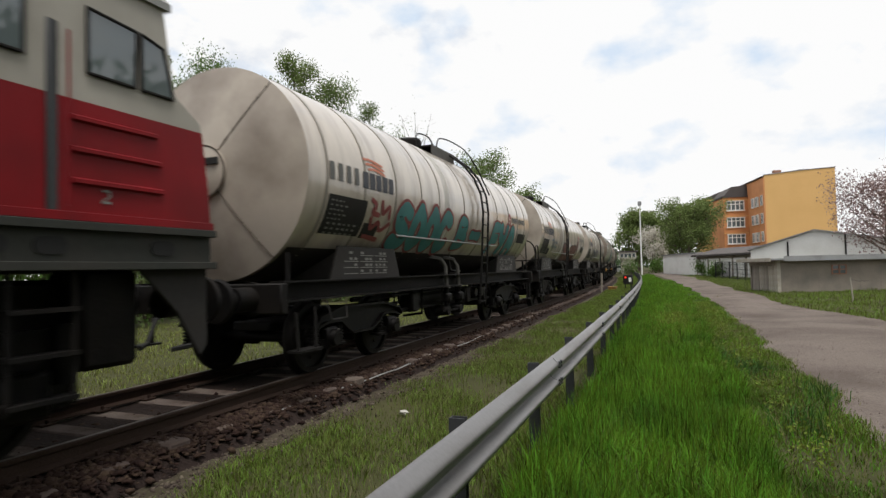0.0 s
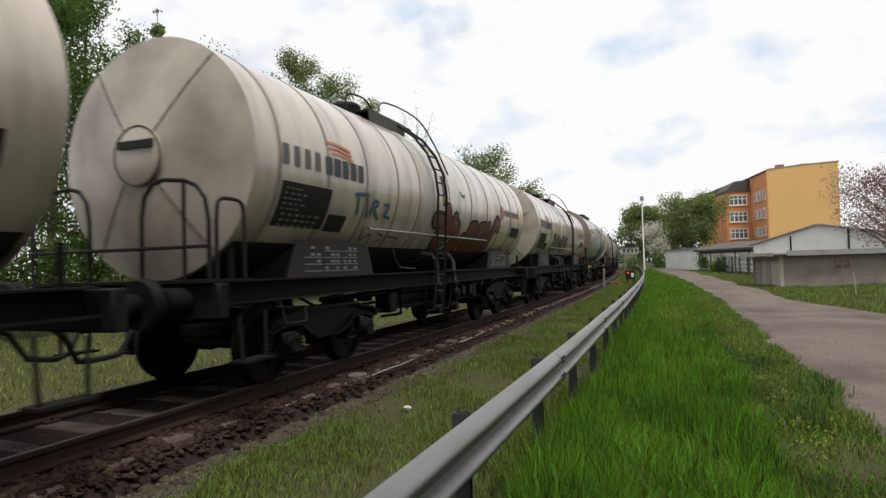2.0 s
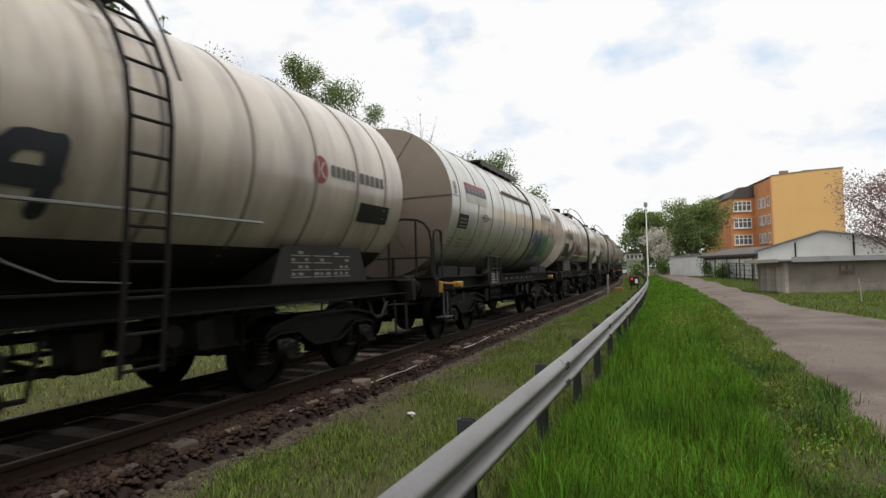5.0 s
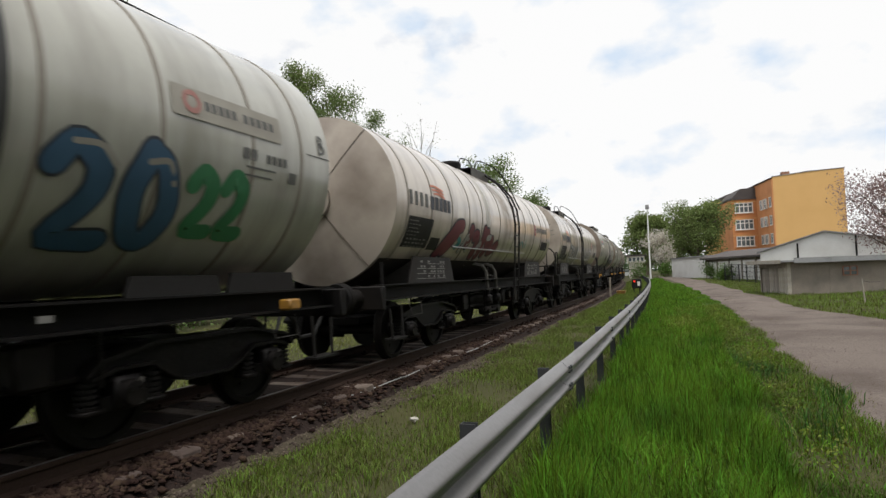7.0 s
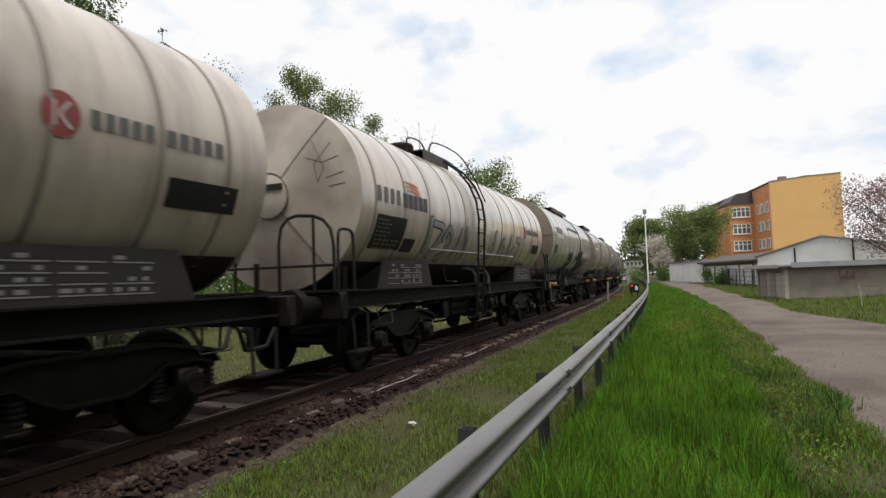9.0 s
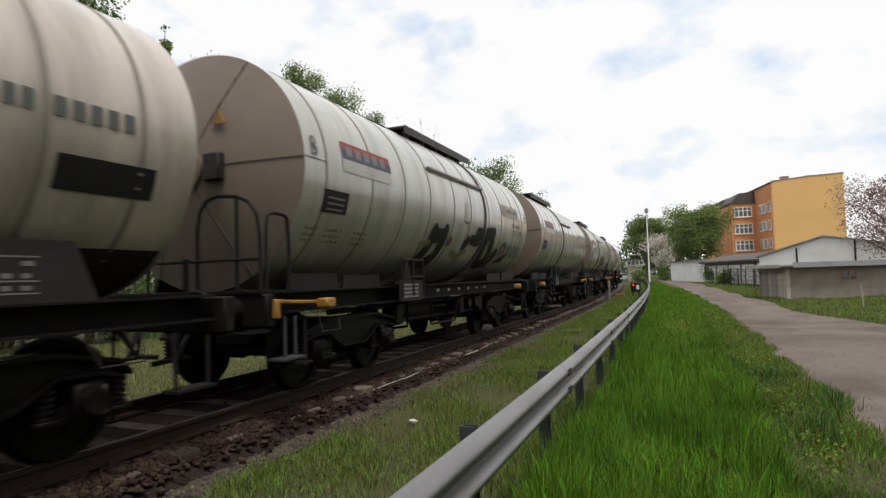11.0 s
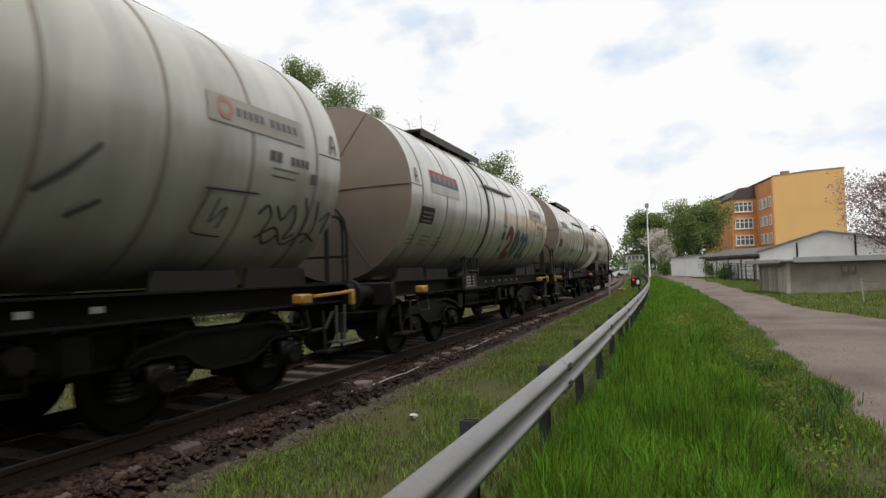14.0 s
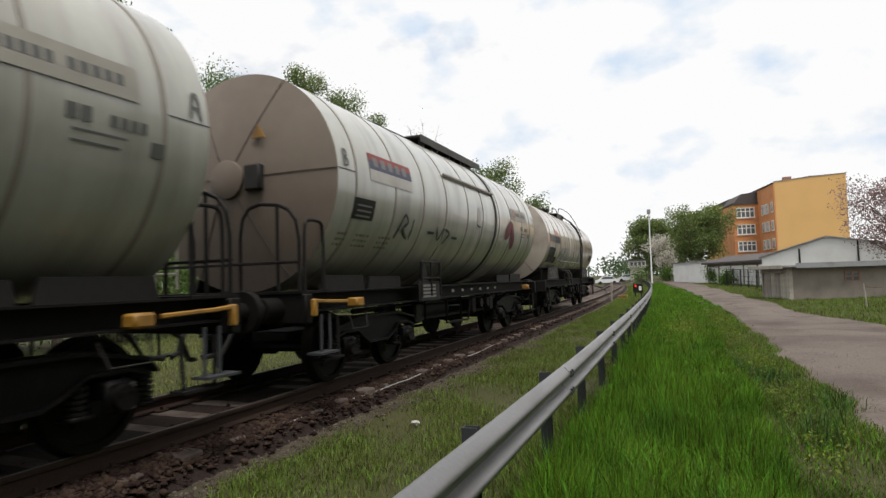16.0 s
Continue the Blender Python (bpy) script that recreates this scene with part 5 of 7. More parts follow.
# ---------------------------------------------------------------- train: locomotive
def locomotive():
    root = empty("diesel_locomotive")
    tagged(root, "red and cream diesel locomotive with grey frame", "locomotive")
    L = 16.0            # body from y = -L to y = 0; y = 0 is the rear face next to the first wagon
    W = 1.48
    low = [(-L, 1.70), (0.10, 1.70), (0.06, 2.14), (0.0, 2.55), (-L, 2.55)]
    part("body_lower", prism(bmesh.new(), low, "x", -W, W), M["loco_red"], root, "faded red lower body side")
    up = [(-L, 2.55), (0.0, 2.55), (-0.02, 2.62), (-0.30, 2.80), (-0.42, 3.50), (-L, 3.50)]
    part("body_upper", prism(bmesh.new(), up, "x", -W, W), M["loco_white"], root, "cream upper body and cab")
    roof = [(-W - 0.03, 3.48), (W + 0.03, 3.48), (W + 0.03, 3.54), (1.25, 3.78), (0.7, 3.92), (-0.7, 3.92), (-1.25, 3.78), (-W - 0.03, 3.54)]
    part("roof", prism(bmesh.new(), roof, "y", -L, -0.36), M["loco_roof"], root, "grey curved roof")
    bm = bmesh.new()
    for k in (-1, 1):
        for z, y0, y1 in ((2.42, -1.22, -0.50), (2.20, -1.22, -0.46), (1.98, -1.22, -0.44)):
            pipe(bm, [(k * (W + 0.003), y0, z), (k * (W + 0.003), y1, z)], 0.026)
    part("rib", bm, M["loco_red"], root)
    for k in (-1, 1):
        for pane, loop in (([(-1.10, 2.77), (-0.70, 2.77), (-0.70, 3.20), (-1.08, 3.22)], [(-1.10, 2.76), (-0.70, 2.76), (-0.68, 3.20), (-1.10, 3.23)]),
                           ([(-0.64, 2.77), (-0.34, 2.77), (-0.44, 3.14), (-0.64, 3.19)], [(-0.64, 2.76), (-0.33, 2.76), (-0.43, 3.15), (-0.64, 3.20)]),
                           ([(-2.2, 2.77), (-1.55, 2.77), (-1.55, 3.22), (-2.2, 3.22)], [(-2.2, 2.76), (-1.55, 2.76), (-1.55, 3.23), (-2.2, 3.23)])):
            win = part("cab_window", prism(bmesh.new(), pane, "x", k * (W + 0.002), k * (W + 0.012)), M["glass"], root, "cab side window")
            part("window_frame", pipe(bmesh.new(), [(k * (W + 0.012), a, b) for a, b in loop + loop[:1]], 0.014), M["rail_steel"], win)
        bm = bmesh.new()
        box(bm, min(k * W, k * (W + 0.015)), max(k * W, k * (W + 0.015)), -1.40, -1.32, 1.75, 3.05, 0.01)
        part("door_pillar", bm, M["zinc_dark"], root, "recessed door pillar")
        bm = pipe(bmesh.new(), [(k * (W + 0.05), -1.27, 1.8), (k * (W + 0.05), -1.27, 3.0)], 0.010)
        part("door_grab_rail", bm, M["loco_red"], root)
    bm = bmesh.new()
    box(bm, -W + 0.02, W - 0.02, -L, 0.12, 1.36, 1.695, 0.01)
    for k in (-1, 1):
        box(bm, k * W - 0.03, k * W + 0.03, -L, 0.14, 1.36, 1.42, 0.005)
        box(bm, k * W - 0.03, k * W + 0.03, -L, 0.14, 1.64, 1.70, 0.005)
    part("main_frame", bm, M["loco_grey"], root, "dirty grey main frame")
    # solid dark ovals on the frame stand for the shade inside its recesses
    for k in (-1, 1):
        for y in (-0.42, -1.35, -1.75, -2.6):
            oval = arc_pts(y + 0.06, 1.53, 0.06, -90, 90, 6) + arc_pts(y - 0.06, 1.53, 0.06, 90, 270, 6)
            part("frame_hole", prism(bmesh.new(), oval, "x", k * (W - 0.03), k * (W - 0.01)), M["dark"], root)
    for k in (-1, 1):
        bm = prism(bmesh.new(), [(-0.60, 1.36), (0.10, 1.36), (0.10, 0.70), (0.02, 0.62), (-0.22, 1.0)], "x", k * (W - 0.10), k * (W - 0.06))
        part("rail_guard", bm, M["saddle"], root, "dirty grey rail guard plate")
        bm = bmesh.new()
        rod(bm, (k * 0.875, 0.1, 1.06), (k * 0.875, 0.42, 1.06), 0.14, n=18)
        rod(bm, (k * 0.875, 0.40, 1.06), (k * 0.875, 0.60, 1.06), 0.10, n=16)
        rod(bm, (k * 0.875, 0.58, 1.06), (k * 0.875, 0.64, 1.06), 0.235, n=22)
        part("buffer", bm, M["frame"], root)
        for y in (-1.15, -1.6):
            part("step_hanger", rod(bmesh.new(), (k * 1.42, y, 1.36), (k * 1.42, y, 0.45), 0.022, n=6), M["frame"], root)
        for z in (0.48, 0.78, 1.08):
            part("cab_step", box(bmesh.new(), k * 1.30, k * 1.46, -1.62, -1.13, z, z + 0.03), M["frame"], root)
        for y, w, z0 in ((-0.75, 0.5, 0.62), (-1.9, 0.55, 0.5), (-2.8, 0.7, 0.42), (-3.8, 0.6, 0.5), (-4.7, 0.8, 0.45)):
            st = box(bmesh.new(), min(k * 0.9, k * 1.3), max(k * 0.9, k * 1.3), y - w / 2, y + w / 2, z0, 1.37, 0.04)
            part("equipment_box", st, M["bogie"], root, "sooty equipment box under the frame")
        part("sill_strip", box(bmesh.new(), k * (W + 0.008) - 0.012, k * (W + 0.008) + 0.012, -L, 0.115, 1.70, 1.765, 0.005), M["loco_red"], root)
    part("fuel_tank", box(bmesh.new(), -1.35, 1.35, -10.2, -6.2, 0.45, 1.36, 0.08), M["frame"], root)
    for y in (-2.75, -13.0):
        bm = bmesh.new()
        for k in (-1, 1):
            prism(bm, [(y - 2.0, 0.95), (y + 2.0, 0.95), (y + 2.0, 0.72), (y + 1.2, 0.55), (y - 1.2, 0.55), (y - 2.0, 0.72)], "x", k * 1.08 - 0.05, k * 1.08 + 0.05)
            for a in (-1.35, 0, 1.35):
                box(bm, k * 1.18 - 0.14, k * 1.18 + 0.14, y + a - 0.17, y + a + 0.17, 0.35, 0.68, 0.03)
                for d in (-0.36, 0.36):
                    rod(bm, (k * 1.16, y + a + d, 0.55), (k * 1.16, y + a + d, 0.98), 0.085, n=10)
        box(bm, -0.62, 0.62, y - 2.0, y + 2.2, 0.22, 1.30, 0.04)
        box(bm, -1.02, 1.02, y - 1.9, y + 1.9, 0.60, 1.30, 0.04)
        bg = part("bogie", bm, M["bogie"], root)
        for a in (-1.35, 0, 1.35):
            o = new("wheelset", PROTO["wheelset"])
            o.parent, o.matrix_basis = bg, pose(0, y + a, 0.458)
    bm = prism(bmesh.new(), [(-0.72, 0), (-0.60, 0), (-0.60, 0.03), (-0.68, 0.03), (-0.60, 0.09), (-0.60, 0.15), (-0.63, 0.17), (-0.70, 0.17), (-0.72, 0.14), (-0.64, 0.14), (-0.63, 0.10), (-0.72, 0.03)], "x", W + 0.003, W + 0.007)
    bm.transform(Matrix.Translation((0, -0.55, 1.84)) @ Matrix.Diagonal((1, 0.6, 0.6, 1)))
    part("cab_number", bm, M["chalk"], root, "painted figure 2")
    return root


# front rim of each tank at the start, metres north of the camera, and its kind
CONSIST = [("beige", 5.95), ("beige_rail", 19.50), ("beige", 33.12), ("grey_b", 46.60), ("beige", 58.97), ("beige_rail", 72.50),
           ("grey_b", 85.55), ("grey_a", 97.88), ("grey_a", 110.20), ("grey_b", 122.55), ("beige", 135.30)]
VEHICLES = []


def make_train():
    built = {}
    for i, (kind, s0) in enumerate(CONSIST):
        if kind not in built:
            ob = {"beige": lambda: beige_wagon(False), "beige_rail": lambda: beige_wagon(True), "grey_a": lambda: grey_wagon(False), "grey_b": lambda: grey_wagon(True)}[kind]()
            built[kind] = [ob, [ob] + list(ob.children_recursive)]
        else:
            built[kind].append(None)
    for kind in built:
        proto = built[kind][0]
        first = True
        for i, (k, s0) in enumerate(CONSIST):
            if k == kind:
                ob = proto if first else copy_thing(proto, Matrix.Identity(4))
                first = False
                half = SLOV_HALF if k.startswith("beige") else NAC_HALF if k == "grey_b" else NAC_HALF_A
                VEHICLES.append((ob, s0 + half, 4.0 if k.startswith("beige") else 3.57, i))
    VEHICLES.sort(key=lambda v: v[3])
    loco = locomotive()
    return loco


LOCO = make_train()


def decorate():
    H, N = -SLOV_HALF, -NAC_HALF
    v = [x[0] for x in VEHICLES]
    names = ["dirty beige tank wagon with teal and red graffiti", "dirty beige tank wagon with dark red graffiti and end railing", "dirty beige tank wagon with black block graffiti",
             "dusty pale grey tank wagon with blue and green graffiti", "dirty beige tank wagon with maroon graffiti", "dirty beige tank wagon with silver scrawled graffiti",
             "dusty pale grey tank wagon with black and silver graffiti", "dusty pale grey tank wagon with faint scrawls", "dusty pale grey tank wagon with red and blue graffiti",
             "dusty pale grey tank wagon with small black tags", "dirty beige tank wagon at the tail of the train"]
    for ob, label in zip(v, names):
        tagged(ob, label, "tank wagon", "wagons of the train")
    graffiti(v[0], "SOOC", H + 2.5, H + 5.0, -0.92, -0.24, 0.25, "teal", "red", 0.10, "teal bubble letters outlined in red")
    graffiti(v[0], "B-", H + 5.35, H + 7.0, -0.82, -0.25, 0.2, "teal", "red", 0.09, "teal bubble letters outlined in red")
    graffiti(v[0], "FYA", H + 7.75, H + 10.0, -0.86, -0.24, 0.26, "teal", "red", 0.08, "teal block letters outlined in red")
    scrawl(v[0], [[(H + 1.62, -0.24), (H + 1.8, -0.3), (H + 1.66, -0.42), (H + 1.9, -0.44)], [(H + 1.95, -0.24), (H + 2.0, -0.44), (H + 2.2, -0.26), (H + 2.25, -0.46)], [(H + 1.7, -0.5), (H + 1.75, -0.68), (H + 1.95, -0.52), (H + 2.05, -0.7), (H + 2.3, -0.55)], [(H + 1.65, -0.78), (H + 2.1, -0.82)]], 0.075, "red", label="red sprayed scribble")
    scrawl(v[1], [[(H + 2.1, -0.26), (H + 2.45, -0.24)], [(H + 2.18, -0.26), (H + 2.22, -0.52)], [(H + 2.42, -0.28), (H + 2.5, -0.55)], [(H + 2.6, -0.52), (H + 2.62, -0.28), (H + 2.8, -0.34), (H + 2.66, -0.42), (H + 2.85, -0.56)], [(H + 2.95, -0.34), (H + 3.15, -0.32), (H + 3.0, -0.5), (H + 3.2, -0.52)]], 0.05, "blue", label="blue sprayed tag")
    scrawl(v[1], [[(H + 2.55, -0.72), (H + 2.6, -0.95), (H + 2.85, -0.76), (H + 2.9, -0.98)], [(H + 3.05, -0.78), (H + 3.3, -0.82), (H + 3.1, -0.98)], [(H + 3.45, -0.82), (H + 3.8, -0.84)]], 0.03, "navy", label="faint blue sprayed tag")
    scrawl(v[1], [[(H + 5.08, -0.42), (H + 5.3, -0.45), (H + 5.65, -0.42)], [(H + 5.38, -0.5), (H + 5.4, -0.92), (H + 5.8, -0.94), (H + 5.85, -0.5), (H + 5.6, -0.62), (H + 5.6, -0.8)], [(H + 5.62, -0.22), (H + 5.72, -0.5)], [(H + 6.06, -0.38), (H + 5.98, -0.6)],
                  [(H + 6.0, -0.44), (H + 6.32, -0.52), (H + 6.38, -0.85), (H + 6.25, -1.0)], [(H + 6.4, -1.0), (H + 6.65, -0.9), (H + 6.78, -0.76)],
                  [(H + 7.08, -0.5), (H + 7.42, -0.47)], [(H + 7.08, -0.52), (H + 7.06, -0.94), (H + 7.36, -0.94)], [(H + 7.2, -0.72), (H + 7.36, -0.72)], [(H + 7.74, -0.46), (H + 8.04, -0.44)], [(H + 7.72, -0.5), (H + 7.66, -0.94), (H + 7.96, -0.92)], [(H + 7.8, -0.7), (H + 7.96, -0.68)],
                  [(H + 8.32, -0.42), (H + 8.24, -0.92)], [(H + 8.6, -0.94), (H + 8.68, -0.5), (H + 8.92, -0.22), (H + 9.06, -0.34)]], 0.27, "redbrown", "black", 0.09, "red-brown bulging shapes outlined in black")
    for y, u in ((5.16, -0.42), (6.12, -0.43), (6.74, -0.76), (9.02, -0.28)):
        scrawl(v[1], [[(H + y, u), (H + y + 0.01, u)]], 0.09, "chalk", "orange", 0.05, "pale dot")
    part("warning_placard", skin_patch(bmesh.new(), H + 5.30, H + 5.54, -0.16, 0.42), M["black"], v[1], "dark placard with worn yellow squares")
    for u in (-0.12, 0.10):
        part("placard_square", skin_patch(bmesh.new(), H + 5.33, H + 5.51, u, u + 0.17, 0.010), M["yellow"], v[1])
    scrawl(v[1], [[(H + 6.28, 0.2), (H + 6.45, 0.1), (H + 6.52, 0.16)]], 0.035, "black", label="black hooked mark")
    scrawl(v[1], [[(H + 5.35, -1.12), (H + 5.5, -1.2), (H + 5.4, -1.3), (H + 5.2, -1.36)]], 0.04, "chalk", label="pale sprayed hook")
    graffiti(v[2], "ZONK", H + 2.7, H + 5.5, -0.82, -0.27, 0.16, "ink", "yellowgreen", 0.07, "black block letters", 0.15)
    scrawl(v[2], [[(H + 5.65, -0.78), (H + 5.75, -0.3), (H + 6.1, -0.3)], [(H + 5.75, -0.55), (H + 6.1, -0.55)], [(H + 6.1, -0.3), (H + 6.05, -0.8)]], 0.15, "ink", label="black block shapes")
    scrawl(v[2], [[(H + 2.15, -0.28), (H + 2.22, -0.13)], [(H + 2.38, -0.28), (H + 2.45, -0.13)]], 0.04, "ink", label="black dashes")
    graffiti(v[3], "20", N + 7.05, N + 8.3, -1.08, -0.26, 0.19, "blue", "ink", 0.05, "dark blue figures", -0.12)
    scrawl(v[3], [[(N + 7.2, -0.3), (N + 7.42, -0.28), (N + 7.55, -0.42)], [(N + 7.85, -0.35), (N + 8.05, -0.3), (N + 8.12, -0.5)]], 0.05, "plate_grey", label="pale highlight in the figures")
    graffiti(v[3], "22", N + 8.3, N + 9.1, -0.92, -0.32, 0.17, "green", None, label="green figures", slant=-0.05)
    scrawl(v[3], [[(N + 4.0, -0.62), (N + 3.95, -0.98), (N + 4.5, -1.0)], [(N + 4.3, -0.7), (N + 4.4, -0.8), (N + 4.3, -0.86)], [(N + 4.65, -0.95), (N + 4.7, -0.66), (N + 4.85, -0.7), (N + 4.8, -0.95)]], 0.05, "plate_grey", label="faint pale strokes")
    scrawl(v[3], [[(N + 3.3, -1.02), (N + 3.45, -0.82), (N + 3.6, -1.0), (N + 3.3, -1.02)]], 0.045, "redbrown", label="dark red triangle")
    scrawl(v[3], [[(N + 1.9, -0.22), (N + 2.1, -0.14), (N + 2.3, -0.22), (N + 2.1, -0.3), (N + 1.9, -0.22)], [(N + 1.8, -0.22), (N + 2.4, -0.22)]], 0.025, "ink", label="small black tag")
    scrawl(v[4], [[(H + 2.1, -0.9), (H + 2.35, -0.6), (H + 2.65, -0.34), (H + 3.0, -0.28)], [(H + 2.4, -0.8), (H + 2.7, -0.52), (H + 2.8, -0.4)], [(H + 3.6, -0.34), (H + 3.5, -0.6)], [(H + 3.85, -0.45), (H + 4.05, -0.4), (H + 4.1, -0.85)], [(H + 4.5, -0.3), (H + 4.45, -0.85)], [(H + 4.7, -0.35), (H + 4.85, -0.6), (H + 4.8, -0.8)], [(H + 5.1, -0.5), (H + 5.15, -0.8), (H + 5.55, -0.6)]], 0.25, "maroon", "ink", 0.07, "maroon sweeping shapes outlined in black")
    scrawl(v[4], [[(H + 3.2, -0.78), (H + 3.45, -0.4), (H + 3.6, -0.75)], [(H + 4.2, -0.66), (H + 4.4, -0.55), (H + 4.3, -0.8)], [(H + 4.75, -0.44), (H + 4.95, -0.42)]], 0.13, "silver", "ink", 0.04, "pale shapes within the graffiti")
    scrawl(v[4], [[(H + 2.95, -0.55), (H + 3.1, -0.62), (H + 2.9, -0.72)]], 0.12, "teal", label="teal patch")
    scrawl(v[4], [[(H + 7.7, -0.55), (H + 7.9, -0.36), (H + 8.1, -0.55)], [(H + 8.3, -0.36), (H + 8.3, -0.56)]], 0.05, "teal", label="teal tag")
    scrawl(v[5], [[(H + 2.5, -0.2), (H + 2.5, -0.75)], [(H + 2.65, -0.25), (H + 3.2, -0.28), (H + 2.75, -0.85)], [(H + 3.2, -0.5), (H + 3.4, -0.25), (H + 3.65, -0.45), (H + 3.5, -0.8), (H + 3.2, -0.9)], [(H + 4.1, -0.3), (H + 3.95, -0.85)], [(H + 4.4, -0.25), (H + 4.6, -0.85)]], 0.10, "silver", "ink", 0.06, "silver looping shapes outlined in black")
    scrawl(v[5], [[(H + 6.5, -0.2), (H + 6.4, -0.8)], [(H + 7.0, -0.85), (H + 7.2, -0.2), (H + 7.5, -0.8)], [(H + 7.9, -0.2), (H + 7.8, -0.85), (H + 8.3, -0.5)], [(H + 8.5, -0.25), (H + 8.9, -0.28), (H + 8.6, -0.8)]], 0.12, "silver", "ink", 0.05, "silver looping shapes outlined in black")
    scrawl(v[6], [[(N + 4.0, -0.52), (N + 3.95, -0.9), (N + 3.75, -1.2)], [(N + 4.0, -0.62), (N + 4.45, -0.58)], [(N + 4.5, -0.5), (N + 4.5, -0.9), (N + 4.4, -1.2)], [(N + 4.15, -1.2), (N + 4.35, -1.1)]], 0.25, "black", "ink_grey", 0.04, "black block shapes")
    scrawl(v[6], [[(N + 6.02, -0.58), (N + 6.3, -0.60), (N + 6.45, -0.60)], [(N + 6.3, -0.4), (N + 6.62, -0.44)], [(N + 5.7, -0.7), (N + 5.8, -0.62)]], 0.23, "black", "silver", 0.03, "black block shapes edged pale")
    scrawl(v[6], [[(N + 6.95, -0.42), (N + 6.98, -0.8), (N + 7.05, -1.12)], [(N + 7.38, -0.42), (N + 7.5, -0.8), (N + 7.58, -1.12), (N + 7.3, -1.16)], [(N + 7.95, -0.85), (N + 7.85, -1.1)], [(N + 7.1, -0.4), (N + 7.4, -0.38)]], 0.31, "black", "silver", 0.03, "black block shapes edged pale")
    scrawl(v[6], [[(N + 8.35, -1.06), (N + 8.85, -1.0)], [(N + 8.5, -0.98), (N + 8.85, -0.94)], [(N + 8.72, -0.9), (N + 8.9, -0.86)]], 0.11, "black", "silver", 0.03, "black wedge edged pale")
    scrawl(v[6], [[(N + 5.25, -0.9), (N + 5.6, -1.0), (N + 5.9, -0.85)], [(N + 3.6, -0.78), (N + 3.9, -0.75)]], 0.12, "yellowgreen", label="yellowish smear")
    scrawl(v[6], [[(N + 8.3, -0.82), (N + 8.35, -0.6), (N + 8.55, -0.55), (N + 8.65, -0.7), (N + 8.5, -0.85)]], 0.08, "maroon", "ink", 0.04, "dark red ring")
    scrawl(v[6], [[(N + 4.75, -0.68), (N + 4.85, -0.6), (N + 4.92, -0.68), (N + 4.82, -0.74), (N + 4.75, -0.68)]], 0.09, "maroon", label="dark red ring")
    for line in ([(0.55, 0.5), (0.8, 0.42), (1.02, 0.5)], [(0.62, 0.75), (0.82, 0.35), (0.74, 0.15), (0.68, 0.4), (0.9, 0.7)], [(0.86, 0.2), (1.1, 0.28)], [(0.9, 0.08), (1.12, 0.12)]):
        bm = pipe(bmesh.new(), [(x, -SLOV_HALF - 0.22 * (1 - (math.hypot(x, z) / 1.345) ** 1.7) - 0.002, 2.565 + z) for x, z in line], 0.006)
        part("graffiti_stroke", bm, M["ink_grey"], v[5], "thin grey tag on the domed end")
    for line in ([(0.0, -0.42), (0.03, -0.62), (0.12, -0.45), (0.2, -0.62)], [(0.26, -0.45), (0.28, -0.62), (0.38, -0.6)], [(0.44, -0.42), (0.46, -0.64)], [(0.02, -0.74), (0.0, -0.92), (0.12, -0.95)], [(0.2, -0.76), (0.22, -0.94), (0.3, -0.8), (0.4, -0.95)], [(0.48, -0.74), (0.5, -0.96)], [(0.6, 0.35), (0.85, 0.3), (1.05, 0.36)], [(0.7, 0.42), (0.75, 0.24), (0.95, 0.26)]):
        bm = pipe(bmesh.new(), [(x, -SLOV_HALF - 0.22 * (1 - (math.hypot(x, z) / 1.345) ** 1.7) - 0.004, 2.565 + z) for x, z in line], 0.008)
        part("graffiti_stroke", bm, M["ink_grey"], v[2], "dark scrawled tag on the domed end")
    graffiti(v[6], "KIZAS", N + 8.85, N + 10.12, -0.88, -0.60, 0.05, "blue", None, label="light blue scrawled tag")
    N = -NAC_HALF_A
    scrawl(v[7], [[(N + 4.2, -0.5), (N + 4.8, -0.52)], [(N + 4.9, -0.7), (N + 5.3, -0.6), (N + 5.1, -0.75)], [(N + 5.9, -0.55), (N + 6.3, -0.75)]], 0.022, "ink", label="faint black scribbles")
    scrawl(v[7], [[(N + 6.6, -0.72), (N + 6.8, -0.55), (N + 7.0, -0.34)], [(N + 6.9, -0.9), (N + 7.1, -0.76)]], 0.055, "ink_grey", label="dark sprayed slash")
    scrawl(v[7], [[(N + 8.1, -0.52), (N + 8.8, -0.5)], [(N + 8.15, -0.54), (N + 8.05, -0.98), (N + 8.5, -1.0)], [(N + 8.3, -0.6), (N + 8.25, -0.9), (N + 8.45, -0.62), (N + 8.4, -0.9)]], 0.02, "ink", label="black scrawled tag")
    scrawl(v[7], [[(N + 8.9, -0.7), (N + 9.0, -0.58), (N + 9.12, -0.72), (N + 9.05, -0.92), (N + 9.2, -1.08), (N + 9.35, -0.92)], [(N + 9.15, -0.6), (N + 9.3, -0.78), (N + 9.42, -0.52), (N + 9.55, -0.75), (N + 9.45, -1.0), (N + 9.62, -0.9)], [(N + 9.6, -0.46), (N + 9.75, -0.7), (N + 9.68, -1.05)], [(N + 9.85, -0.48), (N + 9.95, -0.8), (N + 9.85, -1.0)], [(N + 10.0, -0.7), (N + 10.15, -0.55), (N + 10.12, -0.85)], [(N + 9.0, -0.98), (N + 9.25, -0.8), (N + 9.5, -1.1), (N + 9.8, -0.85), (N + 10.05, -0.98)]], 0.03, "ink", label="black scrawled tag")
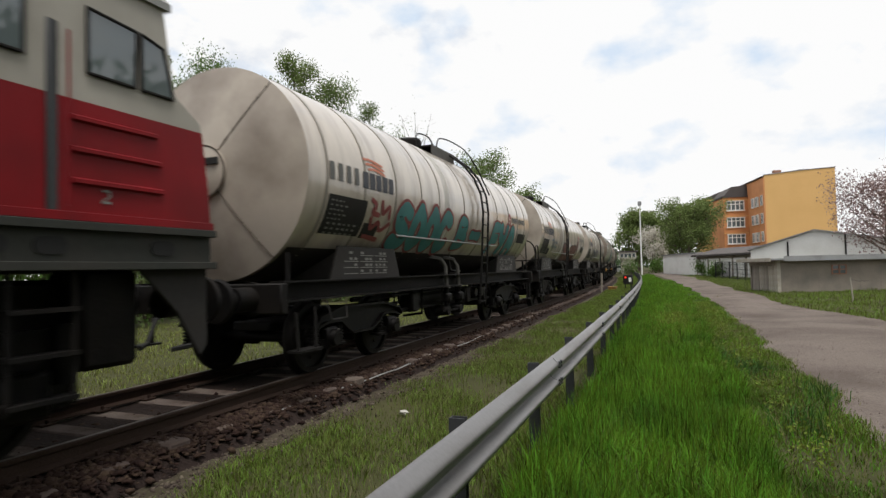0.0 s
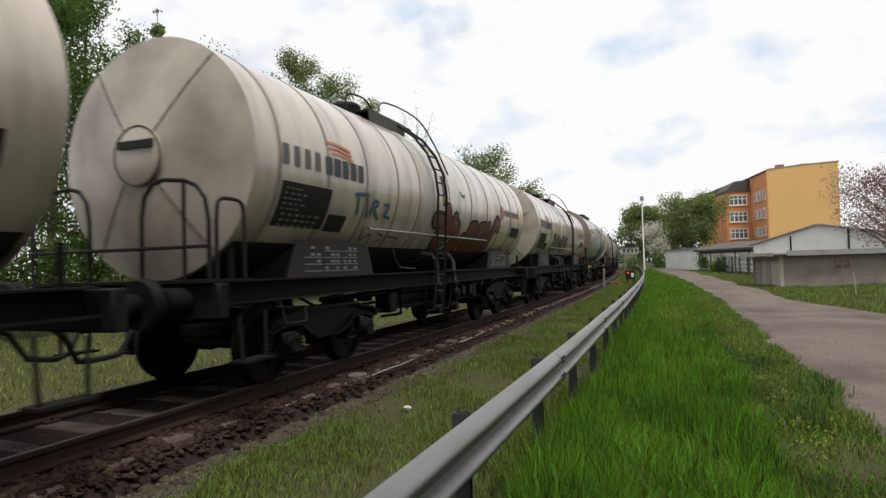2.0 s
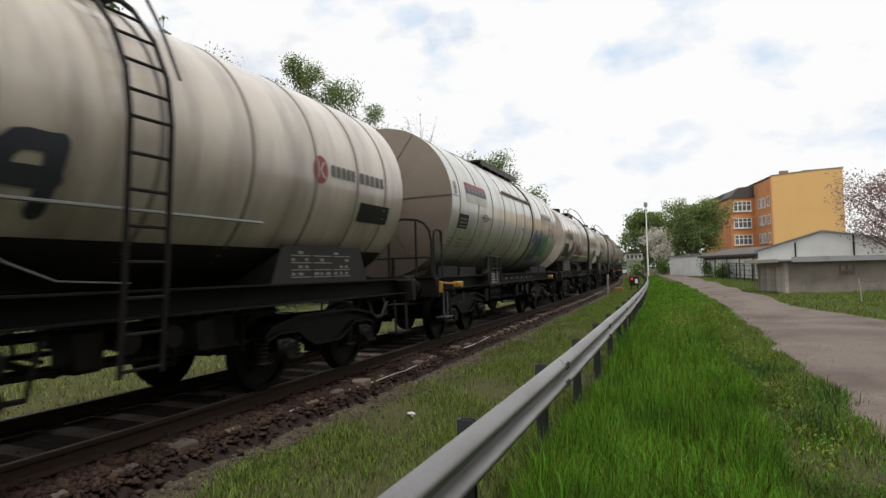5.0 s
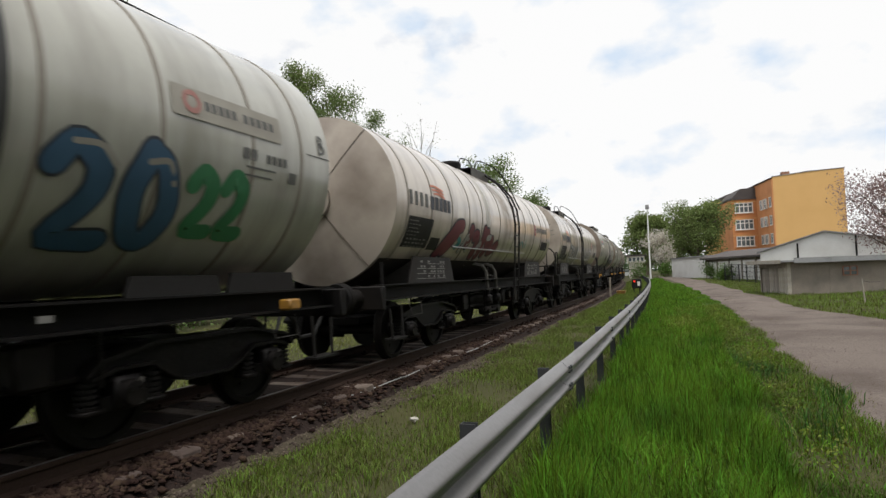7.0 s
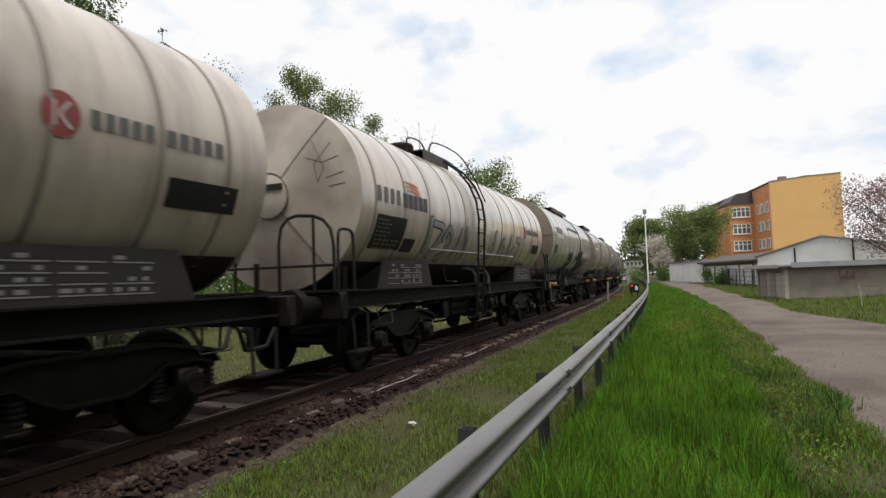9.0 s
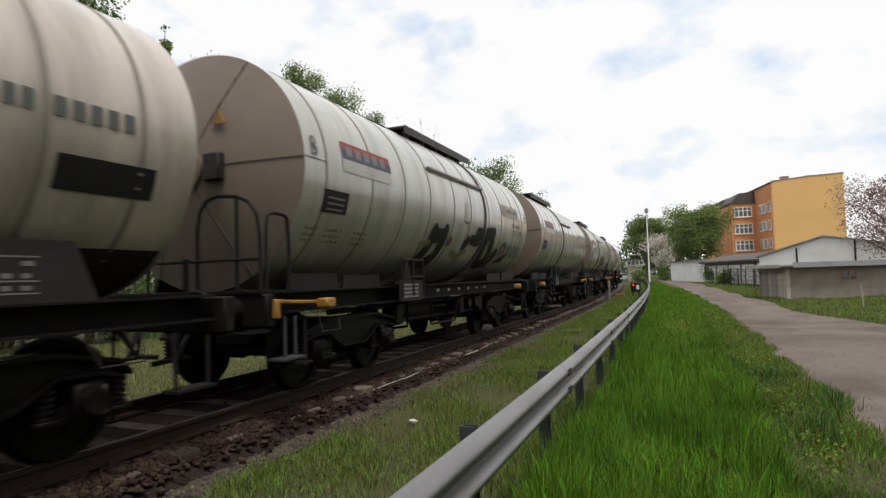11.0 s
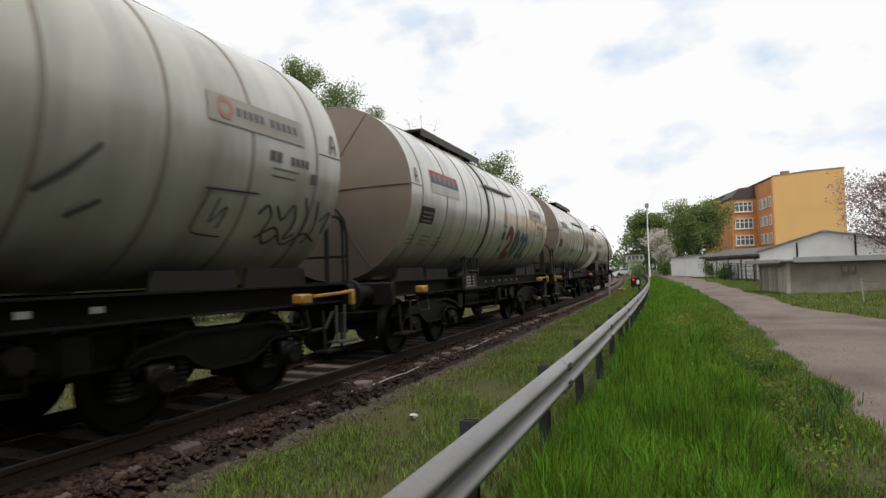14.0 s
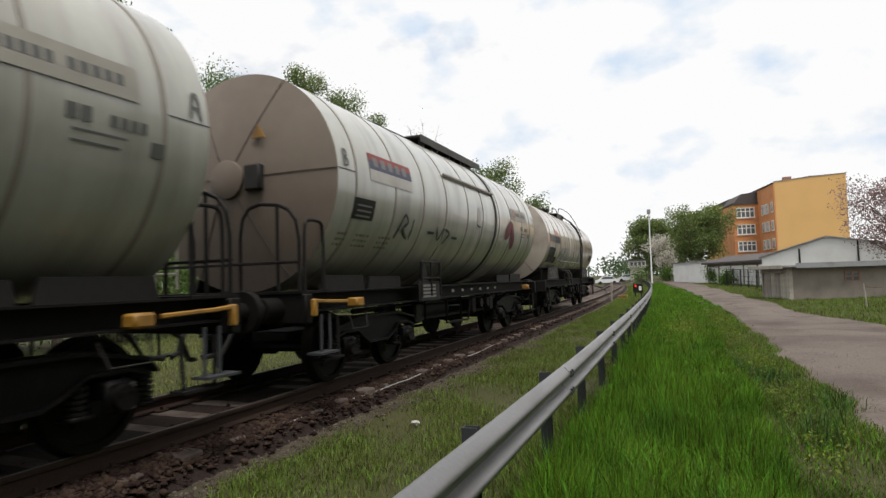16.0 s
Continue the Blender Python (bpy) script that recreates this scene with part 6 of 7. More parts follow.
    graffiti(v[8], "2", N + 5.88, N + 6.55, -1.02, -0.3, 0.19, "redbrown", "red", 0.05, label="dark red figure", slant=-0.2)
    graffiti(v[8], "0", N + 6.6, N + 7.1, -0.98, -0.36, 0.16, "navy", "blue", 0.05, label="blue and violet figure", slant=-0.12)
    graffiti(v[8], "22", N + 7.28, N + 8.12, -1.0, -0.36, 0.13, "blue", "navy", 0.03, label="blue figures", slant=-0.2)
    scrawl(v[8], [[(N + 5.48, -0.78), (N + 5.56, -0.84), (N + 5.48, -0.88)]], 0.09, "blue", label="small blue round tag")
    scrawl(v[8], [[(N + 5.45, -0.46), (N + 5.52, -0.5), (N + 5.44, -0.54)]], 0.13, "ink", "maroon", 0.03, "small round tag")
    N = -NAC_HALF
    scrawl(v[9], [[(N + 1.8, -0.7), (N + 1.95, -0.3), (N + 2.15, -0.45), (N + 1.95, -0.55), (N + 2.2, -0.7)], [(N + 2.3, -0.4), (N + 2.3, -0.7)], [(N + 2.95, -0.55), (N + 3.2, -0.55)], [(N + 3.3, -0.45), (N + 3.45, -0.7), (N + 3.6, -0.45)], [(N + 3.7, -0.45), (N + 3.95, -0.5), (N + 3.75, -0.7)], [(N + 4.1, -0.58), (N + 4.35, -0.58)]], 0.045, "ink", label="black tags")
    scrawl(v[9], [[(N + 7.6, -0.3), (N + 8.0, -0.05), (N + 8.2, -0.5)]], 0.3, "maroon", label="faded dark red patch")
    scrawl(v[10], [[(H + 2.4, -0.7), (H + 2.9, -0.25), (H + 3.2, -0.75), (H + 3.7, -0.3)], [(H + 4.2, -0.3), (H + 4.1, -0.8), (H + 4.7, -0.6)], [(H + 7.2, -0.3), (H + 7.6, -0.8), (H + 8.0, -0.3)]], 0.16, "silver", "ink_grey", 0.06, "silver sprayed shapes")


decorate()


def motions():
    """The whole train rolls past at a steady speed; every wheelset turns with it."""
    half_turn = []
    for i in range(0, 241):
        t = i / 15
        half_turn.append((t, t * SPEED / 0.458))
    steps = [i * 0.5 for i in range(33)]
    for ob, mid, pivot, i in VEHICLES:
        rows = []
        for t in steps:
            s = mid - SPEED * t
            a, b = s - pivot, s + pivot
            ang = math.degrees(math.atan2(track_x(a) - track_x(b), b - a))
            rows.append((t, pose((track_x(a) + track_x(b)) / 2, s, 0, 0, 0, ang)))
        walk(ob, rows)
    walk(LOCO, [(t, pose(TRACK_X, 4.12 - SPEED * t, 0)) for t in steps])
    for ob in [x[0] for x in VEHICLES] + [LOCO]:
        for o in ob.children_recursive:
            if o.name.startswith("wheelset"):
                base = o.matrix_basis.translation.copy()
                walk(o, [(t, Matrix.Translation(base) @ Matrix.Rotation(a, 4, "X")) for t, a in half_turn])


# ---------------------------------------------------------------- buildings
def apartment_house():
    root = empty("apartment_house", Matrix.Translation((14.15, 120.5, 0.25)) @ Matrix.Rotation(math.atan2(2.2, 11.6), 4, "Z"))
    tagged(root, "four-storey ochre and terracotta apartment house with blank gable", "house")
    h0, h1 = 16.6, 17.4
    bm = prism(bmesh.new(), [(0, 0), (11.4, 0), (11.4, h1), (6.0, h1 - 0.25), (0, h0)], "y", 0, 0.4)
    part("gable_wall", bm, M["ochre"], root, "blank ochre rendered gable wall")
    part("west_wall", box(bmesh.new(), 0, 0.4, 0.4, 28, 0, h0 - 0.2), M["terracotta"], root, "terracotta side wall")
    part("east_wall", box(bmesh.new(), 11.0, 11.4, 0.4, 28, 0, h1 - 0.3), M["ochre"], root)
    part("back_wall", box(bmesh.new(), 0.4, 11.0, 27.6, 28, 0, h0), M["ochre"], root)
    part("corner_strip", box(bmesh.new(), -0.22, 0.0, 0.0, 2.6, 0, h0 - 0.4), M["terracotta"], root)
    part("roof", prism(bmesh.new(), [(-0.3, h0 - 0.2), (11.6, h1 - 0.25), (11.6, h1 - 0.1), (6, h1 + 0.0), (-0.3, h0 - 0.05)], "y", 0.45, 28.1), M["roof_tile"], root, "dark flat roof")
    bm = prism(bmesh.new(), [(-0.05, h0), (6.0, h1 - 0.25), (11.45, h1), (11.45, h1 + 0.13), (6.0, h1 - 0.12), (-0.05, h0 + 0.13)], "y", -0.08, 0.48)
    part("coping", bm, M["felt"], root, "grey coping along the gable top")
    for x in (2.2, 8.9):
        part("chimney", box(bmesh.new(), x, x + 1.3, 2.0, 2.9, h0, h1 + 0.3, 0.05), M["brickred"], root, "dark brick chimney")
    wing = part("wing", box(bmesh.new(), -4.5, 0.0, 10.0, 20.0, 0, 13.9), M["terracotta"], root, "projecting terracotta wing")
    part("wing_cornice", box(bmesh.new(), -4.7, 0.0, 9.8, 20.2, 13.9, 14.25), M["roof_tile"], root)
    part("mansard", prism(bmesh.new(), [(-4.3, 14.25), (0.0, 14.25), (0.0, 16.2), (-2.8, 16.0)], "y", 10.2, 19.8), M["roof_tile"], root, "dark mansard roof")
    part("rear_wing", box(bmesh.new(), -5.7, 0.0, 20.2, 28, 0, 14.8), M["ochre"], root)
    part("rear_roof", prism(bmesh.new(), [(-5.9, 14.8), (0.0, 14.8), (0, 16.6), (-2.6, 16.2)], "y", 20.1, 28.1), M["roof_tile"], root)
    for z in (11.4, 8.15, 4.9, 1.6):
        win = part("window", box(bmesh.new(), -3.85, -0.75, 9.955, 10.01, z, z + 1.8), M["glass"], root, "wide white framed window of four lights")
        for i in range(5):
            x = -3.85 + 3.1 * i / 4
            part("mullion", box(bmesh.new(), x - 0.08, x + 0.08, 9.90, 10.02, z, z + 1.8), M["trim"], win)
        for zz in (z, z + 1.15, z + 1.8):
            part("transom", box(bmesh.new(), -3.95, -0.65, 9.89, 10.02, zz - 0.07, zz + 0.07), M["trim"], win)
        part("sill", box(bmesh.new(), -4.05, -0.55, 9.82, 10.0, z - 0.2, z - 0.08), M["trim"], win)
        for v in (0.7, 3.6, 5.9):
            out = -0.2 if v < 2.6 else 0.0
            win = part("window", box(bmesh.new(), -0.27, out, v, v + 1.1, z, z + 1.7), M["glass"], root, "white framed window")
            for i in range(3):
                part("mullion", box(bmesh.new(), -0.30, out, v + 1.1 * i / 2 - 0.06, v + 1.1 * i / 2 + 0.06, z, z + 1.7), M["trim"], win)
            for zz in (z, z + 1.7):
                part("transom", box(bmesh.new(), -0.31, out, v - 0.1, v + 1.2, zz - 0.07, zz + 0.07), M["trim"], win)
    for z in (13.9, 10.7, 7.4, 4.2):
        part("string_course", box(bmesh.new(), -4.54, -0.01, 9.92, 9.995, z - 0.55, z - 0.43), M["ochre"], root, "ochre string course between the storeys")


def quad_frame(a, b):
    """A frame with its x axis from a to b on the ground and its y axis to the left of it."""
    d = Vector((b[0] - a[0], b[1] - a[1], 0))
    return Matrix.Translation((a[0], a[1], 0)) @ Matrix.Rotation(math.atan2(d.y, d.x), 4, "Z"), d.length


def white_garage():
    m, w = quad_frame((4.75, 49.9), (12.4, 46.5))
    root = empty("garage_building", m)
    tagged(root, "low white rendered garage with shallow gable", "garage")
    base = -0.35
    part("front_wall", prism(bmesh.new(), [(0, base), (w, base), (w, 2.62), (4.2, 3.42), (0, 2.22)], "y", 0, 0.25), M["plaster"], root, "white rendered gable front")
    part("side_wall", box(bmesh.new(), 0, 0.25, 0.25, 9, base, 2.2), M["plaster"], root)
    part("side_wall", box(bmesh.new(), w - 0.25, w, 0.25, 9, base, 2.6), M["plaster"], root)
    part("back_wall", box(bmesh.new(), 0.25, w - 0.25, 8.75, 9, base, 2.4), M["plaster"], root)
    part("roof", prism(bmesh.new(), [(-0.2, 2.17), (4.2, 3.43), (w + 0.2, 2.58), (w + 0.2, 2.68), (4.2, 3.54), (-0.2, 2.28)], "y", -0.12, 9.2), M["felt"], root, "grey felt roof edge")
    for x in (2.45, 5.95):
        part("downpipe", box(bmesh.new(), x, x + 0.1, -0.06, 0.0, base, 2.5 + 0.1 * x), M["dark"], root)


def garage_row():
    m, w = quad_frame((-2.2, 80.6), (1.5, 71.8))
    root = empty("garage_building", m)
    tagged(root, "low white garage block at the end of the row", "garage")
    part("wall", box(bmesh.new(), 0, w, 0, 5, -0.2, 2.45), M["plaster"], root)
    part("roof", prism(bmesh.new(), [(-0.2, 2.45), (w + 0.2, 2.45), (w + 0.2, 2.62), (-0.2, 2.55)], "y", -0.2, 5.2), M["felt"], root)
    m, w = quad_frame((1.5, 71.6), (6.6, 60.6))
    root = empty("garage_building", m)
    tagged(root, "long low garage row with grey doors and dark roof", "garage")
    part("wall", box(bmesh.new(), 0, w, 0.1, 5.5, -0.3, 2.1), M["concrete"], root)
    part("roof", prism(bmesh.new(), [(-0.3, 2.1), (w + 0.3, 2.1), (w + 0.3, 2.28), (-0.3, 2.28)], "y", -0.5, 5.7), M["roof_tile"], root, "dark felt roof")
    part("roof_slope", prism(bmesh.new(), [(-0.5, 2.28), (5.7, 2.28), (2.6, 3.0)], "x", -0.3, w + 0.3), M["roof_tile"], root)
    door = part("garage_door", box(bmesh.new(), 0.2, 2.3, 0.02, 0.098, -0.25, 1.85, 0.02), M["plaster"], root, "pale painted garage door")
    for i in range(1, 5):
        again(door, pose(i * 2.4, 0, 0))
    for i in range(6):
        part("pillar", box(bmesh.new(), i * 2.4 - 0.06, i * 2.4 + 0.14, 0.0, 0.095, -0.3, 2.1), M["concrete"], root)


def shed():
    m, w = quad_frame((4.75, 36.5), (13.1, 39.1))
    root = empty("shed", m)
    tagged(root, "weathered concrete shed with flat felt roof and plank doors", "shed")
    base, top = -0.4, 1.40
    part("front_wall", box(bmesh.new(), 0.0, w, 0, 0.16, base, top), M["concrete"], root, "stained concrete slab wall")
    for i in range(1, 9):
        part("wall_joint", box(bmesh.new(), i * 1.05 - 0.03, i * 1.05 + 0.03, -0.012, 0.0, base, top), M["concrete"], root)
    part("back_wall", box(bmesh.new(), 0.0, w, 3.3, 3.46, base, top + 0.1), M["concrete"], root)
    part("end_wall", box(bmesh.new(), w - 0.16, w, 0.16, 3.3, base, top), M["concrete"], root)
    # plank doors on the west end
    part("lintel", box(bmesh.new(), -0.05, 0.1, 0.16, 3.4, top - 0.28, top), M["plank"], root)
    rnd = random.Random(9)
    first = None
    for i in range(13):
        y = 0.35 + i * 0.225
        if first is None:
            first = part("plank", box(bmesh.new(), -0.02, 0.015, -0.1, 0.1, base + 0.06, top - 0.28, 0.006), M["plank"], root, "", pose(0, y, 0))
        else:
            again(first, pose(rnd.uniform(-0.01, 0.01), y, rnd.uniform(-0.03, 0.03), rnd.uniform(-0.8, 0.8), 0, 0))
    part("corner_post", box(bmesh.new(), -0.06, 0.12, -0.02, 0.2, base, top), M["plank"], root)
    part("roof", prism(bmesh.new(), [(-0.55, top + 0.02), (w + 0.3, top + 0.02), (w + 0.3, top + 0.1), (-0.55, top + 0.1)], "y", -0.45, 3.9), M["felt"], root, "sagging felt roof with pale edge")
    part("fascia", box(bmesh.new(), 0.1, w + 0.3, -0.50, -0.455, top - 0.06, top + 0.22, 0.01), M["felt"], root, "pale metal roof edge")
    part("fascia_west", box(bmesh.new(), -0.6, -0.555, -0.45, 3.9, top - 0.06, top + 0.14, 0.01), M["plank"], root)
    bm = bmesh.new()
    for x in (2.75, 3.1, 3.45):
        box(bm, x - 0.03, x + 0.03, -0.05, 0.02, 0.62, 1.08)
    for z in (0.62, 0.85, 1.08):
        box(bm, 2.72, 3.48, -0.045, 0.02, z - 0.025, z + 0.025)
    win = part("window", bm, M["brickred"], root, "small barred window with reddish frame")
    part("pane", box(bmesh.new(), 2.75, 3.45, -0.012, 0.005, 0.62, 1.08), M["glass"], win)


def yard_fence():
    root = empty("yard_fence")
    tagged(root, "dark metal mesh fence on posts", "fence")
    a, b = Vector((5.4, 55.0, 0)), Vector((2.9, 62.0, 0))
    n = 5
    pts = [a.lerp(b, i / n) for i in range(n + 1)]
    for p in pts:
        z = float(ground_z(p.x, p.y))
        part("post", rod(bmesh.new(), (p.x, p.y, z - 0.1), (p.x, p.y, z + 1.6), 0.05, n=8), M["dark"], root)
    for p, q in zip(pts, pts[1:]):
        bm = bmesh.new()
        za, zb = float(ground_z(p.x, p.y)), float(ground_z(q.x, q.y))
        for h in (0.15, 0.55, 0.95, 1.35, 1.55):
            rod(bm, (p.x, p.y, za + h), (q.x, q.y, zb + h), 0.02 if h < 1.5 else 0.03, n=5)
        for i in range(1, 6):
            c = p.lerp(q, i / 6)
            z = za + (zb - za) * i / 6
            rod(bm, (c.x, c.y, z + 0.12), (c.x, c.y, z + 1.55), 0.014, n=4)
        part("mesh_panel", bm, M["dark"], root)


def signal_box():
    root = empty("signal_tower", pose(-9.2, 114.0, 0.0, 0, 0, 8))
    tagged(root, "small cream signal tower with glazed upper floor", "signal tower")
    part("wall", box(bmesh.new(), -1.15, 1.15, -1.2, 1.2, -0.3, 2.5), M["cream"], root)
    part("cabin", box(bmesh.new(), -1.45, 1.45, -1.5, 1.5, 2.5, 3.75), M["cream"], root)
    part("roof", box(bmesh.new(), -1.75, 1.75, -1.8, 1.8, 3.75, 3.95), M["roof_tile"], root)
    for i in range(4):
        win = part("window", box(bmesh.new(), -1.3 + i * 0.68, -0.74 + i * 0.68, -1.56, -1.50, 2.8, 3.55), M["trim"], root)
        part("pane", box(bmesh.new(), -1.25 + i * 0.68, -0.79 + i * 0.68, -1.58, -1.561, 2.86, 3.49), M["glass"], win)
    part("mast", rod(bmesh.new(), (-1.3, 0, 3.9), (-1.3, 0, 6.4), 0.035, n=6), M["dark"], root)


apartment_house()
white_garage()
garage_row()
shed()
yard_fence()
signal_box()


# ---------------------------------------------------------------- small things by the line
def dwarf_signal():
    root = empty("dwarf_signal", pose(-3.62, 44.8, GROUND))
    tagged(root, "black dwarf railway signal with red light and white plate", "railway signal")
    part("case", box(bmesh.new(), -0.33, 0.33, -0.12, 0.14, 0.34, 0.98, 0.03), M["dark"], root)
    part("hood", prism(bmesh.new(), [(-0.28, 0.93), (-0.02, 0.93), (-0.02, 0.96), (-0.28, 0.96)], "y", -0.3, -0.12), M["dark"], root)
    lamp = bpy.data.materials.new("signal_red")
    lamp.use_nodes = True
    b = lamp.node_tree.nodes["Principled BSDF"]
    b.inputs["Base Color"].default_value = (0.4, 0.02, 0.01, 1)
    b.inputs["Emission Color"].default_value, b.inputs["Emission Strength"].default_value = (1.0, 0.05, 0.02, 1), 0.9
    part("red_lens", rod(bmesh.new(), (-0.15, -0.12, 0.82), (-0.15, -0.15, 0.82), 0.075, n=16), lamp, root)
    part("white_plate", box(bmesh.new(), 0.06, 0.24, -0.14, -0.12, 0.5, 0.8), M["trim"], root)
    for x in (-0.2, 0.2):
        part("leg", box(bmesh.new(), x - 0.04, x + 0.04, -0.04, 0.04, -0.05, 0.36), M["dark"], root)


def cable_box():
    root = empty("cable_box", pose(-4.5, 42.9, GROUND))
    tagged(root, "low faded yellow cable box in the grass", "cable box")
    part("body", box(bmesh.new(), -0.28, 0.28, -0.2, 0.2, -0.05, 0.2, 0.03), M["yellow"], root)
    part("lid", box(bmesh.new(), -0.31, 0.31, -0.23, 0.23, 0.2, 0.25, 0.015), M["yellow"], root)


def stake_post():
    ob = part("marker_post", box(bmesh.new(), -0.055, 0.055, -0.055, 0.055, -0.1, 1.22, 0.01), M["concrete"], None, "", pose(-5.0 + 0.05, 40.6, GROUND - 0.02, 1, 1, 0))
    tagged(ob, "thin grey concrete marker post beside the track", "post")
    root = empty("fence_post", pose(6.1, 27.5, GROUND - 0.05, 0, -4, 0))
    tagged(root, "thin leaning wooden post in the grass", "post")
    part("stake", rod(bmesh.new(), (0, 0, -0.1), (0, 0, 1.05), 0.03, 0.022, 8), M["plank"], root)
    part("wire", pipe(bmesh.new(), [(0, 0, 0.95), (0.3, 0.2, 0.86), (0.7, 0.5, 0.83)], 0.006, 4), M["dark"], root)


def lamp_mast():
    root = empty("floodlight_mast", pose(-4.75, 80, 0.0))
    tagged(root, "tall pale concrete light mast", "mast")
    part("mast_pole", rod(bmesh.new(), (0, 0, -0.4), (0, 0, 9.1), 0.11, 0.06, 10), M["plaster"], root)
    part("lamp_head", box(bmesh.new(), -0.22, 0.22, -0.18, 0.18, 8.9, 9.45, 0.05), M["felt"], root)


def cable_line():
    rnd = random.Random(3)
    pts = [(-4.20 - 0.0006 * s * s + 0.04 * math.sin(s * 1.7) + rnd.uniform(-0.02, 0.02), s, -0.235 + 0.015 * rnd.random()) for s in np.arange(5.6, 14, 0.3)]
    ob = part("cable", pipe(bmesh.new(), pts, 0.012, 5), M["silver"])
    tagged(ob, "pale cable lying along the ballast edge", "cable")


def litter():
    bm = bmesh.new()
    bmesh.ops.create_icosphere(bm, subdivisions=2, radius=0.05)
    rnd = random.Random(8)
    for v in bm.verts:
        v.co *= rnd.uniform(0.55, 1.25)
        v.co.z *= 0.6
    ob = part("crumpled_paper", bm, M["white"], None, "", pose(-2.95, 6.15, GROUND + 0.05))
    tagged(ob, "crumpled white paper scrap lying in grass", "litter")


def car(x, y, turn):
    root = empty("car", pose(x, y, float(ground_z(x, y)) + 0.1, 0, 0, turn))
    tagged(root, "white car parked in the distance", "car", "parked cars")
    out = [(-2.1, 0.25), (-2.15, 0.7), (-1.4, 0.9), (-0.8, 1.42), (0.9, 1.45), (1.7, 0.95), (2.15, 0.85), (2.15, 0.25)]
    part("body", prism(bmesh.new(), out, "y", -0.85, 0.85), M["car_white"], root)
    for k in (-1, 1):
        part("side_glass", prism(bmesh.new(), [(-1.2, 0.93), (-0.72, 1.34), (0.82, 1.36), (1.4, 0.95)], "y", k * 0.852, k * 0.862), M["glass"], root)
        for a in (-1.3, 1.3):
            part("wheel", rod(bmesh.new(), (a, k * 0.70, 0.22), (a, k * 0.88, 0.22), 0.32, n=18), M["dark"], root)


dwarf_signal()
cable_box()
stake_post()
lamp_mast()
cable_line()
litter()
car(-15.2, 118.5, 12)
car(-11.6, 124.0, -10)


# ---------------------------------------------------------------- trees
def leaf_cloud(rg, centres, per, spread, size):
    c = np.repeat(np.asarray(centres, float), per, axis=0)
    p = c + np.clip(rg.normal(0, 1, c.shape), -1.5, 1.5) * spread
    n = len(p)
    a = rg.normal(size=(n, 3))
    a /= np.linalg.norm(a, axis=1, keepdims=True)
    b = np.cross(a, rg.normal(size=(n, 3)))
    b /= np.linalg.norm(b, axis=1, keepdims=True)
    s = size * rg.uniform(0.6, 1.3, (n, 1))
    v = np.stack([p - a * s, p - b * s * 0.5 + a * s * 0.1, p + a * s, p + b * s * 0.5 + a * s * 0.1], 1).reshape(-1, 3)
    q = np.arange(n * 4).reshape(-1, 4)
    return v, q


def tree(name, label, x, y, height, radius, trunk, leaves, size, mat, clear=0.25, upright=0.5, limbs=9, seed=1, tuft=0.35, category="tree"):
    """A tapered trunk, limbs and twigs, and leaves in loose tufts at the twigs' ends."""
    rg = np.random.default_rng(seed)
    z0 = float(ground_z(x, y))
    root = empty(name, pose(x, y, z0))
    tagged(root, label, category)
    bm = bmesh.new()
    top = np.array([rg.normal(0, 0.03) * height, rg.normal(0, 0.03) * height, height * 0.93])
    spine = [top * t + np.array([math.sin(t * 5 + seed), math.cos(t * 4 + seed), 0]) * 0.012 * height * t for t in np.linspace(0, 1, 7)]
    spine[0] = np.array([0, 0, -0.2])
    for i in range(6):
        rod(bm, spine[i], spine[i + 1], trunk * (1 - i / 6.5), trunk * (1 - (i + 1) / 6.5), 8)
    ends = [spine[-1], spine[-2]]
    for k in range(limbs):
        t = clear + (0.96 - clear) * (k + rg.random() * 0.7) / limbs
        i = min(5, int(t * 6))
        base = spine[i] + (spine[i + 1] - spine[i]) * (t * 6 - i)
        ang = k * 2.4 + rg.uniform(-0.5, 0.5)
        prof = math.sin(math.pi * min(1, max(0.12, (t - clear) / (1 - clear) * 0.85 + 0.15))) ** 0.6
        reach = radius * prof * rg.uniform(0.75, 1.12)
        d = np.array([math.cos(ang), math.sin(ang), upright * rg.uniform(0.6, 1.5)])
        tip = base + d * reach
        tip[2] = min(tip[2], height * 1.02)
        mid = (base + tip) / 2 + rg.normal(0, 0.05, 3) * reach
        r = trunk * 0.45 * (1 - t * 0.6)
        rod(bm, base, mid, r, r * 0.6, 5)
        rod(bm, mid, tip, r * 0.6, r * 0.15, 5)
        for j in range(6):
            f = rg.uniform(0.3, 1.0)
            p = base + (tip - base) * f
            w = rg.normal(0, 1, 3)
            w[2] = abs(w[2]) * 0.9 * (0.5 + upright)
            e = p + w / np.linalg.norm(w) * reach * rg.uniform(0.2, 0.45)
            rod(bm, p, e, r * 0.3, r * 0.06, 4)
            ends += [e, (p + e) / 2]
        ends.append(tip)
    part("trunk", bm, M["bark"], root)
    if leaves:
        per = max(1, int(1.5 * leaves / len(ends)))
        v, q = leaf_cloud(rg, ends, per, radius * tuft * 0.46, size * 0.85)
        v[:, 2] = np.maximum(v[:, 2], 0.3)
        crown = new("crown", arrays("crown", v, q, mat=M[mat]))
        crown.parent = root
    return root


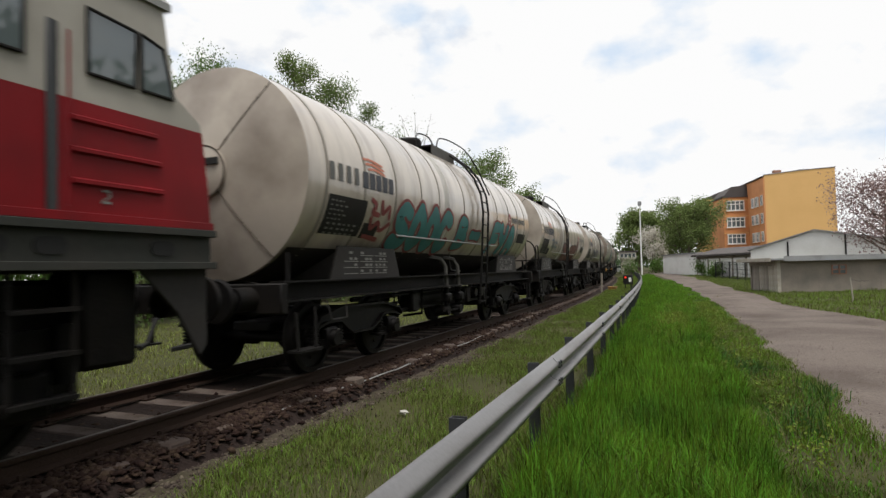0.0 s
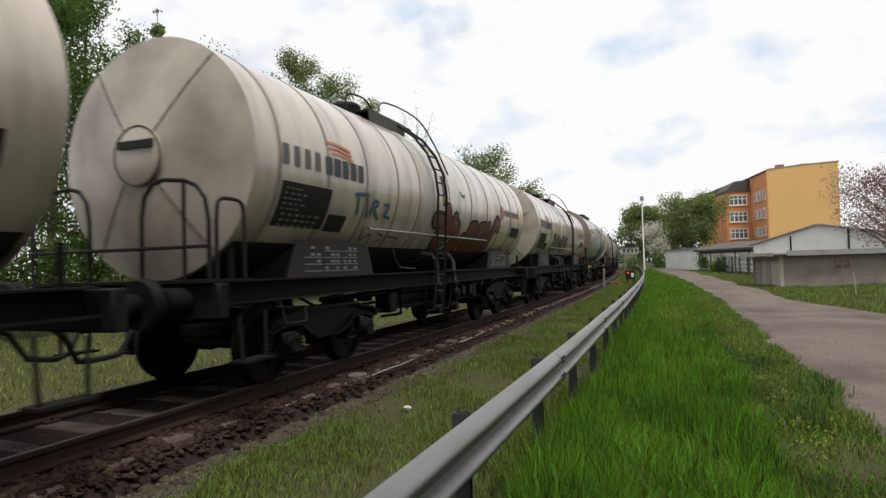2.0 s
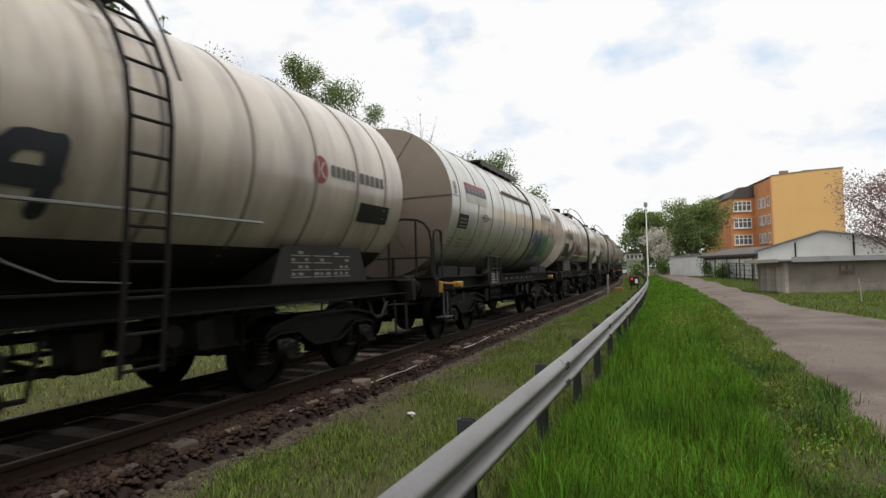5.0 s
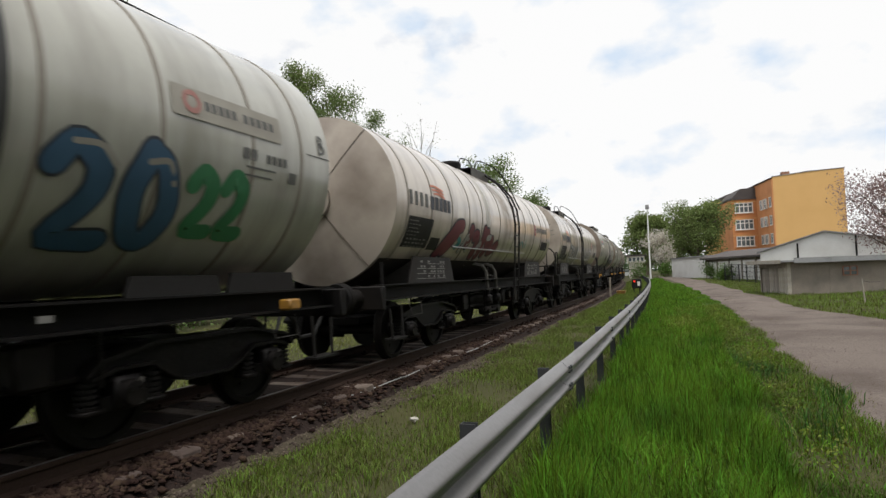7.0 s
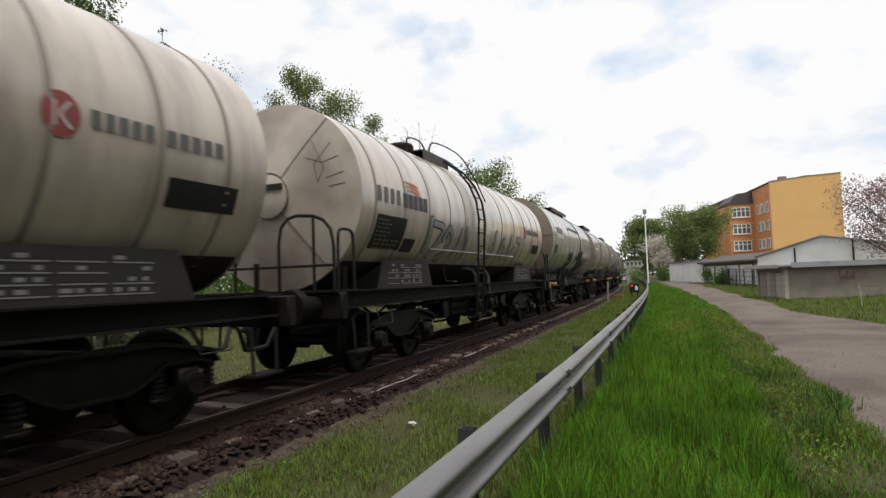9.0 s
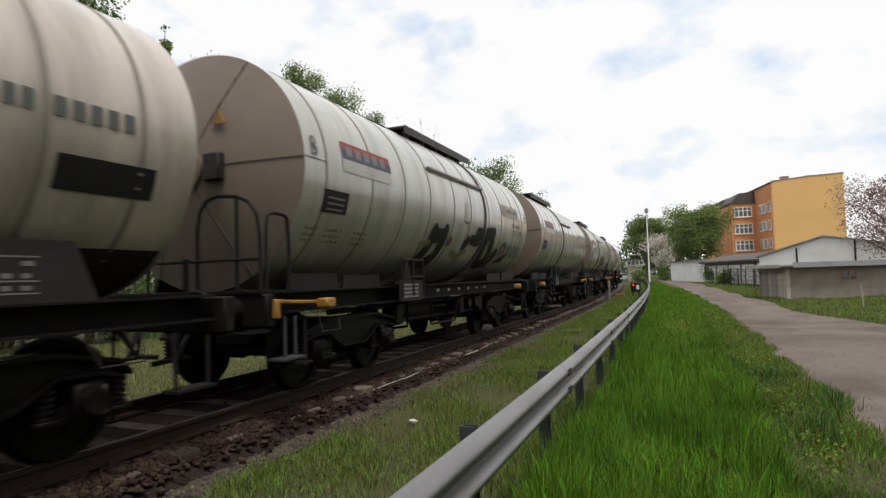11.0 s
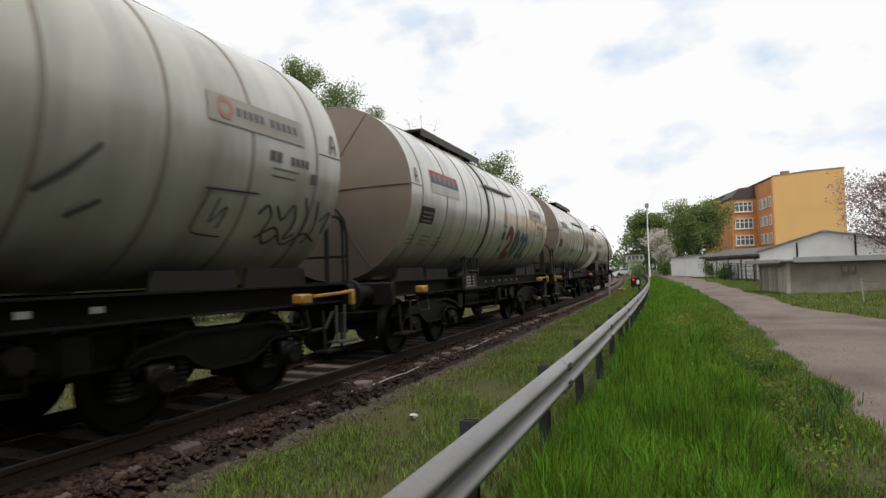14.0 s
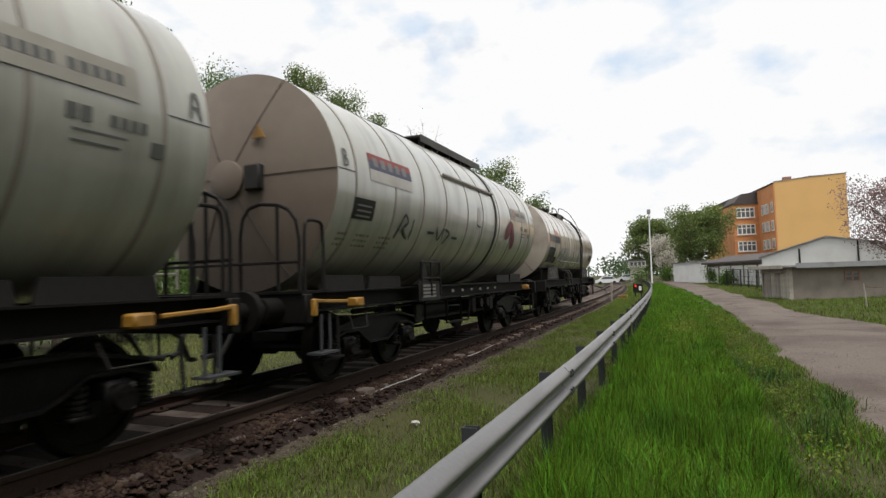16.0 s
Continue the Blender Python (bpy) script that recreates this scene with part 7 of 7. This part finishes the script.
def shrub(name, label, x, y, height, radius, leaves, size, mat, seed, category="shrub"):
    rg = np.random.default_rng(seed)
    root = empty(name, pose(x, y, float(ground_z(x, y))))
    tagged(root, label, category)
    bm = bmesh.new()
    ends = []
    for k in range(14):
        a = rg.uniform(0, 6.28)
        e = np.array([math.cos(a) * radius * rg.uniform(0.1, 0.95), math.sin(a) * radius * rg.uniform(0.1, 0.95), height * rg.uniform(0.35, 1.0)])
        rod(bm, (e[0] * 0.15, e[1] * 0.15, -0.1), e, 0.03 * height / 2, 0.006, 4)
        ends += [e, e * 0.75, e * 0.5]
    part("stems", bm, M["bark"], root)
    v, q = leaf_cloud(rg, ends, leaves // len(ends), max(radius, height) * 0.2, size)
    v[:, 2] = np.maximum(v[:, 2], 0.02)
    crown = new("foliage", arrays("foliage", v, q, mat=M[mat]))
    crown.parent = root


tree("cherry_tree", "slender young tree with fresh green leaves", -16.4, 11.4, 9.6, 1.7, 0.13, 12000, 0.07, "leaf", 0.08, 1.3, 15, 11, 0.36)
tree("cherry_tree", "slender upright tree with fresh green leaves", -17.6, 13.4, 11.8, 1.7, 0.15, 13000, 0.07, "leaf", 0.08, 1.4, 16, 12, 0.34)
tree("cherry_tree", "slender upright tree with fresh green leaves", -16.3, 8.0, 9.8, 2.2, 0.15, 14000, 0.07, "leaf", 0.08, 1.1, 15, 13, 0.38)
tree("cherry_tree", "thin spire-topped tree behind the line", -19.0, 17.8, 12.8, 0.6, 0.12, 2600, 0.085, "leaf_dark", 0.1, 1.7, 15, 14, 0.34)
tree("broadleaf_tree", "leafy green tree behind the line", -23.0, 22.5, 11.6, 2.8, 0.2, 10000, 0.085, "leaf", 0.1, 0.8, 15, 15, 0.4)
tree("broadleaf_tree", "leafy green tree behind the line", -27.2, 29.0, 15.2, 3.2, 0.22, 12000, 0.09, "leaf", 0.12, 0.8, 15, 16, 0.4)
tree("broadleaf_tree", "dark leafy tree with ragged spires", -26.4, 36.3, 18.4, 2.3, 0.2, 13000, 0.10, "leaf_dark", 0.12, 1.3, 16, 17, 0.36)
tree("birch_tree", "pale fresh-leaved tree with loose crown", -23.9, 38.2, 17.2, 2.6, 0.18, 11000, 0.095, "leaf_pale", 0.12, 1.1, 15, 18, 0.38)
tree("birch_tree", "pale fresh-leaved tree with loose crown", -22.6, 41.3, 15.4, 2.2, 0.18, 9000, 0.095, "leaf_pale", 0.12, 1.0, 14, 19, 0.38)
tree("bare_tree", "thin tree still bare of leaves", -22.4, 50.2, 15.8, 3.0, 0.16, 260, 0.10, "leaf_pale", 0.2, 1.5, 20, 20, 0.5)
tree("broadleaf_tree", "broad pale green tree behind the line", -22.0, 66.5, 14.6, 4.2, 0.25, 8000, 0.17, "leaf_pale", 0.12, 0.8, 17, 21, 0.36)
tree("broadleaf_tree", "broad pale green tree behind the line", -21.2, 87.5, 13.4, 3.6, 0.25, 6000, 0.2, "leaf_pale", 0.12, 0.8, 15, 22, 0.36)
tree("chestnut_tree", "large spreading dark green tree with low fork", 0.9, 86.0, 8.9, 3.9, 0.40, 16000, 0.15, "leaf_dark", 0.22, 0.62, 30, 23, 0.27)
tree("broadleaf_tree", "dense dark green tree behind the mast", -7.6, 121.0, 10.4, 4.4, 0.4, 11000, 0.26, "leaf_dark", 0.12, 0.7, 18, 24, 0.36)
tree("broadleaf_tree", "dense dark green tree behind the mast", -3.0, 128.0, 9.0, 4.4, 0.4, 10000, 0.26, "leaf_dark", 0.12, 0.7, 17, 25, 0.36)
tree("blossoming_tree", "small tree in pale blossom by the mast", -4.0, 92.0, 5.9, 2.2, 0.13, 3500, 0.13, "blossom_white", 0.15, 0.8, 12, 27, 0.36)
tree("blossoming_tree", "fruit tree in faded pink blossom behind the shed", 11.5, 42.9, 6.3, 2.5, 0.16, 6500, 0.085, "blossom", 0.2, 0.8, 22, 28, 0.36)
k = 0
for y in np.arange(1.0, 44.0, 2.6):
    k += 1
    shrub("shrub", "tangled green shrub along the far side of the line", -15.6 - 0.12 * y - (k % 3) * 0.8, y, 2.6 + (k % 4) * 0.5, 1.9, 3600, 0.085, "leaf" if k % 2 else "leaf_pale", 100 + k)
for x, y, h, r in ((2.3, 70.5, 1.6, 1.3), (3.0, 66.0, 1.3, 1.0), (1.2, 77.0, 1.2, 1.0), (-3.2, 84.0, 2.0, 1.5), (-6.5, 86.0, 2.4, 1.6)):
    k += 1
    shrub("shrub", "low green shrub at the path's edge", x, y, h, r, 1200, 0.11, "leaf", 200 + k)


def far_woods():
    rg = np.random.default_rng(5)
    n = 260
    a = np.radians(rg.uniform(-70, 62, n))
    d = rg.uniform(260, 420, n)
    c = np.stack([np.sin(a) * d, np.cos(a) * d, rg.uniform(1.0, 6.5, n)], -1)
    c = np.concatenate([c, c + [0, 0, 3.5]])
    v, q = leaf_cloud(rg, c, 45, np.array([4.0, 4.0, 1.8]), 1.0)
    v[:, 2] = np.maximum(v[:, 2], 0.0)
    ob = new("distant_woods", arrays("distant_woods", v, q, mat=M["far_wood"]))
    tagged(ob, "line of distant woods along the horizon", "woods", kind="stuff")


def unseen_tree_belt():
    """Dense trees added out of view east of the path: they block low sky and close the place behind the camera."""
    rg = np.random.default_rng(6)
    n = 420
    y = rg.uniform(-60, 22, n)
    c = np.stack([rg.uniform(9.5, 15.5, n), y, rg.uniform(0.0, 9.2, n)], -1)
    v, q = leaf_cloud(rg, c, 70, np.array([1.0, 1.0, 0.8]), 0.34)
    v[:, 2] = np.maximum(v[:, 2], GROUND)
    ob = new("garden_trees", arrays("garden_trees", v, q, mat=M["leaf"]))
    tagged(ob, "dense unseen belt of green trees east of the path, added to block low sky", "trees", kind="stuff")


far_woods()
unseen_tree_belt()


# ---------------------------------------------------------------- grass
def blades(name, label, pts, height, width, mat, seed, lean=0.45):
    """Grass as single blades of two segments."""
    rg = np.random.default_rng(seed)
    n = len(pts)
    a = rg.uniform(0, 2 * np.pi, n)
    patch = np.sin(pts[:, 0] * 3.1 + 2 * np.sin(pts[:, 1] * 1.3)) * np.sin(pts[:, 1] * 2.3 + pts[:, 0] * 1.7)
    h = height * rg.uniform(0.4, 1.2, n) * (0.85 + 0.4 * patch)
    side = np.stack([np.cos(a), np.sin(a), np.zeros(n)], -1) * (width * rg.uniform(0.6, 1.2, n))[:, None]
    b = rg.uniform(0, 2 * np.pi, n)
    k = lean * rg.uniform(0.1, 1.3, n) * h
    off = np.stack([np.cos(b) * k, np.sin(b) * k, np.zeros(n)], -1)
    up = np.stack([np.zeros(n), np.zeros(n), h], -1)
    p = pts
    v = np.stack([p - side, p + side, p + side * 0.7 + up * 0.6 + off * 0.35, p - side * 0.7 + up * 0.6 + off * 0.35, p + up * np.clip(1 - 0.25 * lean, 0.5, 1) + off], 1)
    i = np.arange(n)[:, None] * 5
    ob = new(name, arrays(name, v.reshape(-1, 3), i + np.array([[0, 1, 2, 3]]), i + np.array([[3, 2, 4]]), M[mat]))
    tagged(ob, label, "grass", kind="stuff")


def scatter(rg, n, s0, s1, lo, hi, power=1.7, clump=0.0, thin=False):
    """Places between two lines along the track, denser near the camera."""
    s = s0 + (s1 - s0) * rg.random(n) ** power
    u = rg.random(n)
    a, b = np.array([lo(t) for t in s]), np.array([hi(t) for t in s])
    x = a + (b - a) * u
    if clump:
        f = np.sin(x * 2.1 + 1.3 * np.sin(s * 0.9)) * np.sin(s * 1.7 + x) + rg.normal(0, 0.5, n)
        keep = f > -clump
        x, s = x[keep], s[keep]
    if thin:
        u = x - (TRACK_X - BEND / 2 * np.maximum(s, 0) ** 2)
        keep = rg.random(len(x)) < 0.16 + 0.84 * smooth01(1.2, 2.1, u + 0.15 * np.sin(s * 1.9))
        x, s = x[keep], s[keep]
    return np.stack([x, s, ground_z(x, s) - 0.01], -1)


def make_grass():
    rg = np.random.default_rng(2)

    def left_edge(s):
        return path_edges(s)[0] + 0.05

    blades("tall_grass", "tall bright green meadow grass", scatter(rg, 150000, 1.2, 22, lambda s: guard_x(s) + 0.05, lambda s: left_edge(s) - 0.95, 1.6, 0.9), 0.30, 0.0050, "grass_long", 31, 0.6)
    blades("tall_stems", "tall upright grass stems in the meadow", scatter(rg, 34000, 1.2, 20, lambda s: guard_x(s) + 0.08, lambda s: left_edge(s) - 1.0, 1.6, 0.3), 0.47, 0.0045, "grass_long", 42, 0.3)
    blades("meadow_grass", "bright green meadow grass along the barrier", scatter(rg, 70000, 16, 75, lambda s: guard_x(s) + 0.05, lambda s: left_edge(s) - 0.8, 1.5), 0.24, 0.008, "grass_long", 32, 0.5)
    blades("verge_grass", "short grass at the path's edge", scatter(rg, 70000, 2, 60, lambda s: left_edge(s) - 1.15, left_edge, 1.6, 0.9), 0.11, 0.005, "grass_long", 33, 0.6)
    blades("lineside_grass", "short olive grass between track and barrier", scatter(rg, 180000, 1.2, 26, lambda s: track_x(s) + 1.15, lambda s: guard_x(s) + 0.05, 1.6, 0.15, True), 0.125, 0.0042, "grass_short", 34, 0.6)
    blades("lineside_grass_far", "short olive grass further along the line", scatter(rg, 60000, 20, 90, lambda s: track_x(s) + 1.4, lambda s: guard_x(s) + 0.05, 1.4), 0.12, 0.010, "grass_short", 35, 0.6)
    blades("dry_grass", "dry straw among the lineside grass", scatter(rg, 42000, 1.2, 24, lambda s: track_x(s) + 1.15, lambda s: guard_x(s) + 0.05, 1.6, 0.3), 0.12, 0.003, "grass_dry", 36, 1.1)
    blades("far_side_grass", "pale grass on the far side of the track", scatter(rg, 90000, 0, 70, lambda s: track_x(s) - 11, lambda s: track_x(s) - 1.5, 1.5), 0.12, 0.009, "grass_pale", 37, 0.7)
    blades("yard_grass", "grass between the path and the sheds", scatter(rg, 60000, 14, 80, lambda s: path_edges(s)[1] - 0.1, lambda s: path_edges(s)[1] + 7, 1.3), 0.16, 0.010, "grass_short", 38, 0.5)
    blades("straw", "dry straw in the tall grass", scatter(rg, 7000, 1.2, 18, lambda s: guard_x(s) + 0.1, lambda s: left_edge(s) - 0.1, 1.6), 0.30, 0.0025, "grass_dry", 39, 0.9)
    blades("verge_grass", "short mixed grass along the edge of the path", scatter(rg, 75000, 1.5, 28, lambda s: left_edge(s) - 1.1, lambda s: left_edge(s) + 0.08, 1.5, 0.12), 0.12, 0.0042, "grass_verge", 45, 0.7)
    blades("verge_straw", "dry stalks along the edge of the path", scatter(rg, 9000, 1.5, 28, lambda s: left_edge(s) - 0.7, lambda s: left_edge(s) + 0.2, 1.5, 0.3), 0.13, 0.003, "grass_dry", 46, 1.1)
    blades("grass_behind", "tall green grass further back along the barrier", scatter(rg, 30000, -7, 1.3, lambda s: guard_x(s) + 0.1, lambda s: left_edge(s) + 0.05, 1.0), 0.30, 0.007, "grass_long", 47, 0.6)
    blades("lineside_grass_behind", "short olive grass further back along the line", scatter(rg, 24000, -7, 1.3, lambda s: track_x(s) + 1.4, lambda s: guard_x(s) + 0.05, 1.0), 0.13, 0.007, "grass_short", 48, 0.6)
    # darker tussocks of coarse grass
    tuft = []
    for cx, cs_, n in ((-0.1, 13.4, 260), (0.1, 12.7, 320), (0.33, 12.0, 340), (0.55, 11.3, 340), (0.75, 10.7, 280), (0.95, 10.1, 200), (1.45, 8.2, 110), (1.0, 6.6, 160), (-0.5, 4.0, 160), (-0.15, 3.3, 160), (0.1, 5.2, 140)):
        px, ps = cx + rg.normal(0, 0.13, n), cs_ + rg.normal(0, 0.25, n)
        tuft.append(np.stack([px, ps, ground_z(px, ps) - 0.01], -1))
    blades("coarse_grass", "darker tussocks of coarse grass in the meadow", np.concatenate(tuft), 0.30, 0.006, "grass_coarse", 52, 0.6)
    # broad-leaved weeds in patches between the tall grass and the path
    cs = []
    for i in range(110):
        s = 2.5 + 24 * rg.random() ** 1.3
        x = left_edge(s) - 0.32 - abs(rg.normal(0, 0.5))
        cs.append((x, s, float(ground_z(x, s)) + rg.uniform(0.02, 0.13)))
    for i in range(160):
        s, x = rg.normal(17.5, 2.6), rg.normal(0.05, 0.42)
        cs.append((x, s, float(ground_z(x, s)) + rg.uniform(0.12, 0.33)))
    v, q = leaf_cloud(rg, cs, 50, np.array([0.095, 0.095, 0.055]), 0.022)
    v[:, 2] = np.maximum(v[:, 2], GROUND - 0.02)
    tagged(new("weeds", arrays("weeds", v, q, mat=M["weed"])), "low broad-leaved weeds beside the path", "weeds", kind="stuff")


def path_litter():
    """Pebbles and tufts of grass on the earth track."""
    rg = np.random.default_rng(12)
    n = 5000
    s = 4 + 34 * rg.random(n) ** 1.5
    e = np.array([path_edges(t) for t in s])
    x = e[:, 0] + (e[:, 1] - e[:, 0]) * rg.random(n)
    size = 0.006 + 0.02 * rg.random(n) ** 3
    base = np.array([(1, 0, -0.3), (-0.5, 0.87, -0.3), (-0.5, -0.87, -0.3), (0, 0, 0.8)])
    v = base[None] * size[:, None, None] * rg.uniform(0.6, 1.4, (n, 1, 3)) + np.stack([x, s, ground_z(x, s) + 0.03], -1)[:, None]
    t = np.array([[0, 1, 3], [1, 2, 3], [2, 0, 3]])[None] + (np.arange(n) * 4)[:, None, None]
    tagged(new("pebbles", arrays("pebbles", v.reshape(-1, 3), None, t.reshape(-1, 3), M["path"])), "small pebbles on the earth track", "pebbles", kind="stuff")
    pts = []
    for i in range(60):
        c = 5 + 30 * rg.random()
        a, b = path_edges(c)
        m = a + (b - a) * np.clip(rg.normal(0.5, 0.12), 0.3, 0.7)
        k = rg.integers(30, 110)
        px, ps = m + rg.normal(0, 0.14, k), c + rg.normal(0, 0.3, k)
        pts.append(np.stack([px, ps, ground_z(px, ps) + 0.01], -1))
    blades("path_tufts", "dry grass tufts along the middle of the track", np.concatenate(pts), 0.05, 0.004, "grass_dry", 41, 1.2)


make_grass()
path_litter()


motions()
